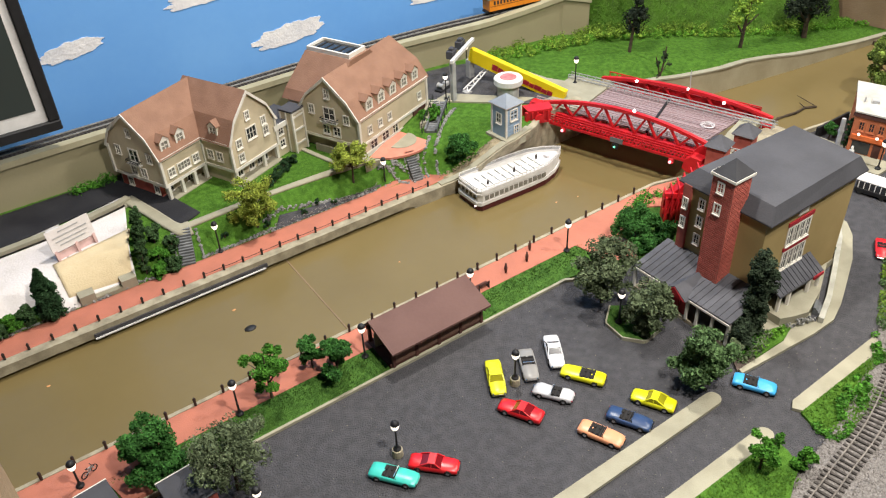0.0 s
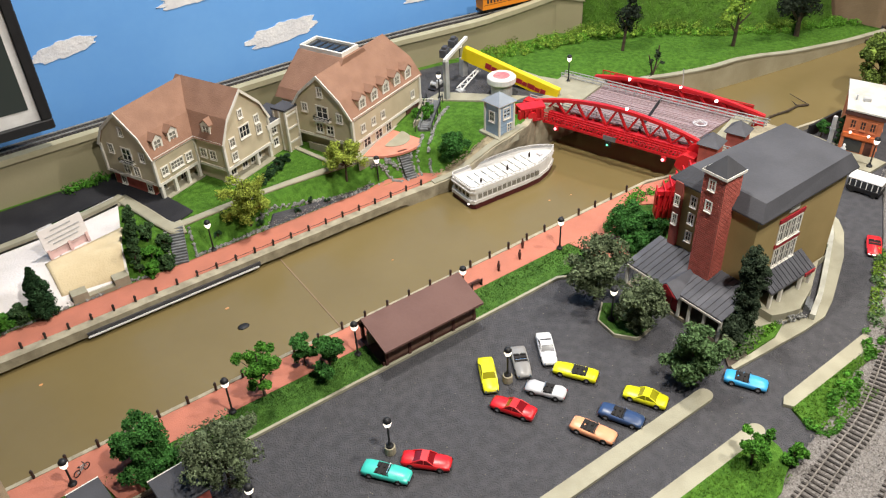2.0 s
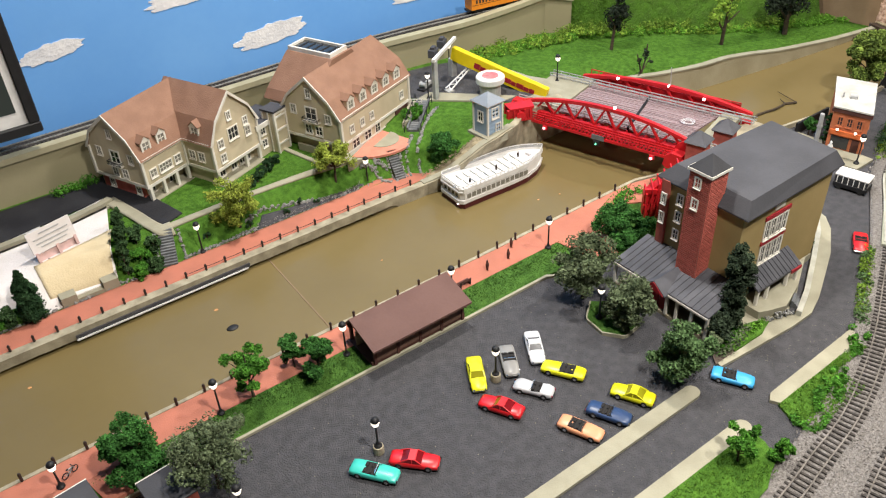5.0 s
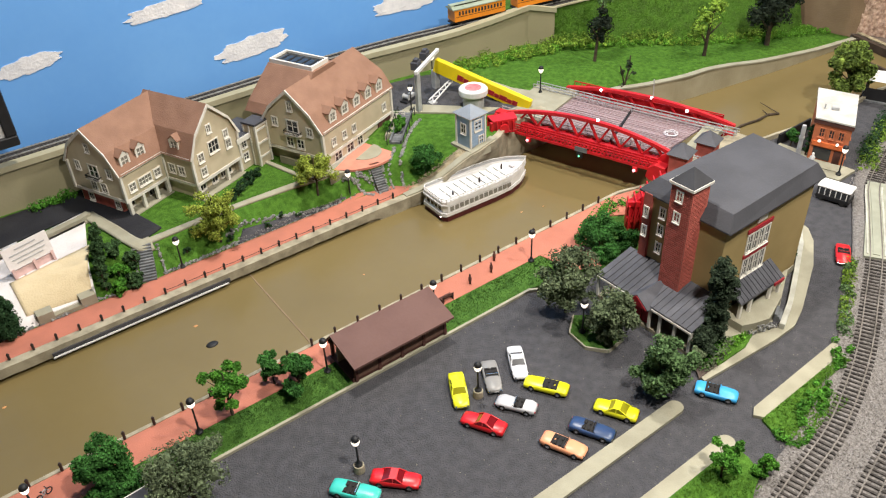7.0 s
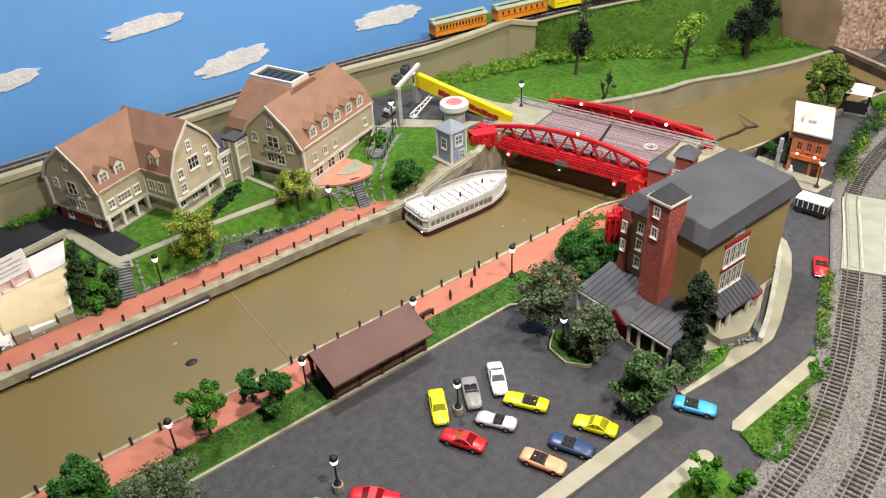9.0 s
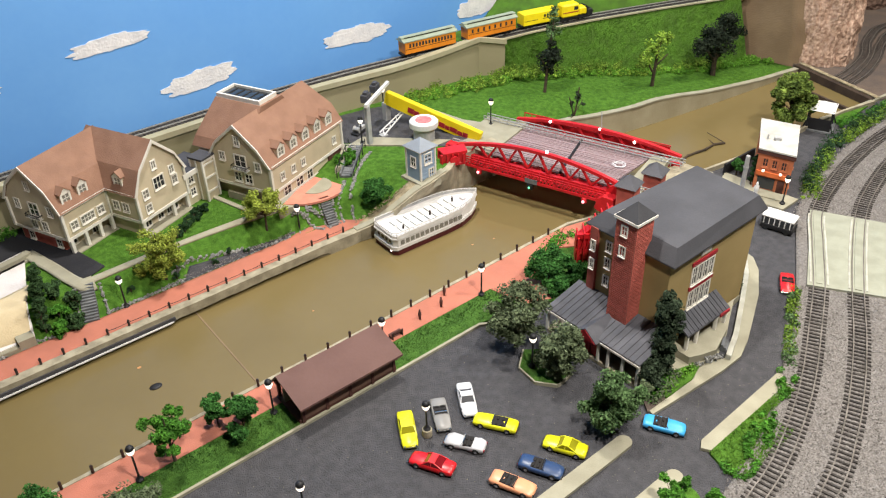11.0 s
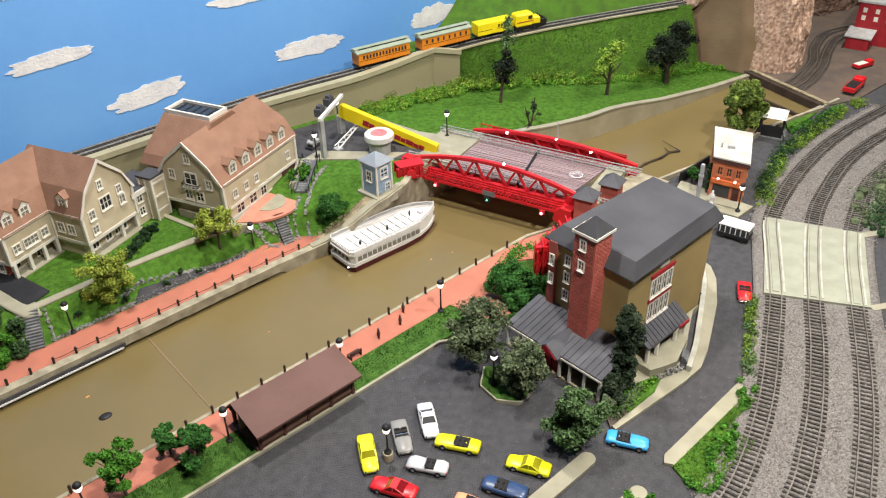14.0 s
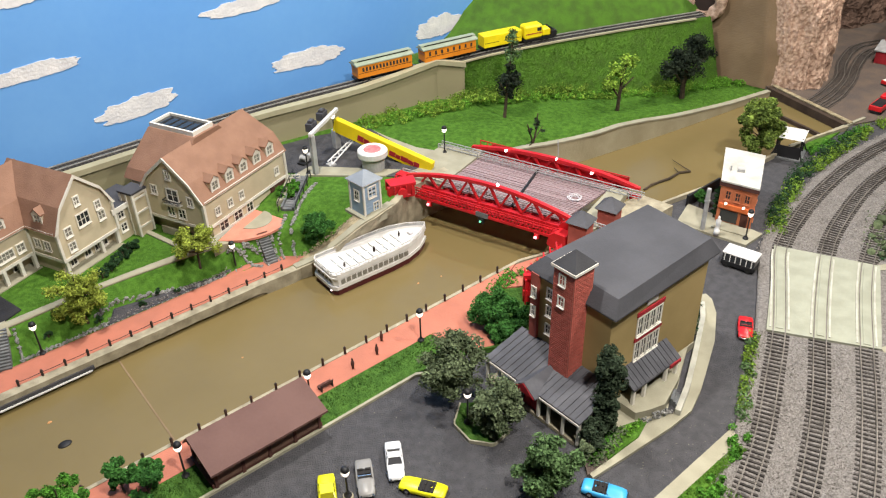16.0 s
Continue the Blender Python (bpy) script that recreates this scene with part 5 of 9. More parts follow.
    v = [bm.verts.new(p) for p in ((0.610, y0, 0.060), (0.706, y0, 0.060), (0.706, y0 - 0.026, 0.043), (0.610, y0 - 0.026, 0.043), (0.610, y0, 0.057), (0.706, y0, 0.057), (0.706, y0 - 0.026, 0.040), (0.610, y0 - 0.026, 0.040))]
    for q in ((0, 1, 2, 3), (7, 6, 5, 4), (0, 3, 7, 4), (1, 5, 6, 2), (3, 2, 6, 7), (0, 4, 5, 1)):
        bm.faces.new([v[i] for i in q])
    cn = part("canopy_roof", bm, M_PORCHROOF, g, "grey metal canopy roof")
    for k in range(1, 12):
        x = 0.610 + 0.096 * k / 12
        bm = B()
        bar(bm, (x, y0, 0.0605), (x, y0 - 0.026, 0.0435), 0.0008, 0.0012)
        part("roof_seam", bm, M_PORCHROOF, cn)
    for x in (0.614, 0.636, 0.680, 0.702):
        part("canopy_column", box(B(), x - 0.002, x + 0.002, y0 - 0.025, y0 - 0.021, 0.004, 0.0415), M_WHITE, g)
    part("canopy_gable", box(B(), cx + 0.022, cx + 0.044, y0 - 0.028, y0 - 0.0262, 0.038, 0.043), M_REDBAND, g)
    part("south_doors", box(B(), cx - 0.03, cx + 0.03, y0 - 0.0012, y0, 0.004, 0.036), M_PANE, g)
    m = pose(tx0 - 0.00, ty1, 0.052, 0, 0, -90)
    brick_panel(tw, m, ty1 - ty0, 0.155)
    brick_panel(tw, pose(tx0, ty0, 0.052), tx1 - tx0, 0.155)


hall()


def retaining_steps():
    """Terrace, painted shade strip and low walls on the hall's forecourt."""
    outer = [Vector((x, y, 0)) for x, y in resample([(0.652, -0.3255), (0.700, -0.306), (0.765, -0.273), (0.836, -0.2355), (0.866, -0.214)], 30)]
    struct("trim_forecourt", ribbon(B(), outer, -0.0035, 0.0035, 0.003, 0.0125), M_STRIP, "weathered pale low wall along the forecourt")
    # flat dark strip that paints the shadow between wall and terrace
    gap = [Vector((x, y, 0)) for x, y in resample([(0.648, -0.317), (0.697, -0.299), (0.762, -0.265), (0.80, -0.246)], 24)]
    struct("trim_ramp", ribbon(B(), gap, -0.004, 0.004, 0.0, 0.0046), M_ASPHALT, "dark strip painted as the shade behind the low wall")
    struct("trim_forecourt_step", prism(B(), [(0.605, -0.262), (0.777, -0.262), (0.757, -0.264), (0.695, -0.2945), (0.645, -0.3105), (0.622, -0.3035), (0.605, -0.296)], 0.0, 0.0165), M_CONC, "raised concrete terrace before the hall")
    for k in range(4):
        struct("trim_stair", box(B(), -0.010, 0.010, 0.0036 * k, 0.0036 * k + 0.0036, 0.0, 0.0155 - 0.0032 * k, pose(0.668, -0.3045, 0, 0, 0, 203)), M_STEP, "dark weathered step down from the terrace")


retaining_steps()


def pavilion():
    g = thing("picnic_pavilion", Matrix.Identity(4), "open wooden pavilion with a plain brown roof", "pavilion")
    x0, x1, yr, yf, yb = 0.152, 0.309, 0.000, -0.056, 0.020
    zr, ze = 0.056, 0.0380
    bm = B()
    for ye, zz in ((yf, ze), (yb, 0.033)):
        v = [bm.verts.new(p) for p in ((x0, yr, zr), (x1, yr, zr), (x1, ye, zz), (x0, ye, zz), (x0, yr, zr - 0.003), (x1, yr, zr - 0.003), (x1, ye, zz - 0.003), (x0, ye, zz - 0.003))]
        for q in ((0, 1, 2, 3), (7, 6, 5, 4), (0, 3, 7, 4), (1, 5, 6, 2), (3, 2, 6, 7)):
            bm.faces.new([v[i] for i in q])
    part("roof", bm, M_PAVROOF, g)
    for x in np.linspace(x0 + 0.008, x1 - 0.008, 5):
        for y in (yf + 0.0125, yb - 0.006):
            part("post", box(B(), x - 0.002, x + 0.002, y - 0.002, y + 0.002, 0.004, ze - 0.002), M_DARKWOOD, g)
    for y in (yf + 0.0125, yb - 0.006):
        part("beam", box(B(), x0 + 0.004, x1 - 0.004, y - 0.002, y + 0.002, ze - 0.007, ze - 0.003), M_DARKWOOD, g)
    for x in np.linspace(x0 + 0.01, x1 - 0.01, 9):
        for ye, zz in ((yf, ze), (yb, 0.033)):
            bm = B()
            bar(bm, (x, yr, zr - 0.0045), (x, ye, zz - 0.0045), 0.002, 0.002)
            part("rafter", bm, M_DARKWOOD, g)
    px = [float(v) for v in np.linspace(x0 + 0.008, x1 - 0.008, 5)]
    for xa, xb in zip(px, px[1:]):
        part("side_panel", box(B(), xa + 0.002, xb - 0.002, yf + 0.0120, yf + 0.0132, 0.0085, 0.0250), M_PANELWOOD, g, "brown boarded panel")
    part("floor_slab", box(B(), x0 + 0.003, x1 - 0.003, yf + 0.0135, yb - 0.004, 0.0, 0.0085), M_DARKWOOD, g)
    part("rear_wall", box(B(), x0 + 0.006, x1 - 0.006, -0.002, 0.0, 0.0085, 0.032), M_CONC_GREY, g)
    for x in (x0 + 0.005, x1 - 0.005):
        bm = B()
        bar(bm, (x, yf + 0.0125, ze - 0.006), (x, yr, ze + 0.004), 0.002, 0.002)
        part("brace", bm, M_DARKWOOD, g)


pavilion()


def shop():
    g = thing("corner_shop", pose(1.106, -0.144, 0, 0, 0, 0), "two-storey orange-brick shop with a white flat roof", "shop")
    z = 0.083
    foot = [(0, 0), (0.104, 0.054), (0.084, 0.116), (-0.016, 0.058)]
    part("wall", prism(B(), foot, 0, z), M_ORANGEBRICK, g)
    c = Vector((0.043, 0.057))
    big = [tuple(c + (Vector(p) - c) * 1.07) for p in foot]
    part("flat_roof", prism(B(), big, z, lambda x, y: z + 0.003 + 0.03 * x), M_OLDROOF, g, "worn white flat roof")
    part("roof_hatch", box(B(), -0.006, 0.006, -0.006, 0.006, 0, 0.009, pose(0.030, 0.052, z, 0, 0, 28)), M_STEEL, g)
    part("vent_pipe", rod(B(), (0.02, 0.066, z), (0.02, 0.066, z + 0.013), 0.0014), M_STEEL, g)
    wf = pose(-0.016, 0.058, 0, 0, 0, -74.6)
    W = 0.0602
    part("cornice", box(B(), -0.003, W + 0.003, -0.0025, 0.0, z - 0.008, z - 0.001, wf), M_DARKWOOD, g)
    for x in (0.014, 0.030, 0.046):
        window(g, wf @ pose(x, 0, 0.052), 0.007, 0.014, frame_mat=M_ORANGEBRICK)
    part("shop_sign_band", box(B(), 0.002, W - 0.002, -0.004, 0, 0.034, 0.042, wf), shade("orange_band", (0.72, 0.17, 0.05), 0.6), g)
    part("shop_window", box(B(), 0.006, 0.036, -0.001, 0.001, 0.008, 0.030, wf), M_PANE, g)
    part("shop_door", box(B(), 0.041, 0.053, -0.0015, 0.001, 0.002, 0.030, wf), M_DARKWOOD, g)
    sf = pose(0, 0, 0, 0, 0, 27.4)
    for x in (0.025, 0.055, 0.085):
        window(g, sf @ pose(x, 0, 0.050), 0.009, 0.016, frame_mat=M_ORANGEBRICK)
        window(g, sf @ pose(x, 0, 0.012), 0.009, 0.016, frame_mat=M_ORANGEBRICK)
    for x in (0.014, 0.044):
        bm = B()
        bmesh.ops.create_icosphere(bm, subdivisions=2, radius=0.0026, matrix=wf @ Matrix.Translation((x, -0.006, 0.045)))
        part("shop_lamp", bm, M_GLOBE, g)
    part("porch_deck", box(B(), 0.002, W, -0.026, 0, 0, 0.006, wf), M_CONC, g)


shop()


def booth():
    g = thing("gazebo", pose(1.420, -0.034, 0, 0, 0, 20) @ Matrix.Diagonal((0.86, 0.86, 0.92, 1)), "small dark timber gazebo with a white roof", "gazebo")
    part("floor_deck", box(B(), -0.034, 0.034, -0.034, 0.034, 0, 0.004), M_STEP, g)
    for sx in (-1, 1):
        for sy in (-1, 1):
            bm = B()
            bar(bm, (sx * 0.026, sy * 0.026, 0.024), (sx * 0.034, sy * 0.034, 0.004), 0.0022, 0.0022)
            part("raking_brace", bm, M_BLACK, g)
    for sx in (-1, 1):
        for sy in (-1, 1):
            part("post", box(B(), sx * 0.026 - 0.002, sx * 0.026 + 0.002, sy * 0.026 - 0.002, sy * 0.026 + 0.002, 0.004, 0.052), M_BLACK, g)
    part("rear_panel", box(B(), -0.027, 0.027, 0.025, 0.027, 0.004, 0.03), M_BLACK, g)
    part("side_panel", box(B(), -0.027, -0.025, -0.027, 0.027, 0.004, 0.03), M_BLACK, g)
    part("roof", roof_pyramid(B(), -0.034, 0.034, -0.030, 0.030, 0.050, 0.064), M_DECK, g)


booth()


def utility_pole():
    g = thing("advertising_pole", pose(1.050, -0.088, 0), "plain grey metal pole beside the shop", "pole")
    part("shaft", lathe(B(), [(0.0050, 0), (0.0040, 0.004), (0.0038, 0.080), (0.0033, 0.083)], 16), M_STEEL, g)
    part("collar", lathe(B(), [(0.0048, 0.058), (0.0048, 0.062)], 16), M_STEEL, g)


utility_pole()
bm = lathe(B(), [(0.005, 0.0), (0.005, 0.010), (0.0028, 0.011), (0.0036, 0.020), (0.0045, 0.028), (0.0018, 0.031), (0.0024, 0.034), (0.0006, 0.037)], 12, pose(1.052, -0.114, 0.004))
ob = part("garden_statue", bm, M_DECK, None, "small plain white statue on the shop's paving", True)
tagged(ob, category="statue")
struct("pavement_shop", prism(B(), [(1.035, -0.045), (1.105, -0.02), (1.112, -0.165), (1.06, -0.165)], -0.001, 0.004), M_CONC, "pale concrete pavement before the shop")
# black board put in for the dark, shaded ground by the quay
struct("trim_green_screen", box(B(), 1.10, 1.20, -0.022, -0.018, 0, 0.022, pose(0, 0, 0)), M_BLACK, "black board standing for shaded ground along the quay")

# ---- cars, bus and trucks ----
def paint(name, col):
    return shade(name, col, 0.34, tuple(c * 0.86 for c in col), 60, 400, 0.0, spec=0.5)


PAINTS = {k: paint(k + "_car_paint", c) for k, c in {"yellow": (0.72, 0.70, 0.012), "red": (0.60, 0.012, 0.018), "silver": (0.52, 0.52, 0.54), "white": (0.68, 0.68, 0.70), "grey": (0.25, 0.24, 0.23), "teal": (0.05, 0.50, 0.42), "peach": (0.78, 0.34, 0.18), "blue": (0.028, 0.060, 0.150), "sky": (0.05, 0.36, 0.72)}.items()}
TINTS = {k: glassy(k + "_tinted_glass", c) for k, c in {"yellow": (0.26, 0.24, 0.012), "red": (0.16, 0.008, 0.012), "white": (0.05, 0.05, 0.055)}.items()}
M_TYRE = shade("rubber_tyre", (0.02, 0.02, 0.02), 0.85)
M_CHROME = shade("chrome", (0.75, 0.75, 0.75), 0.15, (0.6, 0.6, 0.6), 50, 300, 0.0, metal=1.0)
M_SEATS = shade("black_interior", (0.02, 0.018, 0.018), 0.8)


def loft(sections):
    """A closed skin through rings of points, with a cap at both ends."""
    bm = B()
    rings = [[bm.verts.new(p) for p in s] for s in sections]
    n = len(rings[0])
    for a, b in zip(rings, rings[1:]):
        for i in range(n):
            bm.faces.new((a[i], a[(i + 1) % n], b[(i + 1) % n], b[i]))
    bm.faces.new(rings[0][::-1]), bm.faces.new(rings[-1])
    return bm


def car(m, colour, style, label, L=0.056, W=0.0215):
    """A scale car that looks along +x: lofted body, greenhouse or open top, wheels, bumpers and lights."""
    g = thing("car", m, label, "car", "cars on the layout")
    h = L / 2
    # stations along the length: x, half width, belt height
    low = style == "sports"
    st = [(-1.0, 0.78, 0.0072), (-0.96, 0.90, 0.0088), (-0.80, 0.97, 0.0096), (-0.45, 1.0, 0.0098), (0.0, 1.0, 0.0094), (0.40, 1.0, 0.0092), (0.75, 0.96, 0.0086), (0.94, 0.88, 0.0076), (1.0, 0.74, 0.0064)]
    if low:
        st = [(-1.0, 0.66, 0.0066), (-0.94, 0.86, 0.0086), (-0.70, 0.98, 0.0104), (-0.40, 0.96, 0.0094), (0.0, 0.90, 0.0084), (0.35, 0.95, 0.0092), (0.65, 1.0, 0.0098), (0.90, 0.84, 0.0076), (1.0, 0.58, 0.0056)]
    rings = []
    for x, w, z in st:
        y, X = w * W / 2, x * h
        rings.append([(X, -y * 0.94, 0.0030), (X, -y, 0.0052), (X, -y * 0.97, z - 0.0012), (X, -y * 0.86, z), (X, 0, z + 0.0004), (X, y * 0.86, z), (X, y * 0.97, z - 0.0012), (X, y, 0.0052), (X, y * 0.94, 0.0030)])
    part("body", loft(rings), PAINTS[colour], g, smooth=True)
    zb = 0.0095
    wt, wb = W * 0.36, W * 0.44
    if style in ("sedan", "coupe"):
        a0, a1, b0, b1 = {"sedan": (-0.56, -0.30, 0.14, 0.40), "coupe": (-0.62, -0.20, 0.08, 0.36)}[style]
        bm = loft([[(a0 * h, -wb, zb - 0.001), (a1 * h, -wt, 0.0146), (a1 * h, wt, 0.0146), (a0 * h, wb, zb - 0.001)], [(b1 * h, -wb, zb - 0.001), (b0 * h, -wt, 0.0146), (b0 * h, wt, 0.0146), (b1 * h, wb, zb - 0.001)]])
        part("glasshouse", bm, TINTS[colour], g, "tinted windows")
        bm = box(B(), a1 * h - 0.0005, b0 * h + 0.0005, -wt - 0.0003, wt + 0.0003, 0.0142, 0.0151, None, 0.0003)
        part("roof", bm, PAINTS[colour], g)
        for s in (-1, 1):
            for xa, xb in ((a0, a1), (b1, b0)):
                bm = B()
                bar(bm, (xa * h, s * wb, zb - 0.0005), (xb * h, s * wt, 0.0146), 0.0011, 0.0013)
                part("roof_pillar", bm, PAINTS[colour], g)
            bm = B()
            bar(bm, ((a1 + b0) / 2 * h, s * (wb + 0.0001), zb - 0.0005), ((a1 + b0) / 2 * h, s * wt, 0.0146), 0.0009, 0.0012)
            part("roof_pillar", bm, PAINTS[colour], g)
    else:
        x0, x1 = (-0.42, 0.12) if not low else (-0.38, 0.06)
        part("open_cabin", box(B(), x0 * h, x1 * h, -wb * 0.88, wb * 0.88, 0.007, zb + 0.0006), M_SEATS, g, "open black interior")
        for xs in ((x0 + 0.10) * h, (x0 + 0.33) * h):
            for s in (-1, 1):
                part("seat", box(B(), xs - 0.0012, xs + 0.0012, s * 0.0042 - 0.0032, s * 0.0042 + 0.0032, zb, zb + 0.0022, None, 0.0004), M_SEATS, g)
        bm = B()
        for s in (-1, 1):
            bar(bm, (x1 * h + 0.002, s * wb * 0.9, zb), (x1 * h - 0.0005, s * wb * 0.8, zb + 0.0038), 0.0006, 0.0006)
        bar(bm, (x1 * h - 0.0005, -wb * 0.8, zb + 0.0038), (x1 * h - 0.0005, wb * 0.8, zb + 0.0038), 0.0007, 0.0007)
        part("windscreen_frame", bm, M_CHROME, g)
        if style == "folded":
            part("folded_hood", box(B(), (x0 - 0.10) * h, x0 * h, -wb * 0.85, wb * 0.85, zb - 0.001, zb + 0.0018, None, 0.0005), M_SEATS, g)
    for x in (-0.60, 0.60):
        for s in (-1, 1):
            y = s * W * 0.44
            bm = lathe(B(), [(0.0036, -0.0014), (0.0041, -0.001), (0.0041, 0.001), (0.0036, 0.0014)], 14, pose(x * h, y, 0.0041, 90))
            wh = part("wheel", bm, M_TYRE, g)
            part("hub_cap", lathe(B(), [(0.0021, -0.0017), (0.0021, 0.0017)], 10, pose(x * h, y, 0.0041, 90)), M_CHROME, wh)
    for x in (-1, 1):
        part("bumper", box(B(), x * h - 0.0008, x * h + 0.0008, -W * 0.42, W * 0.42, 0.0040, 0.0054, None, 0.0003), M_CHROME, g)
        for s in (-1, 1):
            bm = lathe(B(), [(0.0011, -0.0006), (0.0011, 0.0006)], 8, pose(x * (h - 0.0003), s * W * 0.33, 0.0063, 0, 90))
            part("headlight" if x > 0 else "tail_light", bm, M_CHROME if x > 0 else M_REDBAND, g)
    return g


for x, y, a, c, s, t, length in (
    (0.249, -0.140, 240, "yellow", "sedan", "bright yellow saloon car parked beside a lamp", 0.0590),
    (0.296, -0.148, 240, "grey", "open", "grey open roadster parked on the asphalt", 0.0540),
    (0.338, -0.150, 238, "white", "coupe", "white saloon car with dark window bands", 0.0580),
    (0.338, -0.204, 121, "yellow", "folded", "bright yellow convertible with a black interior", 0.0560),
    (0.288, -0.204, 122, "silver", "sports", "curvy silver sports convertible", 0.0505),
    (0.238, -0.202, 117, "red", "coupe", "shiny red coupe with dark red windows", 0.0555),
    (0.288, -0.286, 293, "peach", "folded", "peach convertible with a black folded hood", 0.0540),
    (0.330, -0.290, 296, "blue", "open", "dark blue convertible with an open black interior", 0.0530),
    (0.374, -0.287, 117, "yellow", "coupe", "bright yellow coupe beside the pavement", 0.0530),
    (0.110, -0.203, 313, "red", "coupe", "shiny red coupe beside a lamp", 0.0570),
    (0.066, -0.188, 306, "teal", "open", "turquoise convertible with a black interior", 0.0570),
    (0.490, -0.344, 299, "sky", "folded", "sky-blue convertible with a dark folded hood on the road", 0.0510),
    (0.866, -0.287, 212, "red", "open", "red convertible on the road beside the tracks", 0.0480),
):
    car(pose(x, y, 0.0002, 0, 0, a), c, s, t, length, 0.0212 if s != "sports" else 0.0205)


def bus():
    g = thing("bus", pose(1.004, -0.190, 0, 0, 0, -78) @ Matrix.Diagonal((0.86, 1.2, 1.08, 1)), "white-roofed black and cream minibus on the road", "bus")
    part("chassis", box(B(), -0.031, 0.031, -0.012, 0.012, 0.003, 0.011, None, 0.001), M_BLACK, g)
    part("body", box(B(), -0.030, 0.030, -0.0118, 0.0118, 0.011, 0.022, None, 0.001), M_PANE, g, "dark window band")
    part("roof", box(B(), -0.031, 0.031, -0.0122, 0.0122, 0.022, 0.0255, None, 0.0012), M_BOAT, g, "white roof")
    for k in range(6):
        for s in (-1, 1):
            x = -0.025 + 0.010 * k
            part("window_post", box(B(), x - 0.0008, x + 0.0008, s * 0.012 - 0.0004, s * 0.012 + 0.0004, 0.011, 0.022), M_BOAT, g)
    for x in (-0.02, 0.02):
        for s in (-1, 1):
            part("wheel", lathe(B(), [(0.0045, -0.0015), (0.0045, 0.0015)], 14, pose(x, s * 0.0108, 0.0045, 90)), M_TYRE, g)


bus()


def truck(x, y, a, label, size=1.0, load=None):
    g = thing("truck", pose(x, y, 0, 0, 0, a) @ Matrix.Scale(size, 4), label, "truck", "red trucks")
    part("chassis", box(B(), -0.040, 0.040, -0.011, 0.011, 0.005, 0.009), M_BLACK, g)
    part("cargo_bed", box(B(), -0.040, 0.014, -0.0135, 0.0135, 0.009, 0.020, None, 0.0008), PAINTS["red"], g)
    part("cab", box(B(), 0.017, 0.040, -0.0125, 0.0125, 0.007, 0.026, None, 0.002), PAINTS["red"], g)
    part("load", box(B(), -0.037, 0.011, -0.011, 0.011, 0.0195, 0.0215, None, 0.0006), load or M_BLACK, g)
    part("windscreen", box(B(), 0.0396, 0.0405, -0.010, 0.010, 0.017, 0.024), M_PANE, g)
    for wx in (-0.028, -0.017, 0.028):
        for s in (-1, 1):
            part("wheel", lathe(B(), [(0.005, -0.002), (0.005, 0.002)], 14, pose(wx, s * 0.011, 0.005, 90)), M_TYRE, g)


truck(1.768, -0.055, 5, "red dump truck on the dirt ground")
truck(1.928, -0.007, -15, "small red truck with a white bed on the dirt", 0.72, M_WHITE)

# ---- lamps, bollards, trees and shrubs ----
def street_lamp(m, label, plinth=False, h=0.051):
    g = thing("street_lamp", m, label, "street lamp", "street lamps")
    z0 = 0.0
    if plinth:
        part("plinth", lathe(B(), [(0.0066, 0), (0.0062, 0.010), (0.0055, 0.0105)], 14), M_CONC_GREY, g, "round concrete plinth")
        z0 = 0.010
    part("base", lathe(B(), [(0.0048, z0), (0.0048, z0 + 0.002), (0.0028, z0 + 0.004), (0.0017, z0 + 0.007)], 12), M_BLACK, g)
    part("pole", rod(B(), (0, 0, z0 + 0.004), (0, 0, h - 0.008), 0.0014, 0.0011, 8), M_BLACK, g)
    bm = lathe(B(), [(0.0018, h - 0.0085), (0.0038, h - 0.006), (0.0048, h - 0.0025), (0.0048, h)], 14)
    part("globe", bm, M_GLOBE, g, "lit white globe", smooth=True)
    bm = lathe(B(), [(0.0050, h), (0.0048, h + 0.0022), (0.0034, h + 0.0045), (0.0012, h + 0.0054)], 14)
    part("hood", bm, M_BLACK, g, "black dome hood", smooth=True)
    return g


for x, y, z, p, t in ((0.265, -0.159, 0, True, "black lamp with white globe on a concrete plinth"), (0.087, -0.163, 0, True, "black lamp with white globe on a concrete plinth"),
                      (0.500, 0.000, 0.008, False, "black street lamp on the brick promenade"), (0.139, -0.006, 0.006, False, "black street lamp on the quay lawn"),
                      (-0.034, 0.001, 0.008, False, "black street lamp on the brick promenade"), (0.315, -0.003, 0.008, False, "black street lamp behind the pavilion"),
                      (-0.221, 0.012, 0.008, False, "black street lamp at the end of the promenade"), (0.841, 0.347, 0.0605, False, "black street lamp on the bridge road"),
                      (0.083, 0.334, 0.0085, False, "black street lamp at the lawn's edge"), (0.388, 0.335, 0.0085, False, "black street lamp at the lawn's edge"),
                      (0.603, 0.449, 0.062, False, "black street lamp beside the crane yard"), (0.446, -0.160, 0.004, False, "black street lamp on the car park island"),
                      (1.077, -0.154, 0.004, False, "black street lamp before the shop"), (0.725, 0.545, 0.060, False, "short dark lamp by the retaining wall"), (-0.075, -0.150, 0, True, "black lamp with white globe on a concrete plinth")):
    street_lamp(pose(x, y, z), t, p, 0.036 if x < -0.2 else 0.051)

BOLL = None


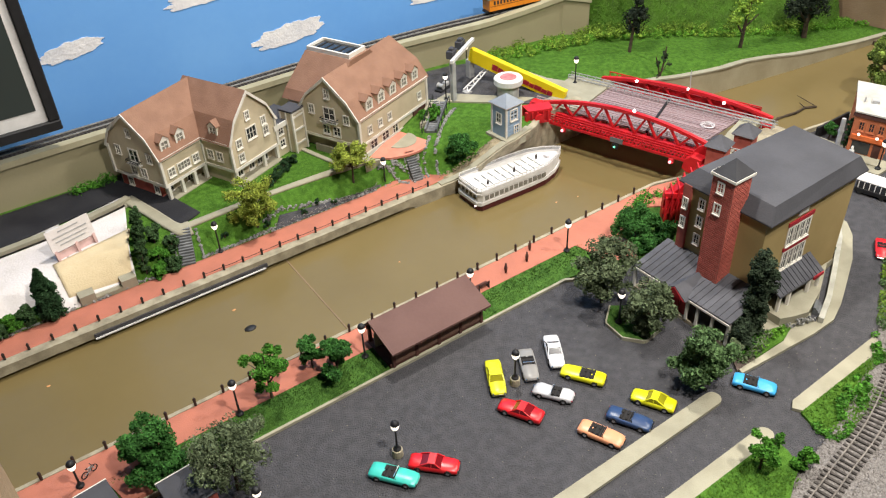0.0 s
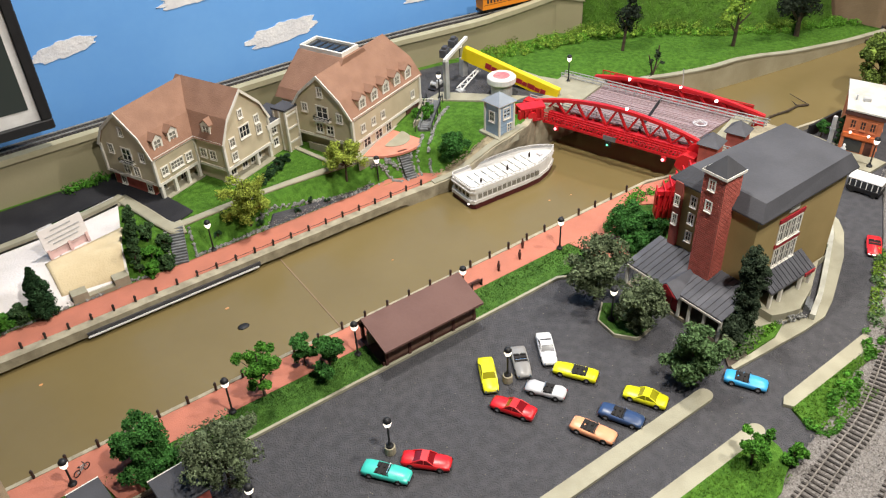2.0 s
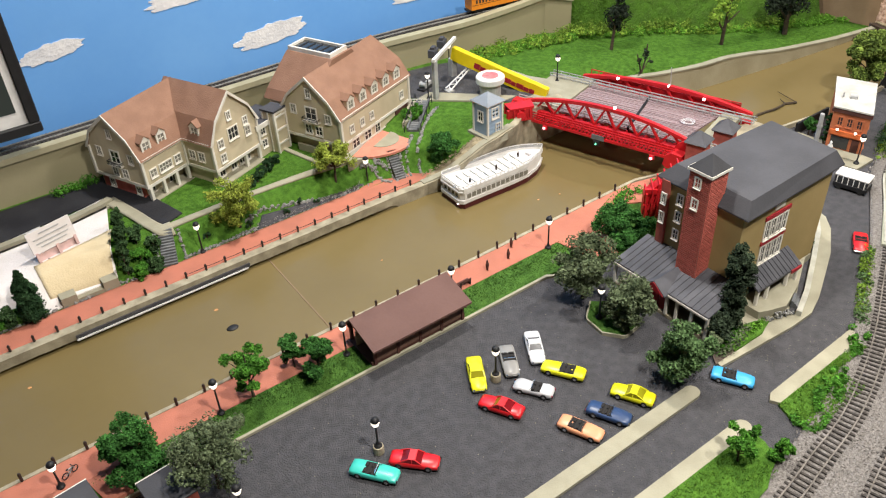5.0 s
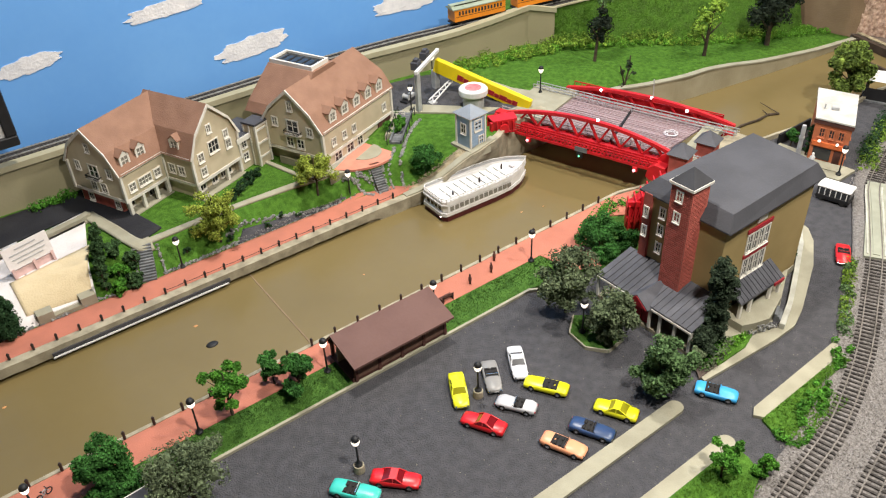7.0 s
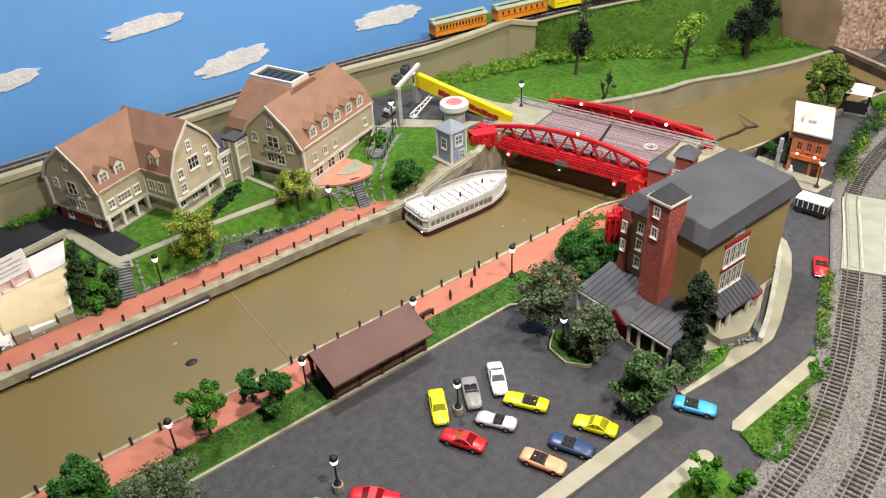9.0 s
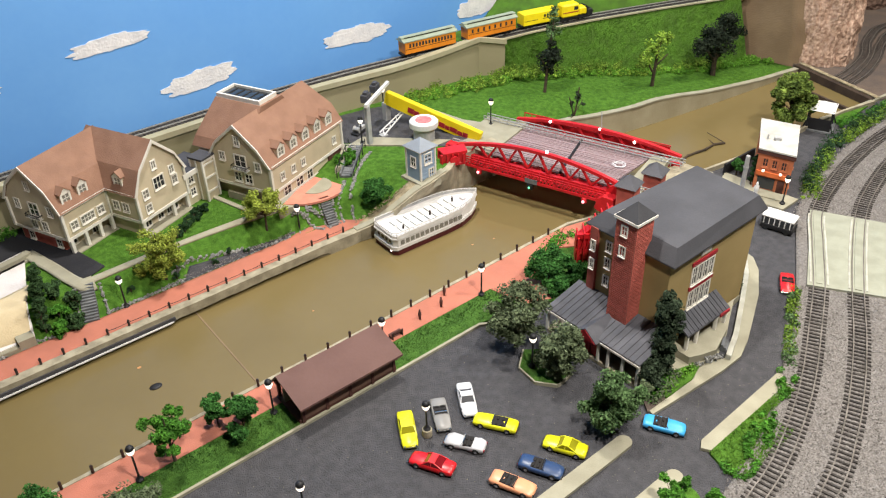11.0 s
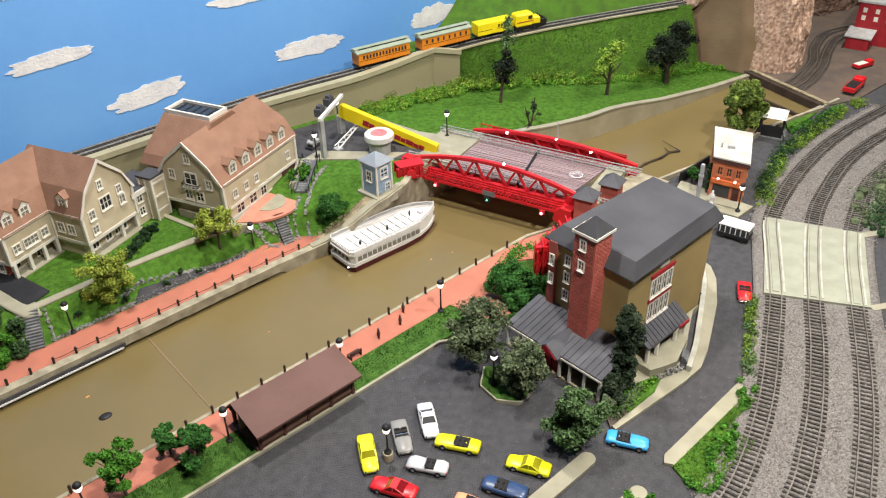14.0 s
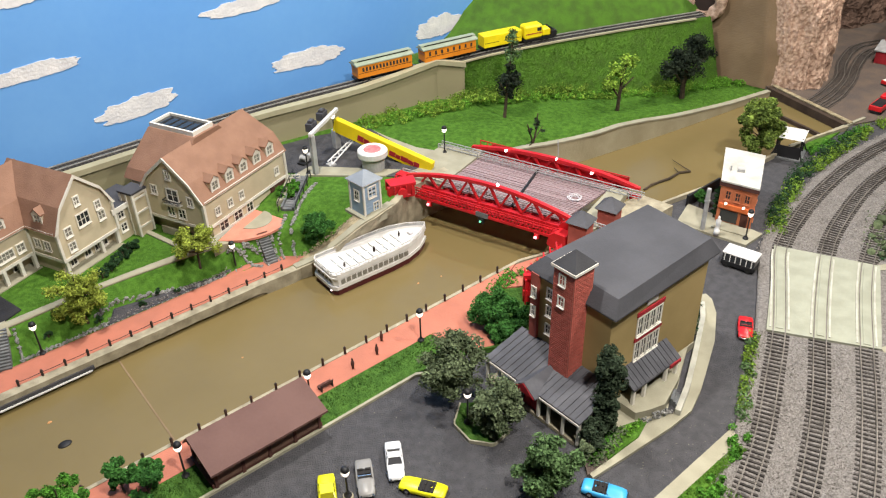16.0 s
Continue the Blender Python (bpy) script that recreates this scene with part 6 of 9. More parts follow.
def bollard(x, y, z):
    global BOLL
    g = thing("bollard", pose(x, y, z), "dark metal bollard on the quay edge", "bollard", "quay bollards")
    part("post", lathe(B(), [(0.0018, 0), (0.0017, 0.0118), (0.0011, 0.0130)], 8), M_BOLLARD, g)
    part("knob", lathe(B(), [(0.0021, 0.0095), (0.0021, 0.0110)], 8), M_BOLLARD, g)
    return g


b0 = bollard(-0.40, 0.0482, PROM)
for k in range(1, 31):
    copy_thing(b0, pose(-0.40 + 0.0365 * k, 0.0482, PROM))
for k in range(28):
    copy_thing(b0, pose(-0.40 + 0.0312 * k, 0.2845, PROM))
# rail between the far bollards
bm = B()
for z in (0.0075,):
    for k in range(14, 27):
        a, b = -0.40 + 0.0312 * k, -0.40 + 0.0312 * (k + 1)
        pts = [Vector((a + (b - a) * q / 5, 0.2845, PROM + z + 0.001 - 0.0008 * math.sin(math.pi * q / 5))) for q in range(6)]
        for p, q in zip(pts, pts[1:]):
            bar(bm, p, q, 0.0006, 0.0006)
tagged(part("chain_rail", bm, M_BLACK, None, "thin dark chain hung between the quay bollards"), category="chain")


def leaf_mat(name, a, b):
    return shade(name, a, 0.85, b, 60, 700, 0.2, island=True, rnd=0.45, spec=0.15)


LEAF = {"deep": leaf_mat("deep_green_foliage", (0.058, 0.178, 0.036), (0.022, 0.078, 0.016)), "olive": leaf_mat("olive_foliage", (0.140, 0.176, 0.095), (0.058, 0.078, 0.038)),
        "fresh": leaf_mat("fresh_green_foliage", (0.080, 0.235, 0.026), (0.045, 0.14, 0.018)), "yellow": leaf_mat("yellow_green_foliage", (0.31, 0.37, 0.06), (0.19, 0.24, 0.035)),
        "moss": leaf_mat("moss_green_foliage", (0.120, 0.205, 0.080), (0.045, 0.085, 0.030)), "mossdark": leaf_mat("dark_moss_foliage", (0.055, 0.078, 0.045), (0.020, 0.032, 0.018)), "dark": leaf_mat("dark_foliage", (0.024, 0.034, 0.020), (0.011, 0.017, 0.011)), "yellowgreen": leaf_mat("light_green_foliage", (0.17, 0.27, 0.035), (0.09, 0.16, 0.02)), "hedge": leaf_mat("hedge_foliage", (0.060, 0.115, 0.042), (0.026, 0.056, 0.020)), "weed": leaf_mat("bright_weed_foliage", (0.150, 0.340, 0.036), (0.085, 0.215, 0.022)), "oak": leaf_mat("oak_green_foliage", (0.210, 0.290, 0.055), (0.060, 0.095, 0.022)), "lime": leaf_mat("lime_green_foliage", (0.26, 0.40, 0.055), (0.15, 0.25, 0.03)), "conifer": leaf_mat("conifer_foliage", (0.036, 0.080, 0.032), (0.016, 0.042, 0.016))}


ICO = B()
bmesh.ops.create_icosphere(ICO, subdivisions=1, radius=1.0)
ICO_V, ICO_F = [v.co.copy() for v in ICO.verts], [[v.index for v in f.verts] for f in ICO.faces]
ICO.free()


def lump(bm, c, r, rng):
    """A rough foam clump, the dense heart of a twig's foliage."""
    o = Vector((rng.uniform(0, 90), rng.uniform(0, 90), rng.uniform(0, 90)))
    vs = [bm.verts.new(c + v * r * (0.86 + 0.42 * noise.noise(v * 2.6 + o) + rng.uniform(-0.10, 0.10))) for v in ICO_V]
    for f in ICO_F:
        bm.faces.new([vs[i] for i in f])


def tuft(bm, c, r, n, rng, size):
    """A clump of small folded leaves round a centre."""
    for _ in range(n):
        d = Vector((rng.gauss(0, 1), rng.gauss(0, 1), rng.gauss(0, 1))).normalized()
        p = c + d * r * rng.uniform(0.55, 1.0) ** 0.5
        u = Vector((rng.gauss(0, 1), rng.gauss(0, 1), rng.gauss(0, 0.6))).normalized()
        v = u.cross(d + Vector((rng.uniform(-.5, .5), rng.uniform(-.5, .5), rng.uniform(-.5, .5)))).normalized()
        s = size * rng.uniform(0.6, 1.3)
        q = [p - u * s, p + v * s * 0.6 + d * s * 0.35, p + u * s, p - v * s * 0.6 + d * s * 0.3]
        vs = [bm.verts.new(k) for k in q]
        bm.faces.new(vs[:3]), bm.faces.new((vs[0], vs[2], vs[3]))


def tree(x, y, z, h, w, leaf, seed, label, shape="round", clumps=13, density=70, trunk=0.30, size=0.0024, lean=0.0):
    rng = random.Random(seed)
    g = thing("tree" if trunk > 0.12 else "shrub", pose(x, y, z), label, "tree" if trunk > 0.12 else "shrub", "layout trees" if trunk > 0.12 else "layout shrubs")
    cents = []
    for k in range(clumps):
        f = (k + 0.5) / clumps
        if shape == "cone":
            zz, rr = trunk * 0.5 + (1 - trunk * 0.5) * f ** 0.8, (1 - f) ** 0.8
        elif shape == "column":
            zz, rr = trunk + (1 - trunk) * f, 0.85 * (0.5 + 0.5 * math.sin(math.pi * (0.12 + 0.75 * f)))
        else:
            zz, rr = trunk + (0.92 - trunk) * (0.1 + 0.9 * rng.random()), 1.0
        a = k * 2.4 + rng.uniform(-0.5, 0.5)
        if shape == "round":
            t = (zz - trunk) / (1 - trunk)
            rr = math.sqrt(max(0.05, 1 - (2 * t - 0.9) ** 2)) * rng.uniform(0.25, 0.95)
            q = 0.31
        elif shape == "sparse":
            rr, q = rng.uniform(0.25, 0.85), 0.25
        else:
            rr, q = rr * rng.uniform(0.3, 0.62), 0.40 * (1.15 - f if shape == "cone" else 0.8)
        rad = w / 2 * q * rng.uniform(0.8, 1.2)
        cents.append((Vector(((w / 2 - rad * 0.8) * rr * math.cos(a) + lean * zz * h, (w / 2 - rad * 0.8) * rr * math.sin(a), max(rad * 0.7, zz * h - (rad * 0.5 if zz > 0.8 else 0)))), rad))
    bm = B()
    top = Vector((lean * h * 0.6, 0, h * (0.62 if shape == "round" else 0.85)))
    r0 = max(0.0013, h * 0.022)
    mid = Vector((lean * h * 0.2 + rng.uniform(-1, 1) * h * 0.02, rng.uniform(-1, 1) * h * 0.02, h * max(trunk, 0.2) * 0.8))
    rod(bm, (0, 0, -0.002), mid, r0 * 1.25, r0 * 0.9, 7)
    rod(bm, mid, top, r0 * 0.9, r0 * 0.35, 6)
    for c, rad in cents[::2] if shape != "sparse" else cents:
        base = mid.lerp(top, min(1.0, max(0.0, (c.z / h - trunk) * 0.7)))
        rod(bm, base, c, r0 * 0.45, r0 * 0.15, 5)
    part("trunk", bm, M_BARK, g)
    bm = B()
    for c, rad in cents:
        lump(bm, c, rad * 0.36, rng)
        for _ in range(8):
            o = Vector((rng.gauss(0, 1), rng.gauss(0, 1), rng.gauss(0, 0.7))).normalized() * rad * 0.55
            lump(bm, c + o * 0.9, rad * 0.15, rng)
            tuft(bm, c + o, rad * 0.44, int(density * 0.45), rng, size * 0.78)
    part("crown", bm, LEAF[leaf], g)
    return g


T = tree
T(-0.143, -0.018, 0.004, 0.074, 0.094, "deep", 1, "dense dark green round tree on the quay lawn", clumps=20, density=150, trunk=0.10)
T(-0.080, -0.093, 0.0, 0.100, 0.120, "olive", 2, "grey-olive bushy tree at the car park's edge", clumps=22, density=110, trunk=0.16, size=0.002)
T(0.010, 0.002, 0.006, 0.084, 0.070, "fresh", 3, "sparse fresh green sapling on the quay lawn", "sparse", clumps=18, density=90, trunk=0.25)
T(0.075, 0.016, 0.007, 0.056, 0.044, "deep", 4, "dense dark green small tree on the lawn", clumps=12, density=120, trunk=0.14)
T(0.093, -0.018, 0.005, 0.064, 0.056, "deep", 5, "dense dark green round tree on the lawn", clumps=16, density=130, trunk=0.14)
T(0.106, 0.012, 0.006, 0.040, 0.040, "deep", 25, "low dark green bush beside the promenade", clumps=9, density=110, trunk=0.1)
T(0.462, -0.112, 0.0, 0.104, 0.108, "olive", 6, "grey-olive tree on the car park island", clumps=26, density=80, trunk=0.22, size=0.0030)
T(0.462, -0.192, 0.003, 0.086, 0.092, "olive", 7, "grey-olive tree beside the island lamp", clumps=24, density=80, trunk=0.16, size=0.0030)
T(0.452, -0.197, 0.003, 0.022, 0.036, "olive", 29, "low olive shrub round the island lamp", clumps=8, density=80, trunk=0.06, size=0.0026)
T(0.440, -0.298, 0.0, 0.098, 0.092, "moss", 8, "dark green tree by the pavement's end", clumps=24, density=95, trunk=0.16, size=0.0030)
T(0.505, -0.296, 0.003, 0.034, 0.040, "olive", 28, "low olive shrub before the porch", clumps=9, density=120, trunk=0.12)
T(0.557, -0.284, 0.0, 0.138, 0.070, "mossdark", 9, "tall dark columnar evergreen beside the hall", "column", clumps=30, density=130, trunk=0.08)
T(0.602, -0.042, 0.006, 0.058, 0.086, "deep", 10, "dense dark green tree beside the promenade", clumps=20, density=130, trunk=0.14)
T(0.590, -0.078, 0.006, 0.036, 0.050, "deep", 20, "dark green bush beside the promenade", clumps=13, density=120, trunk=0.1)
T(0.388, -0.427, 0.006, 0.052, 0.056, "fresh", 11, "fresh green leafy sapling beside the railway", "sparse", clumps=14, density=60, trunk=0.16)
T(0.425, -0.452, 0.006, 0.030, 0.040, "fresh", 12, "fresh green low bush beside the railway", clumps=9, density=90, trunk=0.1)
T(0.155, 0.350, far_z(0.155, 0.350), 0.096, 0.098, "yellow", 13, "yellow-green tree on the inn's lawn", "sparse", clumps=34, density=52, trunk=0.20)
T(0.339, 0.358, far_z(0.339, 0.358), 0.080, 0.094, "yellow", 14, "yellow-green spreading tree with a bare trunk", "sparse", clumps=26, density=50, trunk=0.40)
T(0.518, 0.294, far_z(0.518, 0.294), 0.056, 0.072, "deep", 15, "dense dark green bush on the slope", clumps=16, density=130, trunk=0.1)
T(-0.167, 0.338, far_z(-0.167, 0.338), 0.084, 0.064, "conifer", 16, "dark green cone-shaped conifer", "cone", clumps=44, density=110, trunk=0.05)
for k, (x, y, hh) in enumerate(((-0.029, 0.346, 0.060), (-0.023, 0.366, 0.054), (-0.017, 0.388, 0.050), (-0.009, 0.410, 0.046))):
    T(x, y, far_z(x, y), hh, 0.030, "hedge", 170 + k, "dark green clipped conifer of a hedge row", "column", clumps=14, density=110, trunk=0.05)


def twig_tree(x, y, z, label, stems, crowns, seed):
    """A slender wire-and-foam tree: stems as bent twigs, foam clumps strung along them."""
    rng = random.Random(seed)
    g = thing("tree", pose(x, y, z), label, "tree", "layout trees")
    bm = B()
    for pts, r in stems:
        ps = [Vector(p) for p in pts]
        for k, (a, b) in enumerate(zip(ps, ps[1:])):
            rod(bm, a, b, r * (1 - 0.6 * k / len(ps)), r * (1 - 0.6 * (k + 1) / len(ps)), 7)
    part("trunk", bm, M_BARK, g)
    for leaf, density, size, balls in crowns:
        bm = B()
        for cx, cz, rx, rz, n in balls:
            for _ in range(n):
                d = Vector((rng.gauss(0, 1), rng.gauss(0, 1), rng.gauss(0, 1))).normalized() * rng.random() ** 0.5
                c = Vector((cx + d.x * rx, d.y * rx, cz + d.z * rz))
                q = min(rx, rz) * rng.uniform(0.42, 0.72)
                lump(bm, c, q * 0.50, rng)
                tuft(bm, c, q, density, rng, size)
        part("crown", bm, LEAF[leaf], g)
    return g


twig_tree(1.051, 0.402, far_z(1.051, 0.402), "tall thin dark tree with a wispy green top", [([(0, 0, -0.002), (0.004, 0, 0.04), (0.008, 0, 0.09), (0.016, 0, 0.14), (0.020, 0, 0.182)], 0.0036), ([(0.003, 0, 0.03), (0.018, 0.004, 0.065)], 0.0016), ([(0.005, 0, 0.05), (-0.012, 0.004, 0.078)], 0.0014)],
          [("dark", 46, 0.0026, ((0.010, 0.080, 0.022, 0.024, 16), (0.007, 0.055, 0.012, 0.020, 10), (0.024, 0.082, 0.013, 0.012, 6), (0.009, 0.108, 0.009, 0.016, 7))), ("moss", 34, 0.0026, ((0.016, 0.136, 0.014, 0.020, 11), (0.020, 0.168, 0.011, 0.016, 9)))], 18)
twig_tree(1.294, 0.301, far_z(1.294, 0.301), "sparse yellow-green tree with a bare forked trunk", [([(0, 0, -0.002), (0.002, 0, 0.035), (0.006, 0, 0.07), (0.014, 0, 0.112)], 0.0044), ([(0.001, 0, 0.03), (-0.020, 0.004, 0.058), (-0.038, 0.006, 0.080)], 0.0024), ([(0.003, 0, 0.045), (0.026, -0.004, 0.060), (0.038, -0.006, 0.068)], 0.0020), ([(0.004, 0, 0.055), (-0.012, -0.010, 0.095)], 0.0018), ([(0.006, 0, 0.07), (0.028, 0.006, 0.104)], 0.0018)],
          [("lime", 20, 0.0032, ((-0.034, 0.078, 0.018, 0.014, 9), (-0.012, 0.094, 0.018, 0.014, 9), (0.014, 0.108, 0.018, 0.014, 11), (0.032, 0.100, 0.014, 0.014, 8), (0.004, 0.080, 0.024, 0.012, 8)))], 19)
twig_tree(1.490, 0.272, far_z(1.49, 0.272), "broad near-black tree with ragged upswept boughs", [([(0, 0, -0.002), (-0.002, 0, 0.035), (0.004, 0, 0.08), (0.026, 0, 0.135)], 0.0066), ([(-0.002, 0, 0.034), (-0.030, 0.005, 0.065), (-0.052, 0.008, 0.084)], 0.0034), ([(0, 0, 0.038), (0.034, -0.005, 0.070), (0.072, -0.008, 0.088)], 0.0034), ([(0.001, 0, 0.05), (-0.020, -0.010, 0.105)], 0.0028)],
          [("dark", 40, 0.0030, ((-0.050, 0.084, 0.030, 0.020, 20), (-0.016, 0.100, 0.028, 0.024, 22), (0.024, 0.120, 0.026, 0.024, 20), (0.044, 0.126, 0.012, 0.014, 6), (0.004, 0.076, 0.040, 0.022, 26), (0.050, 0.082, 0.020, 0.014, 10), (0.074, 0.090, 0.020, 0.013, 11), (0.0, 0.050, 0.018, 0.016, 8)))], 21)
T(1.376, 0.010, 0.0, 0.122, 0.112, "oak", 22, "broad olive-green tree beside the gazebo", clumps=30, density=130, trunk=0.10, size=0.0036)
twig_tree(1.016, 0.284, far_z(1.016, 0.284), "small forked dark sapling on the meadow", [([(0, 0, -0.002), (-0.008, 0, 0.022), (-0.019, 0, 0.050)], 0.0020), ([(-0.001, 0, 0.004), (0.006, 0, 0.030), (0.009, 0, 0.064)], 0.0020), ([(0.002, 0, 0.012), (0.020, 0.006, 0.018), (0.034, 0.010, 0.026)], 0.0012), ([(0, 0, 0.003), (-0.018, -0.006, 0.008)], 0.0012)],
          [("mossdark", 26, 0.0020, ((-0.012, 0.036, 0.004, 0.014, 5), (0.008, 0.046, 0.005, 0.018, 9), (0.026, 0.022, 0.009, 0.003, 4), (-0.010, 0.006, 0.010, 0.003, 4)))], 23)
for k, (x, y, z, s) in enumerate(((-0.222, 0.337, 0.02, 0.030), (-0.198, 0.340, 0.02, 0.030), (-0.240, 0.330, 0.012, 0.030), (-0.005, 0.350, 0.024, 0.034), (0.008, 0.338, 0.018, 0.030), (0.000, 0.375, 0.04, 0.032), (-0.015, 0.330, 0.012, 0.026), (0.020, 0.360, 0.03, 0.028))):
    T(x, y, far_z(x, y), s, s * 1.25, "hedge" if k % 3 else "fresh", 40 + k, "low dark green shrub beside the steps", clumps=9, density=90, trunk=0.05)
for k, (x, y) in enumerate(((0.222, 0.412), (0.236, 0.424), (0.250, 0.436), (0.262, 0.448), (0.275, 0.452), (0.205, 0.404))):
    T(x, y, far_z(x, y), 0.020, 0.026, "conifer", 60 + k, "clipped dark green hedge bush by the inn", clumps=7, density=70, trunk=0.05, size=0.0018)
for k, (x, y, z) in enumerate(((0.535, 0.395, 0.052), (0.520, 0.405, 0.052), (0.548, 0.408, 0.055), (0.530, 0.42, 0.055), (0.556, 0.425, 0.058))):
    T(x, y, far_z(x, y), 0.018, 0.026, "fresh", 70 + k, "light green leafy bush beside the steps", clumps=7, density=60, trunk=0.05)
for k, (x, y) in enumerate(((0.10, 0.352), (0.17, 0.345), (0.235, 0.342), (0.262, 0.348), (0.12, 0.37), (0.29, 0.34))):
    T(x, y, far_z(x, y), 0.011, 0.016, "conifer", 80 + k, "tiny dark green shrub on the lawn", clumps=5, density=40, trunk=0.05, size=0.0016)


def hedge(name, pts, w, h, leaf, seed, label, n_per=260):
    """A low run of weeds and bushes along a line."""
    rng = random.Random(seed)
    bm = B()
    for p, d, s in sides(spline(pts, 0.0042)):
        k = noise.noise((p.x * 25, p.y * 25, seed))
        if k < -0.25:
            continue
        c = Vector((p.x, p.y, p.z)) + s * rng.uniform(-w / 2, w / 2)
        r = h * (0.5 + 0.5 * rng.random()) * (0.8 + 0.5 * k)
        lump(bm, c + Vector((0, 0, r * 0.3)), r * 0.42, rng)
        tuft(bm, c + Vector((0, 0, r * 0.55)), r, 34, rng, 0.0021)
    ob = part(name, bm, LEAF[leaf], None, label)
    return tagged(ob, category="bushes", kind="stuff")


hedge("roadside_weeds", [(0.705, -0.383, 0), (0.760, -0.357, 0), (0.810, -0.327, 0), (0.862, -0.303, 0)], 0.012, 0.010, "moss", 1, "low green weeds beside the ballast")
hedge("roadside_weeds", [(0.72, -0.376, 0), (0.79, -0.340, 0), (0.862, -0.302, 0)], 0.010, 0.010, "yellowgreen", 7, "low yellow-green weeds beside the ballast")
hedge("trackside_weeds", [(1.130, -0.178, 0), (1.190, -0.150, 0), (1.266, -0.124, 0), (1.430, -0.097, 0), (1.604, -0.092, 0), (1.72, -0.10, 0)], 0.026, 0.014, "yellowgreen", 2, "green weeds along the curved tracks")
hedge("trackside_weeds", [(1.140, -0.170, 0), (1.266, -0.118, 0), (1.430, -0.090, 0), (1.604, -0.085, 0)], 0.026, 0.017, "conifer", 12, "olive weeds along the curved tracks")
hedge("outer_weeds", [(1.19, -0.345, 0), (1.25, -0.318, 0), (1.34, -0.302, 0), (1.48, -0.30, 0)], 0.060, 0.030, "olive", 3, "olive bushes beyond the tracks")
hedge("outer_weeds", [(0.66, -0.61, 0), (0.745, -0.575, 0), (0.80, -0.550, 0)], 0.016, 0.012, "fresh", 13, "green weeds beside the outer track")
hedge("grass_edge", [(0.492, -0.425, 0.002), (0.493, -0.452, 0.002), (0.545, -0.445, 0.003), (0.59, -0.430, 0.003)], 0.008, 0.005, "fresh", 41, "tufts of grass along the lane")
hedge("grass_edge", [(0.52, -0.432, 0.006), (0.58, -0.425, 0.006), (0.64, -0.410, 0.006), (0.69, -0.392, 0.004)], 0.022, 0.006, "fresh", 4, "tufts of grass beside the ballast")
bm = prism(B(), [(0.612, -0.309), (0.600, -0.298), (0.575, -0.290), (0.540, -0.300), (0.530, -0.3165), (0.585, -0.3175)], 0.0, 0.0062)
struct("lawn_forecourt", bm, M_GRASS, "small bright grass bank beside the terrace")
hedge("forecourt_plants", [(0.500, -0.309, 0.004), (0.53, -0.309, 0.004), (0.560, -0.304, 0.004), (0.582, -0.300, 0.004)], 0.012, 0.010, "olive", 5, "olive plants in the forecourt bed")
hedge("bank_grass", [(0.535, -0.309, 0.006), (0.57, -0.303, 0.006), (0.605, -0.305, 0.006)], 0.014, 0.005, "weed", 61, "bright grass tufts on the small bank")
hedge("wall_climber", [(0.79, -0.246, 0.004), (0.83, -0.224, 0.004), (0.86, -0.204, 0.004)], 0.008, 0.014, "conifer", 6, "dark green plants beside the hall")
hedge("meadow_weeds", [(0.79, 0.555, 0.06), (0.86, 0.535, 0.06), (0.96, 0.515, 0.06), (1.07, 0.495, 0.06), (1.20, 0.455, 0.040), (1.32, 0.40, 0.026), (1.45, 0.345, 0.014), (1.58, 0.31, 0.004)], 0.055, 0.012, "lime", 8, "bright green weeds at the slope's foot")
hedge("meadow_weeds", [(0.80, 0.562, 0.062), (0.96, 0.523, 0.062), (1.12, 0.490, 0.060), (1.25, 0.445, 0.045), (1.40, 0.38, 0.03), (1.56, 0.325, 0.01)], 0.055, 0.013, "yellowgreen", 9, "yellow-green weeds at the slope's foot")
hedge("wall_weeds", [(-0.06, 0.59, 0.05), (-0.02, 0.592, 0.05), (0.01, 0.594, 0.05)], 0.015, 0.012, "fresh", 10, "green weeds by the retaining wall")
hedge("outer_weeds", [(1.17, -0.365, 0), (1.22, -0.345, 0), (1.30, -0.325, 0)], 0.050, 0.026, "conifer", 31, "dark green bushes beyond the tracks")
hedge("bank_weeds", [(1.44, -0.058, 0.002), (1.53, -0.070, 0.002), (1.64, -0.082, 0.002)], 0.016, 0.010, "fresh", 32, "green weeds along the gazebo's path")


def turf(name, place, count, tall, mat, label, seed):
    """Short static-grass blades, three to a tuft."""
    rng = random.Random(seed)
    vs, fs = [], []
    while count:
        q = place(rng)
        if q is None:
            continue
        count -= 1
        x, y, z = q
        for k in range(3):
            a, t = rng.uniform(0, 6.28), tall * rng.uniform(0.5, 1.2)
            w = tall * 0.35
            n = len(vs)
            vs += [(x - w * math.sin(a), y + w * math.cos(a), z - 0.0004), (x + w * math.sin(a), y - w * math.cos(a), z - 0.0004), (x + t * 0.7 * math.cos(a), y + t * 0.7 * math.sin(a), z + t)]
            fs.append((n, n + 1, n + 2))
    me = bpy.data.meshes.new(name)
    me.from_pydata(vs, [], fs)
    me.materials.append(mat)
    return tagged(new(name, me), label, "grass", kind="stuff")


def far_lawn(r):
    x, y = r.uniform(0.07, 0.60), r.uniform(0.31, 0.56)
    if y < 0.335 and x < 0.47 or y < far_edge(x) + 0.04 or abs(y - 0.381) < 0.008 and x < 0.39 or 0.36 < x < 0.515 and 0.330 < y < 0.44 or 0.505 < x and y > 0.375 or abs(x - 0.32) < 0.016 and y > 0.38 or x < 0.095 and y > 0.38:
        return None
    return x, y, far_z(x, y)


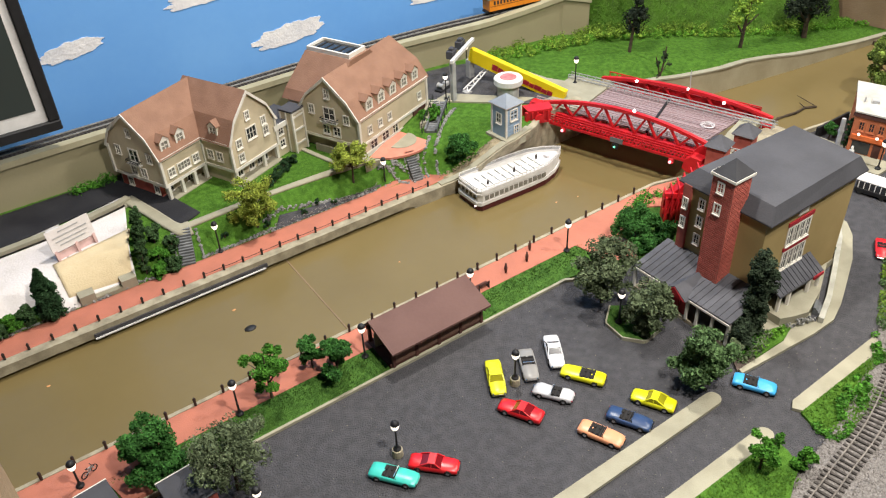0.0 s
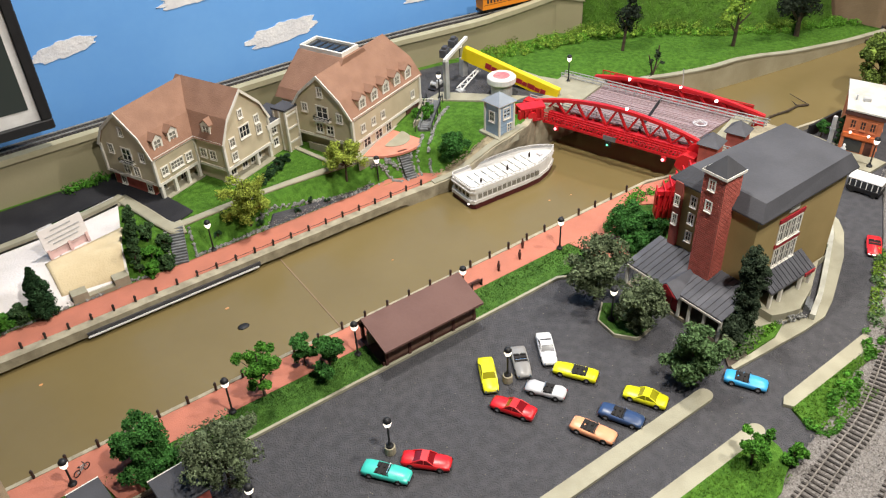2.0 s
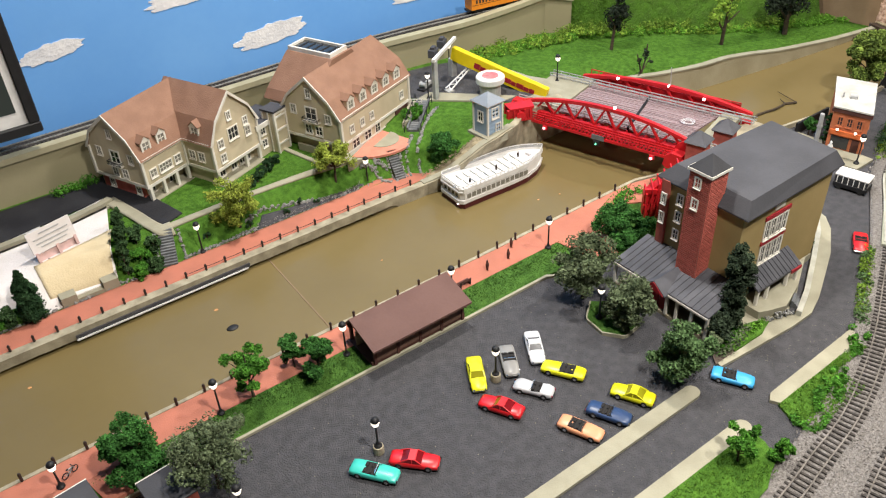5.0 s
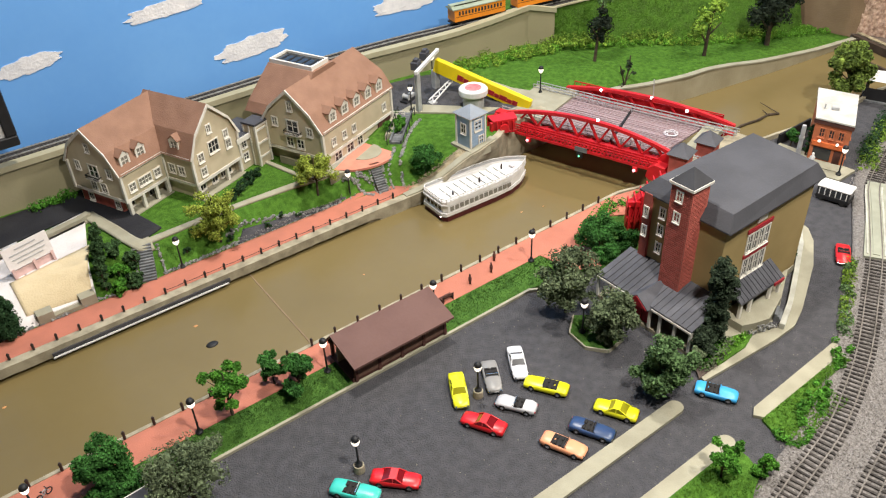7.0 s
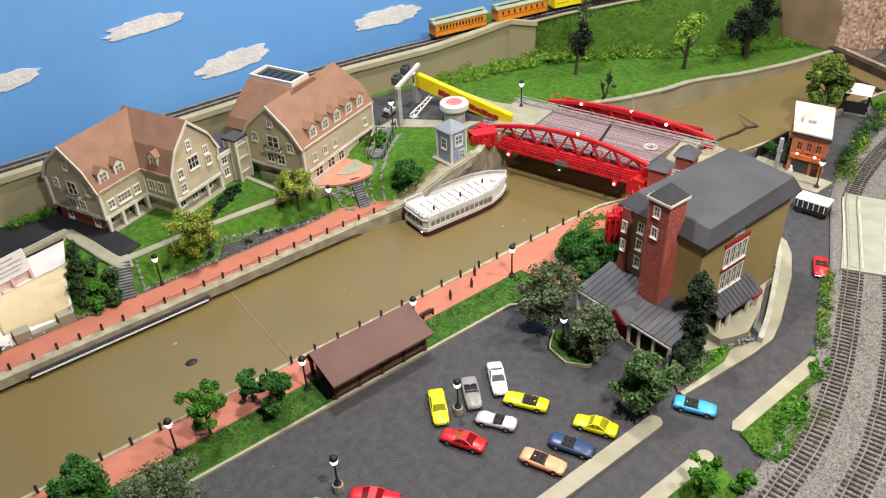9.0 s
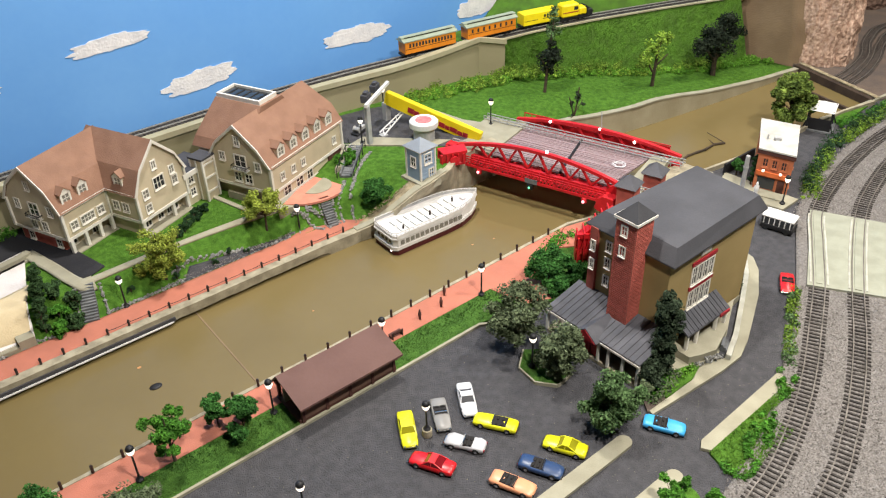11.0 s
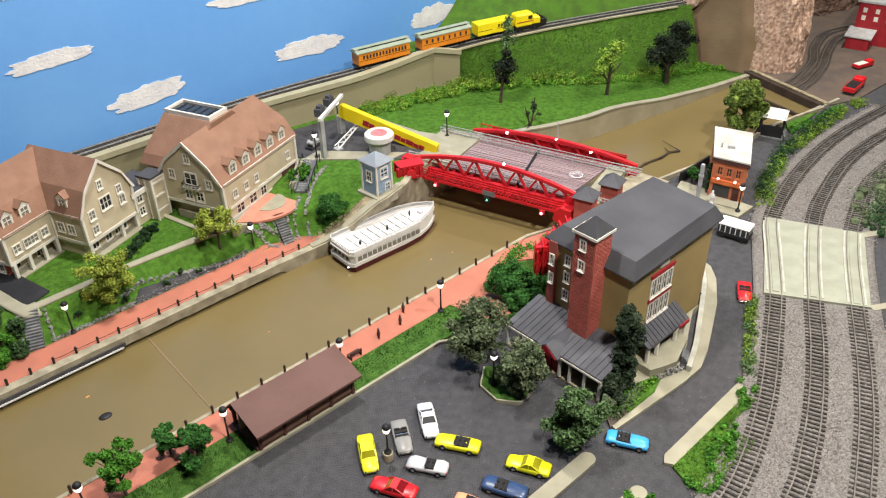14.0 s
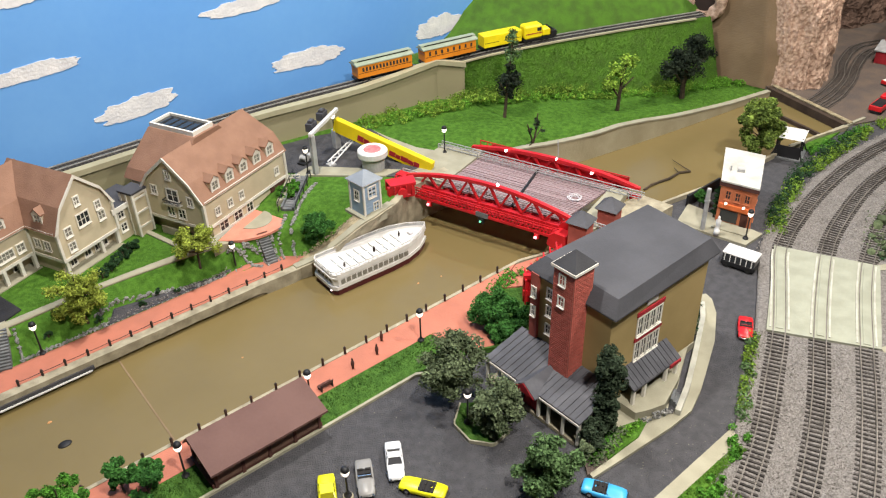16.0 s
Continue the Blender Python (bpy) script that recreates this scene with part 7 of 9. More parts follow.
def meadow_at(r):
    x = r.uniform(0.92, 1.66)
    y = r.uniform(far_edge(x) + 0.012, (fy_of(x) if x > 1.05 else wall_y(x)) - 0.003)
    return x, y, far_z(x, y)


def fy_of(x):
    return float(np.interp(x, [1.054, 1.083, 1.209, 1.441, 1.60, 1.66], [0.535, 0.530, 0.462, 0.345, 0.30, 0.29]))


turf("lawn_turf", far_lawn, 5000, 0.0014, M_TURF, "short green grass blades on the inn's lawn", 1)
turf("meadow_turf", meadow_at, 5000, 0.0016, M_TURF, "short green grass blades on the meadow", 2)
turf("quay_turf", lambda r: (lambda y: (r.uniform(-0.35, 0.53), y, quay_z(y)))(r.uniform(-0.041, 0.0)), 5000, 0.0020, M_TURF_DEEP, "short dark grass blades on the quay lawn", 3)
turf("track_turf", lambda r: (lambda x, k: (x, -0.404 - k * (0.05 if x < 0.60 else 0.012), 0.0034))(r.uniform(0.495, 0.665), r.random()), 1800, 0.0026, M_TURF, "tall green grass blades beside the railway", 4)
turf("road_turf", lambda r: (lambda x: (x, r.uniform(-0.465, -0.411), 0.006))(r.uniform(0.0, 0.41)), 2500, 0.0024, M_TURF, "green grass blades on the roadside lawn", 5)
T(0.528, -0.292, 0.003, 0.052, 0.052, "mossdark", 29, "dark shrub at the evergreen's foot", clumps=10, density=100, trunk=0.05)
hedge("bed_plants", [(0.515, -0.302, 0.004), (0.54, -0.300, 0.004), (0.568, -0.292, 0.004)], 0.012, 0.011, "fresh", 33, "olive plants in the forecourt bed")
T(0.624, -0.080, 0.008, 0.044, 0.062, "deep", 30, "low dark green bush between promenade and hall", clumps=14, density=120, trunk=0.08)

# ---- paving, stones, steps and the unfinished plot of the far bank ----
def drape(name, pts, w, mat, label, dz=0.0022):
    bm = B()
    ln = spline(pts, 0.006)
    ed = [[((p + s * k).x, (p + s * k).y) for p, d, s in sides(ln)] for k in (-w / 2, w / 2)]
    sheet(bm, ed[0], ed[1], 6, far_z, dz, 0.004)
    return struct(name, bm, mat, label, True)


def plot(name, ea, eb, nu, nv, mat, label, dz=0.0022):
    bm = B()
    sheet(bm, resample(ea, nu), resample(eb, nu), nv, far_z, dz, 0.004)
    return struct(name, bm, mat, label, True)


plot("promenade_far", [(-1.2, 0.2865), (0.40, 0.2865), (0.49, 0.288)], [(-1.2, 0.332), (0.40, 0.332), (0.465, 0.320)], 80, 8, M_BRICKWALK, "salmon-red brick promenade along the far quay", 0.0012)
plot("driveway", [(-1.0, 0.500), (-0.19, 0.500), (0.000, 0.530), (0.047, 0.385)], [(-1.0, 0.608), (-0.175, 0.600), (0.035, 0.605), (0.085, 0.402)], 60, 16, M_ASPHALT_DARK, "fresh black asphalt driveway", 0.003)
drape("walkway", [(0.005, 0.518), (0.022, 0.45), (0.038, 0.384), (0.060, 0.376)], 0.020, M_CONC, "pale concrete walkway", 0.0045)
drape("walkway_lawn", [(0.045, 0.381), (0.12, 0.383), (0.206, 0.384), (0.30, 0.381), (0.385, 0.376)], 0.010, M_CONC, "pale concrete path across the lawn", 0.0026)
drape("walkway_gate", [(0.309, 0.487), (0.320, 0.443), (0.334, 0.386)], 0.008, M_CONC, "narrow pale concrete path", 0.0032)
# pink plaza with a cream half-moon
PLAZA = [(0.382, 0.372), (0.425, 0.398)] + [(p.x, p.y) for p in spline([(0.489, 0.428), (0.502, 0.412), (0.504, 0.391), (0.497, 0.362), (0.486, 0.347), (0.470, 0.339), (0.442, 0.338), (0.407, 0.349)], 0.005)]
struct("plaza_base", prism(B(), [(x * 0.97 + 0.0135, y * 0.97 + 0.0117) for x, y in PLAZA], 0.02, 0.0470), M_GRASS_DEEP, "grassy bank under the plaza")
struct("plaza", prism(B(), PLAZA, 0.0465, 0.0505), M_PINK, "pink paved half-round plaza before the inn")
struct("plaza_centre", prism(B(), [(0.4580 + 0.9 * 0.030 * math.cos(a) + 0.436 * 0.031 * math.sin(a), 0.3915 + 0.436 * 0.030 * math.cos(a) - 0.9 * 0.031 * math.sin(a)) for a in np.linspace(0, math.pi, 16)][::-1], 0.045, 0.0515), M_CONC, "cream half-moon in the plaza's middle")
struct("plaza_strip", prism(B(), [(0.368, 0.362), (0.400, 0.3515), (0.3815, 0.3725), (0.372, 0.372)], 0.03, 0.0502), M_CONC, "pale concrete terrace before the inn")
struct("pavement_inn", prism(B(), [(0.505, 0.395), (0.535, 0.40), (0.60, 0.44), (0.70, 0.345), (0.735, 0.345), (0.62, 0.47), (0.56, 0.455)], 0.04, 0.0645), M_CONC, "pale concrete walk beside the yard")
struct("yard", prism(B(), [(0.575, 0.48), (0.62, 0.44), (0.715, 0.33), (0.79, 0.33), (0.80, 0.54), (0.70, 0.575), (0.60, 0.59)], 0.04, 0.0632), M_ASPHALT, "grey asphalt crane yard beside the bridge")
struct("road_bridge", prism(B(), [(0.705, 0.300), (0.905, 0.300), (0.874, 0.314), (0.843, 0.344), (0.815, 0.400), (0.803, 0.474), (0.799, 0.53), (0.795, 0.56), (0.79, 0.40)], 0.04, 0.0628), M_CONC, "pale concrete road leading to the bridge")


def steps(name, a, b, w, n, z0, z1, label, strings=True):
    """A flight of grey steps from plan point a up to b, each tread a part."""
    g = thing(name, Matrix.Identity(4), label, "steps", "flights of steps")
    a, b = Vector((*a, 0)), Vector((*b, 0))
    d = (b - a) / n
    ang = math.degrees(math.atan2(d.y, d.x))
    for k in range(n):
        z = z0 + (z1 - z0) * (k + 1) / n
        part("tread", box(B(), 0, d.length + 0.0008, -w / 2, w / 2, z - 0.012, z, pose(*(a + d * k), 0, 0, ang)), M_STEP, g)
    for s in (-1, 1) if strings else ():
        bm = B()
        o = Vector((-d.y, d.x, 0)).normalized() * (w / 2 + 0.002) * s
        bar(bm, a + o + Vector((0, 0, z0 + 0.001)), b + o + Vector((0, 0, z1 + 0.001)), 0.003, 0.008)
        part("stringer", bm, M_STEP, g)
    return g


steps("garden_steps", (0.030, 0.332), (0.046, 0.378), 0.022, 13, 0.009, 0.0455, "grey stone steps between rock edgings", False)
steps("garden_steps", (0.442, 0.312), (0.447, 0.346), 0.018, 12, 0.009, 0.0505, "grey stone steps up to the plaza", False)
st = steps("garden_steps", (0.512, 0.372), (0.585, 0.440), 0.016, 14, 0.0575, 0.0685, "long grey steps beside the inn")
for off in (-0.011, 0.011):
    bm = B()
    bar(bm, (0.512 - off, 0.372 + off, 0.070), (0.585 - off, 0.440 + off, 0.081), 0.0012, 0.0012)
    for k in range(5):
        t = k / 4
        x, y = 0.512 - off + 0.073 * t, 0.372 + off + 0.068 * t
        box(bm, x - 0.0006, x + 0.0006, y - 0.0006, y + 0.0006, 0.048 + 0.016 * t, 0.068 + 0.014 * t)
    part("handrail", bm, M_BLACK, st)


def stones(pts, w, count, seed, label, size=0.0042):
    """A bed of rough stones, each a part, along a line."""
    rng = random.Random(seed)
    g = thing("rock_edging", Matrix.Identity(4), label, "rocks", "rock edgings")
    meshes = []
    for k in range(5):
        bm = B()
        bmesh.ops.create_icosphere(bm, subdivisions=1, radius=1.0)
        for v in bm.verts:
            v.co *= rng.uniform(0.65, 1.15)
        me = bpy.data.meshes.new("stone")
        bm.to_mesh(me)
        bm.free()
        me.materials.append(M_STONE)
        meshes.append(me)
    ln = resample(pts, 200)
    for k in range(count):
        x, y = ln[int(200 * (k + rng.random()) / count)]
        y += rng.uniform(-w / 2, w / 2)
        s = size * rng.uniform(0.5, 1.0)
        ob = new("stone", rng.choice(meshes))
        ob.parent = g
        ob.matrix_basis = pose(x, y, far_z(x, y) + s * 0.3, rng.uniform(0, 360), rng.uniform(0, 360), 0) @ Matrix.Diagonal((s, s * 0.8, s * 0.6, 1))
    return g


def terrace_rubble():
    g = thing("rubble_bank", Matrix.Identity(4), "grey rubble stones at the foot of the terrace", "rocks")
    rng = random.Random(77)
    for k in range(46):
        t = rng.random()
        bm = B()
        bmesh.ops.create_icosphere(bm, subdivisions=1, radius=rng.uniform(0.0014, 0.0030), matrix=pose(0.607 + 0.040 * t + rng.uniform(-0.002, 0.002), -0.302 - 0.012 * t - rng.uniform(0.0, 0.006), 0.005 + rng.uniform(0, 0.007), rng.uniform(0, 90), rng.uniform(0, 90)) @ Matrix.Diagonal((1, 0.8, 0.7, 1)))
        part("stone", bm, M_STONE, g)


terrace_rubble()
stones([(0.055, 0.336), (0.10, 0.336), (0.18, 0.338)], 0.006, 80, 1, "grey rock edging along the promenade")
stones([(0.165, 0.352), (0.20, 0.358), (0.26, 0.350), (0.33, 0.336), (0.37, 0.334)], 0.005, 90, 2, "grey rock edging above the slope")
stones([(-0.33, 0.336), (-0.15, 0.337), (-0.01, 0.336)], 0.008, 130, 3, "grey rock edging along the promenade", 0.005)
stones([(0.058, 0.340), (0.064, 0.372)], 0.004, 26, 4, "grey rock edging beside the steps")
stones([(0.016, 0.340), (0.030, 0.380)], 0.004, 26, 5, "grey rock edging beside the steps")
stones([(0.462, 0.312), (0.470, 0.335), (0.505, 0.365)], 0.005, 40, 6, "grey rock edging beside the plaza steps")
stones([(0.405, 0.335), (0.412, 0.345), (0.43, 0.335)], 0.005, 36, 7, "grey rock edging beside the plaza steps")
plot("slope_gravel", [(0.175, 0.334), (0.38, 0.334)], [(0.195, 0.352), (0.372, 0.338)], 40, 6, M_ASPHALT, "grey gravel slope above the promenade", 0.0018)
plot("slope_bank", [(0.485, 0.277), (0.53, 0.262), (0.595, 0.251)], [(0.478, 0.290), (0.535, 0.276), (0.590, 0.278)], 24, 8, M_BANK, "bare tan bank beside the keeper's hut", 0.002)

stones([(0.4345, 0.312), (0.4345, 0.346)], 0.003, 22, 14, "dark upright rocks beside the plaza steps", 0.0045)
stones([(0.456, 0.312), (0.460, 0.344)], 0.003, 22, 15, "dark upright rocks beside the plaza steps", 0.0045)
bm = B()
ribbon(bm, [Vector((x, far_edge(x), far_z(x, far_edge(x)))) for x in np.linspace(0.462, 0.648, 40)], -0.004, 0.009, 0.0012, 0.0042)
struct("trim_bank_path", bm, M_CONC, "narrow pale cement edge along the bank below the hut")

# unfinished plot: white plaster cloth, sand and a blank sign
plot("plaster_plot", [(-1.0, 0.335), (-0.21, 0.335), (-0.125, 0.335)], [(-1.0, 0.497), (-0.18, 0.497), (-0.105, 0.512)], 40, 14, M_PLASTERCLOTH, "bare white plaster cloth of an unfinished plot", 0.003)
plot("sand_plot", [(-0.127, 0.335), (-0.048, 0.335)], [(-0.108, 0.500), (0.004, 0.530)], 24, 20, M_PLASTERCLOTH, "white plaster cloth beside the sand", 0.003)
plot("sand_area", [(-0.140, 0.350), (-0.050, 0.345)], [(-0.141, 0.402), (-0.020, 0.426)], 20, 10, M_SAND, "pale yellow sand of the unfinished plot", 0.0045)
for n, x in (("sand_block", -0.118), ("sand_block_b", -0.058)):
    struct("trim_" + n, box(B(), x - 0.011, x + 0.011, 0.333, 0.350, 0.0, 0.024), M_CONC, "pale stepped concrete block")
g = thing("slatted_ramp", Matrix.Identity(4), "grey slatted ramp from the promenade to the sand", "ramp")
part("bed", box(B(), -0.107, -0.068, 0.3335, 0.3525, 0.0, 0.0145), M_CONC, g)
for k in range(13):
    x = -0.105 + 0.0028 * k
    part("slat", box(B(), x, x + 0.0013, 0.334, 0.352, 0.006, 0.0152), M_CONC_GREY, g)


PALE_PINK = shade("pale_pink_paint", (0.66, 0.45, 0.43), 0.8)


def sign():
    g = thing("construction_sign", pose(-0.1000, 0.413, 0.040, 0, 0, 15), "white board on pale pink posts with faded lines", "sign")
    m = pose(0, 0, 0, -12, 0, 0)
    part("board", box(B(), -0.034, 0.034, -0.001, 0.001, 0.022, 0.056, m), M_PLASTERCLOTH, g)
    for z, w in ((0.049, 0.016), (0.042, 0.027), (0.035, 0.025), (0.029, 0.020)):
        part("faded_line", box(B(), -w, w, -0.0016, -0.0009, z, z + 0.0018, m), M_STEEL, g)
    for x in (-0.030, 0.002, 0.030):
        part("post", box(B(), x - 0.002, x + 0.002, -0.002, 0.002, -0.006, 0.024, m), PALE_PINK, g)
    part("skirt_board", box(B(), -0.030, 0.030, 0.0022, 0.0036, 0.004, 0.020, m), PALE_PINK, g, "pale pink lower board")


sign()


# low cream walls round the unfinished plot
for k, q in enumerate(([(-0.60, 0.478), (-0.198, 0.481), (-0.128, 0.486)], [(-0.068, 0.491), (-0.009, 0.504), (0.008, 0.512)])):
    bm = B()
    ribbon(bm, [Vector((*p, 0)) for p in resample(q, 20)], -0.004, 0.008, 0.02, 0.054)
    ribbon(bm, [Vector((*p, 0)) for p in resample(q, 20)], -0.010, -0.0042, 0.02, 0.048)
    struct("trim_plot_wall", bm, M_CONC, "low stepped cream wall behind the unfinished plot")


def bench_like_fence():
    """White railing at the top of the long steps."""
    g = thing("white_railing", Matrix.Identity(4), "low white railing at the top of the steps", "railing")
    a, b = Vector((0.548, 0.462, 0.0645)), Vector((0.578, 0.436, 0.0645))
    for t in (0.0, 0.5, 1.0):
        p = a.lerp(b, t)
        part("post", box(B(), p.x - 0.0008, p.x + 0.0008, p.y - 0.0008, p.y + 0.0008, 0.060, 0.075), M_WHITE, g)
    for z in (0.0695, 0.0745):
        bm = B()
        bar(bm, (a.x, a.y, z), (b.x, b.y, z), 0.001, 0.0014)
        part("rail", bm, M_WHITE, g)


bench_like_fence()
stones([(0.478, 0.305), (0.492, 0.330), (0.515, 0.352), (0.555, 0.385), (0.597, 0.412)], 0.005, 90, 8, "line of grey rocks climbing the slope", 0.0045)
stones([(0.385, 0.352), (0.405, 0.338), (0.425, 0.316)], 0.006, 60, 9, "line of dark rocks beside the plaza steps", 0.0045)
stones([(0.17, 0.334), (0.28, 0.334), (0.40, 0.332)], 0.004, 50, 10, "small grey rocks along the promenade", 0.0028)
gravel("slope_chips", lambda r: (lambda x: (x, r.uniform(0.334, 0.352 - 0.07 * max(0, x - 0.2)), far_z(x, 0.341) + 0.003))(r.uniform(0.18, 0.375)), 350, 0.0011, M_BALLAST, "loose grey chips on the gravel slope", 8)
plot("lawn_plot_edge", [(-0.60, 0.335), (-0.150, 0.335)], [(-0.60, 0.356), (-0.165, 0.354)], 30, 5, M_GRASS_DEEP, "dark green planted strip beside the promenade", 0.0046)
gravel("bank_stones", lambda r: (lambda x: (x, far_edge(x) + r.uniform(-0.002, 0.030), far_z(x, far_edge(x) + 0.01) + 0.0015))(r.uniform(0.475, 0.60)), 500, 0.0022, M_BANK, "rough tan stones on the bank", 12)

# ---- the upper railway, train, slopes, cliff and backdrop ----
UP = [(-1.3, 0.642), (0.0, 0.642), (0.45, 0.640), (0.65, 0.630), (0.82, 0.608), (1.00, 0.580), (1.14, 0.552), (1.29, 0.505), (1.45, 0.445), (1.62, 0.378), (1.668, 0.359)]


def up_z(x):
    return float(np.interp(x, [-0.4, 0.0, 0.4, 0.8, 1.06, 1.3, 1.6, 1.8], [0.125, 0.127, 0.129, 0.130, 0.132, 0.139, 0.146, 0.15]))


bm = B()
ln = spline(UP, 0.02)
ribbon(bm, [p for p in ln if p.x < 1.075], -0.0145, 0.0165, -0.02, 0.0, lambda x, y: up_z(x))
ribbon(bm, [p for p in ln if p.x > 1.05], -0.022, 0.0165, -0.02, -0.0003, lambda x, y: up_z(x))
struct("ballast_upper", bm, M_BALLAST_DARK, "dark grey ballast under the upper railway")
top = thing("upper_track", Matrix.Identity(4), "dark railway track along the top of the wall", "track", "tracks of the layout")
fine = spline(UP, 0.01)
for s in (-1, 1):
    bm = B()
    ribbon(bm, fine, s * 0.00825 - 0.0006, s * 0.00825 + 0.0006, 0.0014, 0.0036, lambda x, y: up_z(x))
    part("rail", bm, M_NICKEL, top)
rest = B()
for p, d, s in sides(spline(UP, 0.0066)):
    m = pose(p.x, p.y, up_z(p.x), 0, 0, math.degrees(math.atan2(d.y, d.x)))
    if -0.15 < p.x < 1.5:
        ob = new("tie", tie_mesh())
        ob.parent, ob.matrix_basis = top, m
    else:
        box(rest, -0.0014, 0.0014, -0.0145, 0.0145, 0, 0.0016, m)
part("tie_run", rest, M_TIE, top, kind="stuff")

# green slope between meadow and track, and the hill behind it
FOOT = [(1.054, 0.535), (1.083, 0.530), (1.209, 0.462), (1.441, 0.345), (1.60, 0.300), (1.66, 0.290)]
CREST = [(1.05, 0.548), (1.14, 0.530), (1.29, 0.482), (1.45, 0.423), (1.62, 0.352), (1.66, 0.335)]

bm = B()
fa, ca = resample(FOOT, 40), resample(CREST, 40)
rows = []
for (ax_, ay_), (bx_, by_) in zip(fa, ca):
    za, zb = far_z(min(ax_, 1.69), ay_) - 0.002, up_z(bx_) - 0.001
    rows.append([bm.verts.new((ax_ + (bx_ - ax_) * t, ay_ + (by_ - ay_) * t, za + (zb - za) * (t ** 0.85) + 0.003 * noise.noise((ax_ * 40, t * 6, 0)) * math.sin(math.pi * t))) for t in np.linspace(0, 1, 13)])
for a, b in zip(rows, rows[1:]):
    for i in range(12):
        bm.faces.new((a[i], b[i], b[i + 1], a[i + 1]))
struct("slope_front", bm, M_SLOPE, "steep patchy green grass slope below the railway", True)
# meadow
mx = [float(v) for v in np.linspace(1.05, 1.70, 40)]
bm = B()
fy = lambda x: float(np.interp(x, [p[0] for p in FOOT] + [1.75], [p[1] + 0.004 for p in FOOT] + [0.262]))  # noqa: E731
sheet(bm, [(x, far_edge(x) + 0.004) for x in mx], [(x, max(fy(x), far_edge(x) + 0.02)) for x in mx], 24, lambda x, y: far_z(x, y) + 0.001 * noise.noise((x * 30, y * 30, 5)), 0.0, 0.015)
struct("meadow", bm, M_GRASS, "bright green grass meadow beside the canal", True)
bm = B()
rows = []
for x in np.linspace(0.98, 2.0, 44):
    ty = float(np.interp(x, [p[0] for p in UP], [p[1] for p in UP])) + 0.024
    k = smooth01(1.06, 1.50, x)
    rows.append([bm.verts.new((x, ty + (0.66 - ty) * min(1, t * 1.0) + 0.1 * t * k, up_z(x) - 0.002 + (0.26 * k * t ** 0.8) + 0.006 * noise.noise((x * 12, t * 5, 2)) * k)) for t in np.linspace(0, 1, 13)])
for a, b in zip(rows, rows[1:]):
    for i in range(12):
        bm.faces.new((a[i], b[i], b[i + 1], a[i + 1]))
struct("slope_hill", bm, M_SLOPE, "green grassy hillside behind the railway", True)


# train
def coach(x, name, mat, label, L, roof, windows, h=0.039):
    ty = lambda q: float(np.interp(q, [p[0] for p in UP], [p[1] for p in UP]))  # noqa: E731
    a = math.degrees(math.atan2(ty(x + L * 0.45) - ty(x - L * 0.45), L * 0.9))
    ti = -math.degrees(math.atan2(up_z(x + L / 2) - up_z(x - L / 2), L))
    g = thing(name, pose(x, (ty(x - L * .4) + ty(x + L * .4)) / 2, up_z(x) + 0.0036, 0, ti, a), label, "railway car", "train")
    W, z0 = 0.0155, 0.009
    part("body", box(B(), -L / 2, L / 2, -W, W, z0, h - 0.004, None, 0.0006), mat, g)
    bm = B()
    prof = [(-W - 0.0012, h - 0.0045), (-W - 0.0012, h - 0.0025), (-W * 0.62, h), (-W * 0.42, h + 0.0005), (-W * 0.40, h + 0.004), (W * 0.40, h + 0.004), (W * 0.42, h + 0.0005), (W * 0.62, h), (W + 0.0012, h - 0.0025), (W + 0.0012, h - 0.0045)]
    if roof is not None:
        ra = [bm.verts.new((-L / 2 - 0.004, y, z)) for y, z in prof]
        rb = [bm.verts.new((L / 2 + 0.004, y, z)) for y, z in prof]
        for i in range(len(prof)):
            j = (i + 1) % len(prof)
            bm.faces.new((ra[i], ra[j], rb[j], rb[i]))
        bm.faces.new(ra[::-1]), bm.faces.new(rb)
        part("roof", bm, roof, g, "grey-green clerestory roof")
        for s in (-1, 1):
            part("clerestory_band", box(B(), -L / 2 + 0.004, L / 2 - 0.004, s * W * 0.41 - 0.0004, s * W * 0.41 + 0.0004, h + 0.0012, h + 0.0032), M_BLACK, g)
    else:
        bm.free()
    for s in (-1, 1):
        for k in range(windows):
            wx = -L / 2 + 0.012 + (L - 0.024) * k / max(1, windows - 1)
            part("window", box(B(), wx - 0.0022, wx + 0.0022, s * W - 0.0003, s * W + 0.0003, 0.022, 0.030), M_PANE, g)
        part("side_stripe", box(B(), -L / 2 + 0.002, L / 2 - 0.002, s * W - 0.0002, s * W + 0.0004, 0.0185, 0.0195), M_BLACK, g)
    part("underframe", box(B(), -L / 2 - 0.004, L / 2 + 0.004, -0.010, 0.010, 0.005, z0), M_BLACK, g)
    for sx in (-1, 1):
        tr = part("bogie", box(B(), sx * L * 0.34 - 0.010, sx * L * 0.34 + 0.010, -0.010, 0.010, 0.0025, 0.006), M_BLACK, g)
        for dx in (-0.006, 0.006):
            for s in (-1, 1):
                part("wheel", lathe(B(), [(0.0045, -0.0012), (0.0045, 0.0012)], 12, pose(sx * L * 0.34 + dx, s * 0.0085, 0.0045, 90)), M_BLACK, tr)
    return g


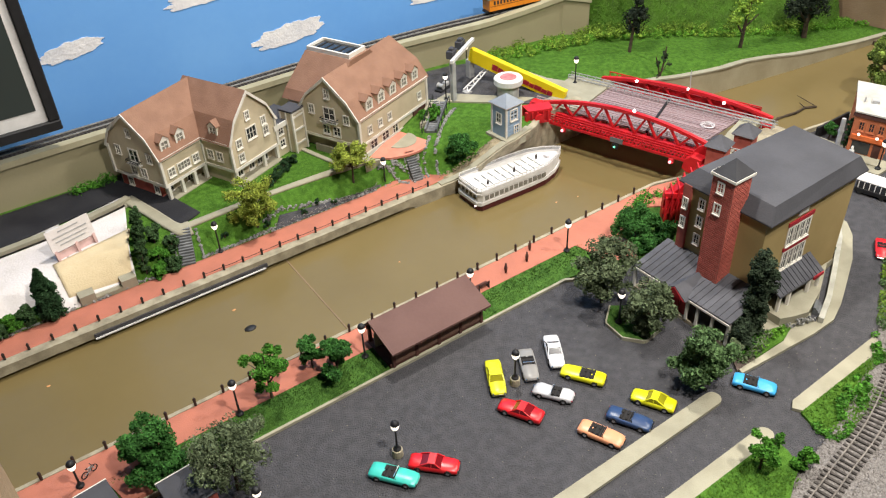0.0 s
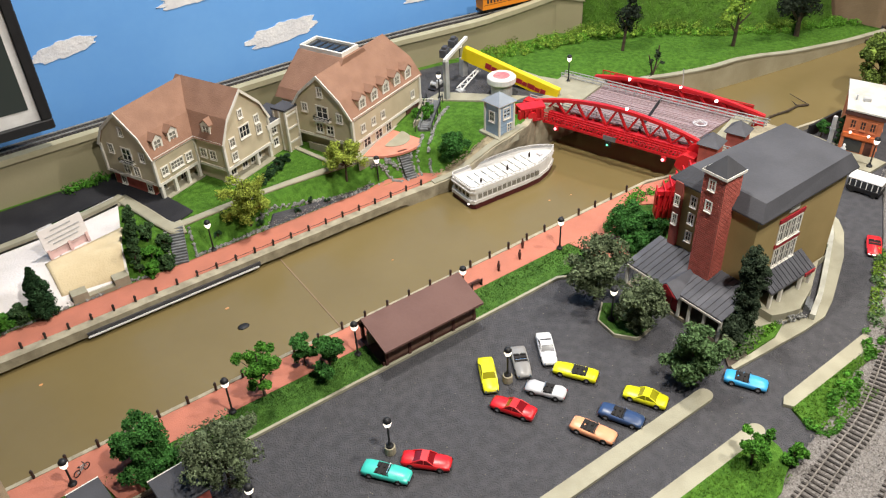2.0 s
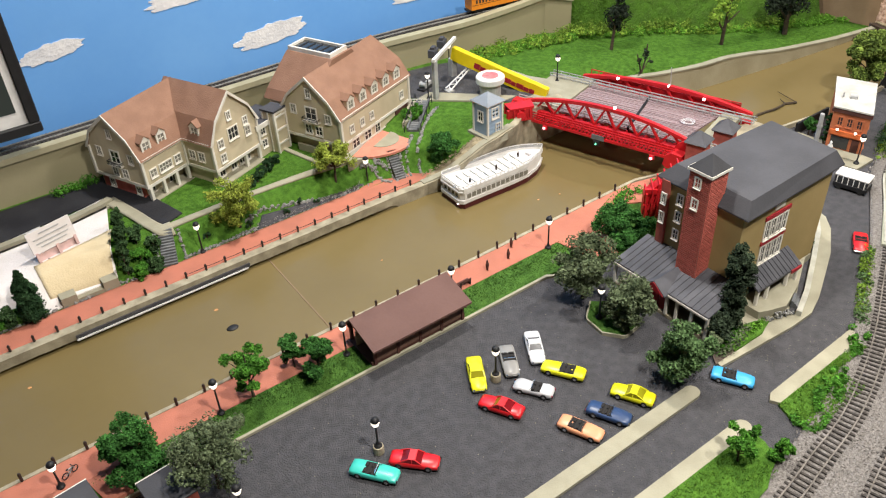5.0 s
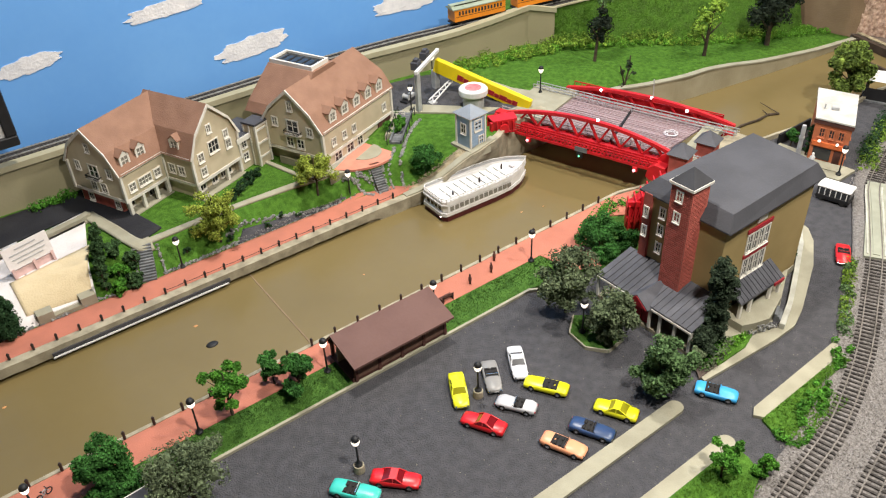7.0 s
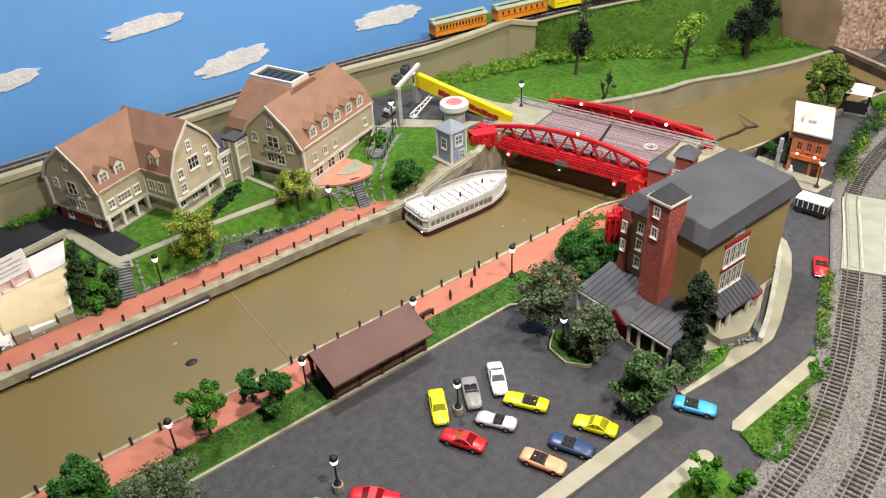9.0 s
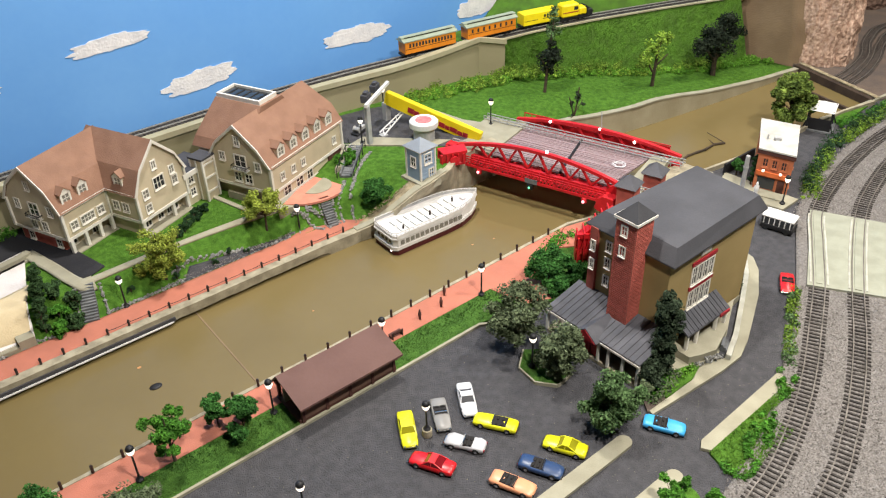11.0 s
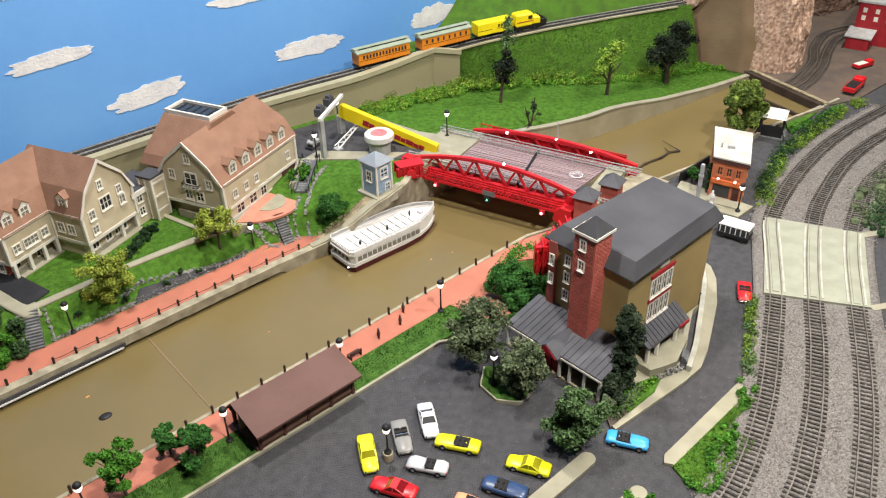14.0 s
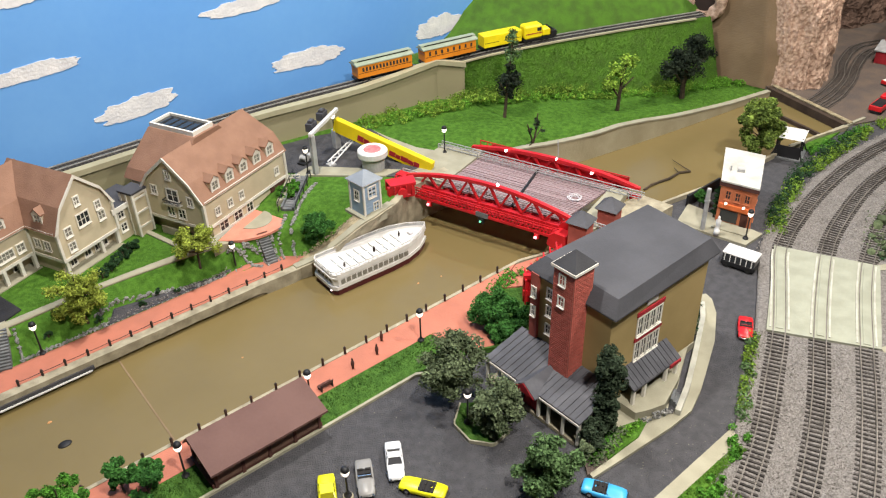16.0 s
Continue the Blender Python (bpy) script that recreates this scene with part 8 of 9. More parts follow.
M_COACH = shade("orange_coach_paint", (0.72, 0.24, 0.018), 0.5, (0.62, 0.20, 0.015), 40, 400, 0.05)
M_CROOF = shade("coach_roof_paint", (0.33, 0.37, 0.28), 0.7, (0.26, 0.30, 0.22), 40, 400, 0.1)
M_TYELLOW = shade("train_yellow_paint", (0.86, 0.68, 0.012), 0.45, (0.76, 0.60, 0.012), 40, 400, 0.05)
coach(0.888, "passenger_coach", M_COACH, "orange wooden passenger coach with a grey-green roof", 0.125, M_CROOF, 14)
coach(1.0425, "passenger_coach", M_COACH, "orange combine coach with a grey-green roof", 0.125, M_CROOF, 8)
tender = coach(1.170, "baggage_car", M_TYELLOW, "bright yellow baggage car behind the engine", 0.092, None, 0, 0.0385)
bm = B()
for k, (x, w) in enumerate(((0.006, 0.004), (0.013, 0.004), (0.020, 0.005))):
    box(bm, x, x + w, -0.0161, -0.0154, 0.022, 0.028)
part("dark_lettering_bar", bm, M_BLACK, tender)
part("side_door", box(B(), -0.010, 0.002, -0.0162, -0.0155, 0.011, 0.032), M_TYELLOW, tender)


def engine():
    x = 1.252
    g = thing("locomotive", pose(x, 0.5145, up_z(x) + 0.0036, 0, -2, -19), "bright yellow locomotive with a black front", "locomotive", "train")
    part("hood", box(B(), -0.032, 0.012, -0.0145, 0.0145, 0.009, 0.039, None, 0.0035), M_TYELLOW, g)
    part("nose", box(B(), 0.012, 0.034, -0.011, 0.011, 0.009, 0.027, None, 0.003), M_TYELLOW, g)
    part("front_grille", box(B(), 0.034, 0.048, -0.012, 0.012, 0.006, 0.020, None, 0.001), M_BLACK, g)
    bm = B()
    bar(bm, (0.030, 0, 0.028), (0.050, 0, 0.012), 0.020, 0.004)
    part("pilot", bm, M_BLACK, g)
    for s in (-1, 1):
        part("cab_window", box(B(), -0.002, 0.008, s * 0.0145 - 0.0003, s * 0.0145 + 0.0003, 0.025, 0.033), M_PANE, g)
        part("side_stripe", box(B(), -0.030, 0.010, s * 0.0145 - 0.0004, s * 0.0145 + 0.0004, 0.020, 0.022), M_REDBAND, g)
    part("underframe", box(B(), -0.033, 0.045, -0.010, 0.010, 0.003, 0.009), M_BLACK, g)
    for wx in (-0.026, -0.015, 0.012, 0.024):
        for s in (-1, 1):
            part("wheel", lathe(B(), [(0.005, -0.0012), (0.005, 0.0012)], 14, pose(wx, s * 0.0085, 0.005, 90)), M_BLACK, g)


engine()

def tunnel_mouth():
    g = thing("tunnel_mouth", pose(1.680, 0.372, 0.140, 0, 0, 8) @ Matrix.Scale(1.2, 4), "pinkish rock rim round a dark railway tunnel mouth", "tunnel mouth")
    bm = B()
    rings = []
    for k in range(25):
        a = 2 * math.pi * k / 24
        rings.append([bm.verts.new((0.010 * math.sin(q) * (1 + 0.5 * noise.noise((k * 0.9, q, 1.0))), math.cos(a) * (0.036 + 0.012 * math.cos(q) * (1 + 0.6 * noise.noise((k * 0.7, q * 0.8, 4.0)))), 0.034 + math.sin(a) * (0.040 + 0.012 * math.cos(q) * (1 + 0.6 * noise.noise((k * 0.7, q * 0.8, 4.0)))))) for q in [2 * math.pi * j / 9 for j in range(9)]])
    for ra, rb in zip(rings, rings[1:]):
        for j in range(9):
            bm.faces.new((ra[j], ra[(j + 1) % 9], rb[(j + 1) % 9], rb[j]))
    part("rim", bm, M_ROCK, g, "pinkish cast rock rim")
    # closed cylinder; its near-black colour stands for the darkness inside
    part("bore", lathe(B(), [(0.036, -0.002), (0.036, 0.05)], 20, pose(0.004, 0, 0.034, 0, 90, 0)), M_BOLLARD, g, "solid brown-black plug painting the darkness inside the tunnel")


tunnel_mouth()
# brown end of the hill, rock cliff and the valley beyond
bm = B()
rows = []
for x, y in resample([(1.690, 0.372), (1.686, 0.330), (1.690, 0.26), (1.697, 0.195), (1.73, 0.16), (1.80, 0.165)], 30):
    rows.append([bm.verts.new((x + 0.05 * t, y + 0.16 * t ** 1.5 + 0.004 * noise.noise((x * 30, t * 10, 1)), -0.02 + 0.62 * t)) for t in np.linspace(0, 1, 24)])
for a, b in zip(rows, rows[1:]):
    for i in range(23):
        bm.faces.new((a[i], b[i], b[i + 1], a[i + 1]))
struct("hill_end", bm, M_BROWN, "brown painted end of the hill", True)


def cliff(name, pts, top, lean, seed, label, mat):
    bm = B()
    rows = []
    P = resample(pts, 120)
    for i, (x, y) in enumerate(P):
        row = []
        for j, t in enumerate(np.linspace(0, 1, 120)):
            u, v = i * 0.5, j * 0.5
            n = noise.noise((u * 0.20, v * 0.12, seed)) * 0.016 + noise.noise((u * 0.75, v * 0.45, seed + 3)) * 0.006 + abs(noise.noise((u * 1.7, v * 1.1, seed + 7))) * 0.005 + noise.noise((u * 3.1, v * 2.9, seed + 5)) * 0.0022
            f = math.sin(math.pi * i / 120) ** 0.4
            row.append(bm.verts.new((x - n * 0.7 * f + lean * t, y - n * f + 0.03 * t, -0.02 + top * t + 0.004 * noise.noise((u * 1.8, v * 1.8, seed)))))
        rows.append(row)
    for a, b in zip(rows, rows[1:]):
        for i in range(119):
            bm.faces.new((a[i], b[i], b[i + 1], a[i + 1]))
    return struct(name, bm, mat, label)


cliff("cliff_rock", [(1.712, 0.222), (1.716, 0.175), (1.725, 0.148), (1.745, 0.112), (1.795, 0.096), (1.85, 0.112), (1.91, 0.145), (1.97, 0.235)], 0.55, 0.03, 4, "rugged pinkish-brown cast rock cliff", M_ROCK)
cliff("cliff_far", [(1.98, 0.34), (2.10, 0.30), (2.30, 0.24), (2.60, 0.18)], 0.40, 0.06, 9, "rocky cliff behind the valley with shade in its brown colour", M_ROCK_SHADED)
struct("ground_valley", prism(B(), [(1.634, -0.050), (1.72, -0.085), (2.85, -0.13), (2.85, 0.45), (1.80, 0.30), (1.71, 0.20), (1.692, 0.140)], -0.02, 0.0025), M_DIRT, "dark brown dirt ground of the quarry valley")
bm = B()
ribbon(bm, [Vector((1.628, -0.050, 0)), Vector((1.660, 0.05, 0)), Vector((1.700, 0.175, 0))], -0.004, 0.008, -0.08, 0.006)
struct("trim_weir_plank", ribbon(B(), [Vector((1.633, -0.050, 0)), Vector((1.665, 0.05, 0)), Vector((1.705, 0.175, 0))], -0.012, -0.001, 0.0062, 0.0085), M_BANK, "tan plank along the top of the timber wall")
struct("weir_wall", bm, M_WEIR, "dark timber wall closing the canal's end")
bm = B()
ribbon(bm, [Vector((1.560, -0.035, 0)), Vector((1.582, 0.05, 0)), Vector((1.612, 0.172, 0))], -0.006, 0.0, -0.08, -0.004)
struct("weir_sill", bm, M_WEIR, "dark timber sill across the canal")
track([(1.693, 0.067), (1.762, 0.071), (1.875, 0.095), (1.978, 0.140), (2.11, 0.170), (2.207, 0.145)], 0.002, "worn grey track curving through the quarry", 9, 9)
track([(1.687, 0.035), (1.767, 0.042), (1.875, 0.068), (1.982, 0.106), (2.096, 0.130), (2.217, 0.105)], 0.002, "worn grey track curving through the quarry", 9, 9)


def red_mill():
    g = thing("red_mill_building", pose(2.10, 0.037, 0, 0, 0, 12), "dark red mill building with grey roofs", "building")
    part("main_wall", box(B(), 0.0, 0.30, -0.10, 0.06, 0, 0.110), M_REDBAND, g)
    part("main_roof", box(B(), -0.004, 0.305, -0.105, 0.065, 0.110, 0.115), M_STEEL, g)
    part("annex_wall", box(B(), -0.055, 0.0, 0.008, 0.064, 0, 0.034), M_REDBAND, g)
    bm = B()
    slab_y(bm, [(-0.060, 0.033), (0.005, 0.042), (0.005, 0.045), (-0.060, 0.036)], 0.003, 0.069)
    part("annex_roof", bm, M_STEEL, g)
    wf = pose(0.0, 0.06, 0, 0, 0, -90)
    for k in range(5):
        for z in (0.065, 0.085):
            part("window", box(B(), 0.012 + 0.03 * k, 0.022 + 0.03 * k, -0.001, 0.001, z, z + 0.012, wf), M_WHITE, g)
    for k in range(6):
        for z in (0.02, 0.06):
            part("window", box(B(), 0.07 + 0.036 * k, 0.082 + 0.036 * k, -0.101, -0.0995, z, z + 0.014), M_WHITE, g)


red_mill()


# painted clouds on the backdrop: thin relief of dabbed paint
def cloud(cx, cz, w, h, seed, tilt):
    bm = B()
    n = 110
    ca, sa = math.cos(radians(tilt)), math.sin(radians(tilt))
    ring = []
    for k in range(n):
        a = 2 * math.pi * k / n
        r = 0.95 + 0.26 * noise.noise((math.cos(a) * 2.2, math.sin(a) * 2.2, seed)) + 0.12 * noise.noise((math.cos(a) * 6, math.sin(a) * 6, seed)) + 0.05 * noise.noise((math.cos(a) * 17, math.sin(a) * 17, seed))
        x, z = w / 2 * math.cos(a) * r, h / 2 * math.sin(a) * r * (1.15 if math.sin(a) > 0 else 0.8)
        ring.append((cx + x * ca - z * sa, cz + x * sa + z * ca))
    slab_y(bm, ring, 0.6790, 0.681)
    ob = part("painted_cloud", bm, M_CLOUD, None, "white cloud dabbed in thick paint on the sky")
    tagged(ob, category="cloud", group="painted clouds", kind="")


for q in ((0.408, 0.176, 0.155, 0.040, 1, 4), (0.765, 0.177, 0.175, 0.040, 2, -2), (1.112, 0.164, 0.150, 0.050, 3, 2), (0.022, 0.247, 0.110, 0.030, 4, 6), (0.262, 0.282, 0.150, 0.028, 5, 2), (0.640, 0.308, 0.17, 0.03, 6, 0), (0.275, 0.405, 0.16, 0.040, 8, 4)):
    cloud(*q)

# framed picture propped in front of the backdrop
g = thing("framed_picture", pose(-0.200, 0.603, 0.160), "black-framed dark picture with a white mount", "picture")
w, h, f = 0.160, 0.30, 0.017
for q in ((0, w, 0, f), (0, w, h - f, h), (0, f, f, h - f), (w - f, w, f, h - f)):
    part("frame_bar", box(B(), q[0], q[1], -0.008, 0.006, q[2], q[3], None, 0.002), M_BLACK, g)
part("mount", box(B(), f, w - f, -0.002, 0.003, f, h - f), M_DECK, g, "white mount")
part("print", box(B(), f + 0.012, w - f - 0.012, -0.003, 0.0, f + 0.022, h - f - 0.02), glassy("dark_print", (0.022, 0.032, 0.03), 0.5), g, "dark glossy print")
part("wall_spacer", box(B(), 0.05, w - 0.05, 0.006, 0.077, 0.10, 0.16), M_DARKWOOD, g)

# canal details
rock = B()
bmesh.ops.create_icosphere(rock, subdivisions=2, radius=0.009, matrix=pose(0.050, 0.162, WATER) @ Matrix.Diagonal((1, 0.75, 0.25, 1)))
tagged(part("floating_float", rock, M_BLACK, None, "dark oval float lying in the brown water", True), category="float")
bm = B()
pts = [Vector(p) for p in ((1.110, 0.080, WATER + 0.001), (1.132, 0.081, WATER + 0.003), (1.155, 0.079, WATER + 0.002), (1.177, 0.073, WATER + 0.004), (1.214, 0.076, WATER + 0.002), (1.234, 0.064, WATER + 0.003))]
for a, b in zip(pts, pts[1:]):
    rod(bm, a, b, 0.0028, 0.0022, 6)
rod(bm, pts[5], pts[5] + Vector((0.008, 0.050, 0.004)), 0.0011, 0.0006, 5)
rod(bm, pts[4], pts[4] + Vector((0.004, 0.016, 0.004)), 0.0016, 0.0006, 5)
tagged(part("driftwood", bm, M_BARK, None, "dark driftwood branch floating on the canal"), category="branch")
bm = B()
bar(bm, (0.164, 0.283, WATER + 0.0002), (0.157, 0.052, WATER + 0.0002), 0.0022, 0.0008)
tagged(part("water_seam", bm, M_BROWN, None, "dark seam across the resin water"), kind="structure")
bm = B()
bar(bm, (-0.133, 0.2672, -0.0042), (0.126, 0.2672, -0.0042), 0.0014, 0.0016)
for k in range(64):
    box(bm, -0.131 + 0.004 * k, -0.1292 + 0.004 * k, 0.2662, 0.2686, -0.0052, -0.0030)
tagged(part("guide_strip", bm, M_DECK, None, "white plastic strip along the quay's foot"), category="strip")
struct("trim_fender", box(B(), -0.133, 0.13, 0.2685, 0.2712, -0.0040, 0.0020), M_ASPHALT, "dark fender board on the far quay")
# island in the car park
isl = [(0.462, -0.128), (0.432, -0.150), (0.428, -0.184), (0.446, -0.208), (0.476, -0.204), (0.49, -0.15)]
struct("lawn_island", prism(B(), isl, -0.001, 0.004), M_GRASS_DEEP, "small grass island in the car park")
bm = B()
ribbon(bm, [Vector((*p, 0)) for p in resample(isl[:5], 24)], -0.0013, 0.0008, -0.001, 0.0048)
struct("kerb_island", bm, M_CONC, "pale kerb round the island")
struct("lawn_quay_end", prism(B(), [(0.535, -0.062), (0.575, -0.085), (0.66, -0.10), (0.72, -0.02), (0.66, 0.018), (0.605, -0.015), (0.572, -0.078)], -0.001, 0.0085), M_GRASS_DEEP, "dark green planted bed by the hall")

# kerb and path by the gazebo
bm = B()
ribbon(bm, [Vector((1.450, -0.020, 0)), Vector((1.56, -0.040, 0)), Vector((1.690, -0.056, 0))], -0.004, 0.003, -0.001, 0.006)
struct("kerb_gazebo", bm, M_CONC, "pale kerb along the canal beyond the gazebo")
struct("lawn_gazebo", prism(B(), [(1.43, -0.045), (1.50, -0.034), (1.62, -0.052), (1.52, -0.058)], -0.001, 0.003), M_GRASS, "narrow green strip beside the gazebo")
# flange grooves of the crossing
for pts in TRACKS:
    seg = [p for p in spline(pts, 0.006) if 0.5 * (p.x - 0.923) - 1.02 * (p.y + 0.373) > -10 and 0.003 < (p.x - 0.923) * 0.882 + (p.y + 0.373) * 0.471 < 0.219]
    for o, wd in ((-0.0122, 0.0014), (0.0, 0.0046), (0.0122, 0.0014)):
        bm = B()
        ribbon(bm, [Vector((p.x, p.y, 0)) for p in seg], o - wd, o + wd, 0.005, 0.0080)
        struct("trim_groove", bm, M_STRIP if wd < 0.002 else M_CROSS, "pale raised strip beside the rails")


def kiosk(m, w, d, z, label):
    g = thing("small_shed", m, label, "shed")
    part("wall", box(B(), 0.003, w - 0.003, 0.003, d - 0.003, 0, z - 0.003), M_BRICK, g)
    part("roof", box(B(), 0, w, 0, d, z - 0.003, z, None, 0.0008), M_SLATE, g, "dark slate roof")
    part("roof_edge", box(B(), 0, w, d, d + 0.0014, z - 0.0035, z - 0.0005), M_WHITE, g)


kiosk(pose(-0.226, -0.078, 0, 0, 0, 6), 0.036, 0.050, 0.038, "small shed with a dark slate roof by the quay lawn")
kiosk(pose(-0.152, -0.117, 0, 0, 0, 4), 0.050, 0.052, 0.038, "small shed with a dark slate roof under the olive tree")


def bicycle():
    g = thing("bicycle", pose(-0.207, 0.022, PROM, 0, 0, 25), "tiny dark bicycle parked beside the promenade lamp", "bicycle")
    for x in (-0.0065, 0.0065):
        bm = B()
        n = 16
        ring = [[bm.verts.new((x + (0.004 + dr) * math.cos(2 * math.pi * k / n), dy, 0.0044 + (0.004 + dr) * math.sin(2 * math.pi * k / n))) for dr, dy in ((-0.0005, -0.0005), (0.0005, -0.0005), (0.0005, 0.0005), (-0.0005, 0.0005))] for k in range(n)]
        for k in range(n):
            for i in range(4):
                bm.faces.new((ring[k][i], ring[k][(i + 1) % 4], ring[(k + 1) % n][(i + 1) % 4], ring[(k + 1) % n][i]))
        part("wheel", bm, M_BLACK, g)
    bm = B()
    for a, b in (((-0.0065, 0.0042), (0, 0.0042)), ((0, 0.0042), (0.005, 0.0095)), ((-0.002, 0.0095), (0.005, 0.0095)), ((-0.002, 0.0105), (0, 0.0042)), ((0.0065, 0.0042), (0.0045, 0.0120))):
        bar(bm, (a[0], 0, a[1]), (b[0], 0, b[1]), 0.0010, 0.0010)
    part("frame", bm, M_STEEL, g)
    part("handlebar", box(B(), 0.0040, 0.0048, -0.0025, 0.0025, 0.0117, 0.0123), M_BLACK, g)
    part("saddle", box(B(), -0.0035, -0.0010, -0.0008, 0.0008, 0.0105, 0.0113), M_BLACK, g)


bicycle()
struct("trim_post", box(B(), -0.300, -0.232, -0.47, -0.41, -1.0, 0.50, None, 0.004), M_BROWN, "plain brown post at the layout's front")

# cream coping on the meadow's quay wall
bm = B()
ribbon(bm, [Vector((x, far_edge(x), far_z(x, far_edge(x)))) for x in np.linspace(0.93, 1.70, 60)], -0.009, 0.004, 0.0015, 0.0048)
struct("trim_coping", bm, M_CONC, "cream coping along the meadow's canal wall")


def on_slope(r):
    k, t = r.randrange(0, 40), r.random()
    (ax_, ay_), (bx_, by_) = fa[k], ca[k]
    u = r.random()
    (cx_, cy_), (dx_, dy_) = fa[k + 1], ca[k + 1]
    px, py, qx, qy = ax_ + (cx_ - ax_) * u, ay_ + (cy_ - ay_) * u, bx_ + (dx_ - bx_) * u, by_ + (dy_ - by_) * u
    za, zb = far_z(min(px, 1.69), py) - 0.002, up_z(qx) - 0.001
    return px + (qx - px) * t, py + (qy - py) * t - 0.001, za + (zb - za) * t ** 0.85 + 0.001


turf("slope_turf", on_slope, 9000, 0.0022, M_TURF, "rough green grass blades on the railway slope", 6)


def promenade_bench(x, y, a):
    g = thing("promenade_bench", pose(x, y, PROM, 0, 0, a), "small dark slatted bench on the promenade", "bench", "promenade benches")
    for k in range(3):
        part("seat_slat", box(B(), -0.010, 0.010, -0.004 + 0.0028 * k, -0.0018 + 0.0028 * k, 0.0050, 0.0057), M_DARKWOOD, g)
    for k in range(2):
        part("back_slat", box(B(), -0.010, 0.010, 0.0046, 0.0053, 0.0070 + 0.0026 * k, 0.0088 + 0.0026 * k), M_DARKWOOD, g)
    for s in (-1, 1):
        part("bench_end", box(B(), s * 0.0085 - 0.0006, s * 0.0085 + 0.0006, -0.004, 0.0052, 0.0, 0.0050), M_BLACK, g)
        part("back_post", box(B(), s * 0.0085 - 0.0006, s * 0.0085 + 0.0006, 0.0054, 0.0062, 0.0, 0.0118), M_BLACK, g)


promenade_bench(0.345, 0.010, 180)
struct("pavement_quay_corner", prism(B(), [(0.668, 0.020), (0.735, 0.0455), (0.80, 0.030), (0.81, -0.05), (0.725, -0.022)], -0.001, 0.0082), M_BRICKWALK, "salmon-red brick corner of the promenade beside the bridge")
hedge("corner_plants", [(0.655, 0.012, 0.008), (0.70, 0.022, 0.008), (0.74, 0.028, 0.008), (0.765, 0.015, 0.008)], 0.020, 0.013, "fresh", 34, "leafy green plants in the quay corner")


def figurine(x, y, z, mat, label):
    """A tiny plain turned figure."""
    bm = lathe(B(), [(0.0016, 0), (0.0020, 0.004), (0.0026, 0.0085), (0.0022, 0.0125), (0.0010, 0.0135), (0.0015, 0.0150), (0.0013, 0.0170), (0.0004, 0.0180)], 10, pose(x, y, z))
    tagged(part("figurine", bm, mat, None, label, True), category="figurine", group="promenade figurines")


for x, y in ((0.394, 0.016), (0.436, 0.018), (0.458, 0.037)):
    figurine(x, y, PROM, M_DARKWOOD, "tiny dark red-brown figurine on the promenade")
for q in ((0.026, -0.014), (0.088, -0.006), (0.146, 0.006)):
    p = pose(0.481, 0.2240, WATER, 0, 0, -2.2) @ Vector((q[0] + 0.007, q[1], 0.033))
    bm = lathe(B(), [(0.0014, 0), (0.0018, 0.003), (0.0020, 0.0065), (0.0009, 0.0078), (0.0013, 0.0092), (0.0004, 0.0106)], 8, Matrix.Translation(p))
    tagged(part("figurine", bm, M_BOLLARD, None, "tiny dark seated figurine on the boat's upper deck", True), category="figurine", group="boat figurines")
# pale ring mark on the bridge deck, built as five thin uneven rings
g = thing("wire_coil", pose(0.892, 0.066, 0.0612), "five thin pale rings lying on the bridge deck", "wire")
for k in range(5):
    bm = B()
    rng = random.Random(300 + k)
    ring = [Vector((rng.uniform(-0.002, 0.002) + (0.008 + 0.001 * k) * math.cos(a), (0.008 + 0.001 * k) * math.sin(a) + rng.uniform(-0.002, 0.002), 0.0006 + 0.0005 * k)) for a in [2 * math.pi * q / 10 for q in range(10)]]
    for a, b in zip(ring, ring[1:] + ring[:1]):
        rod(bm, a, b, 0.0005, 0.0005, 5)
    part("pale_ring", bm, M_BENCH_GREY, g)
M_DRYLEAF = shade("dry_leaf", (0.62, 0.30, 0.12), 0.8)
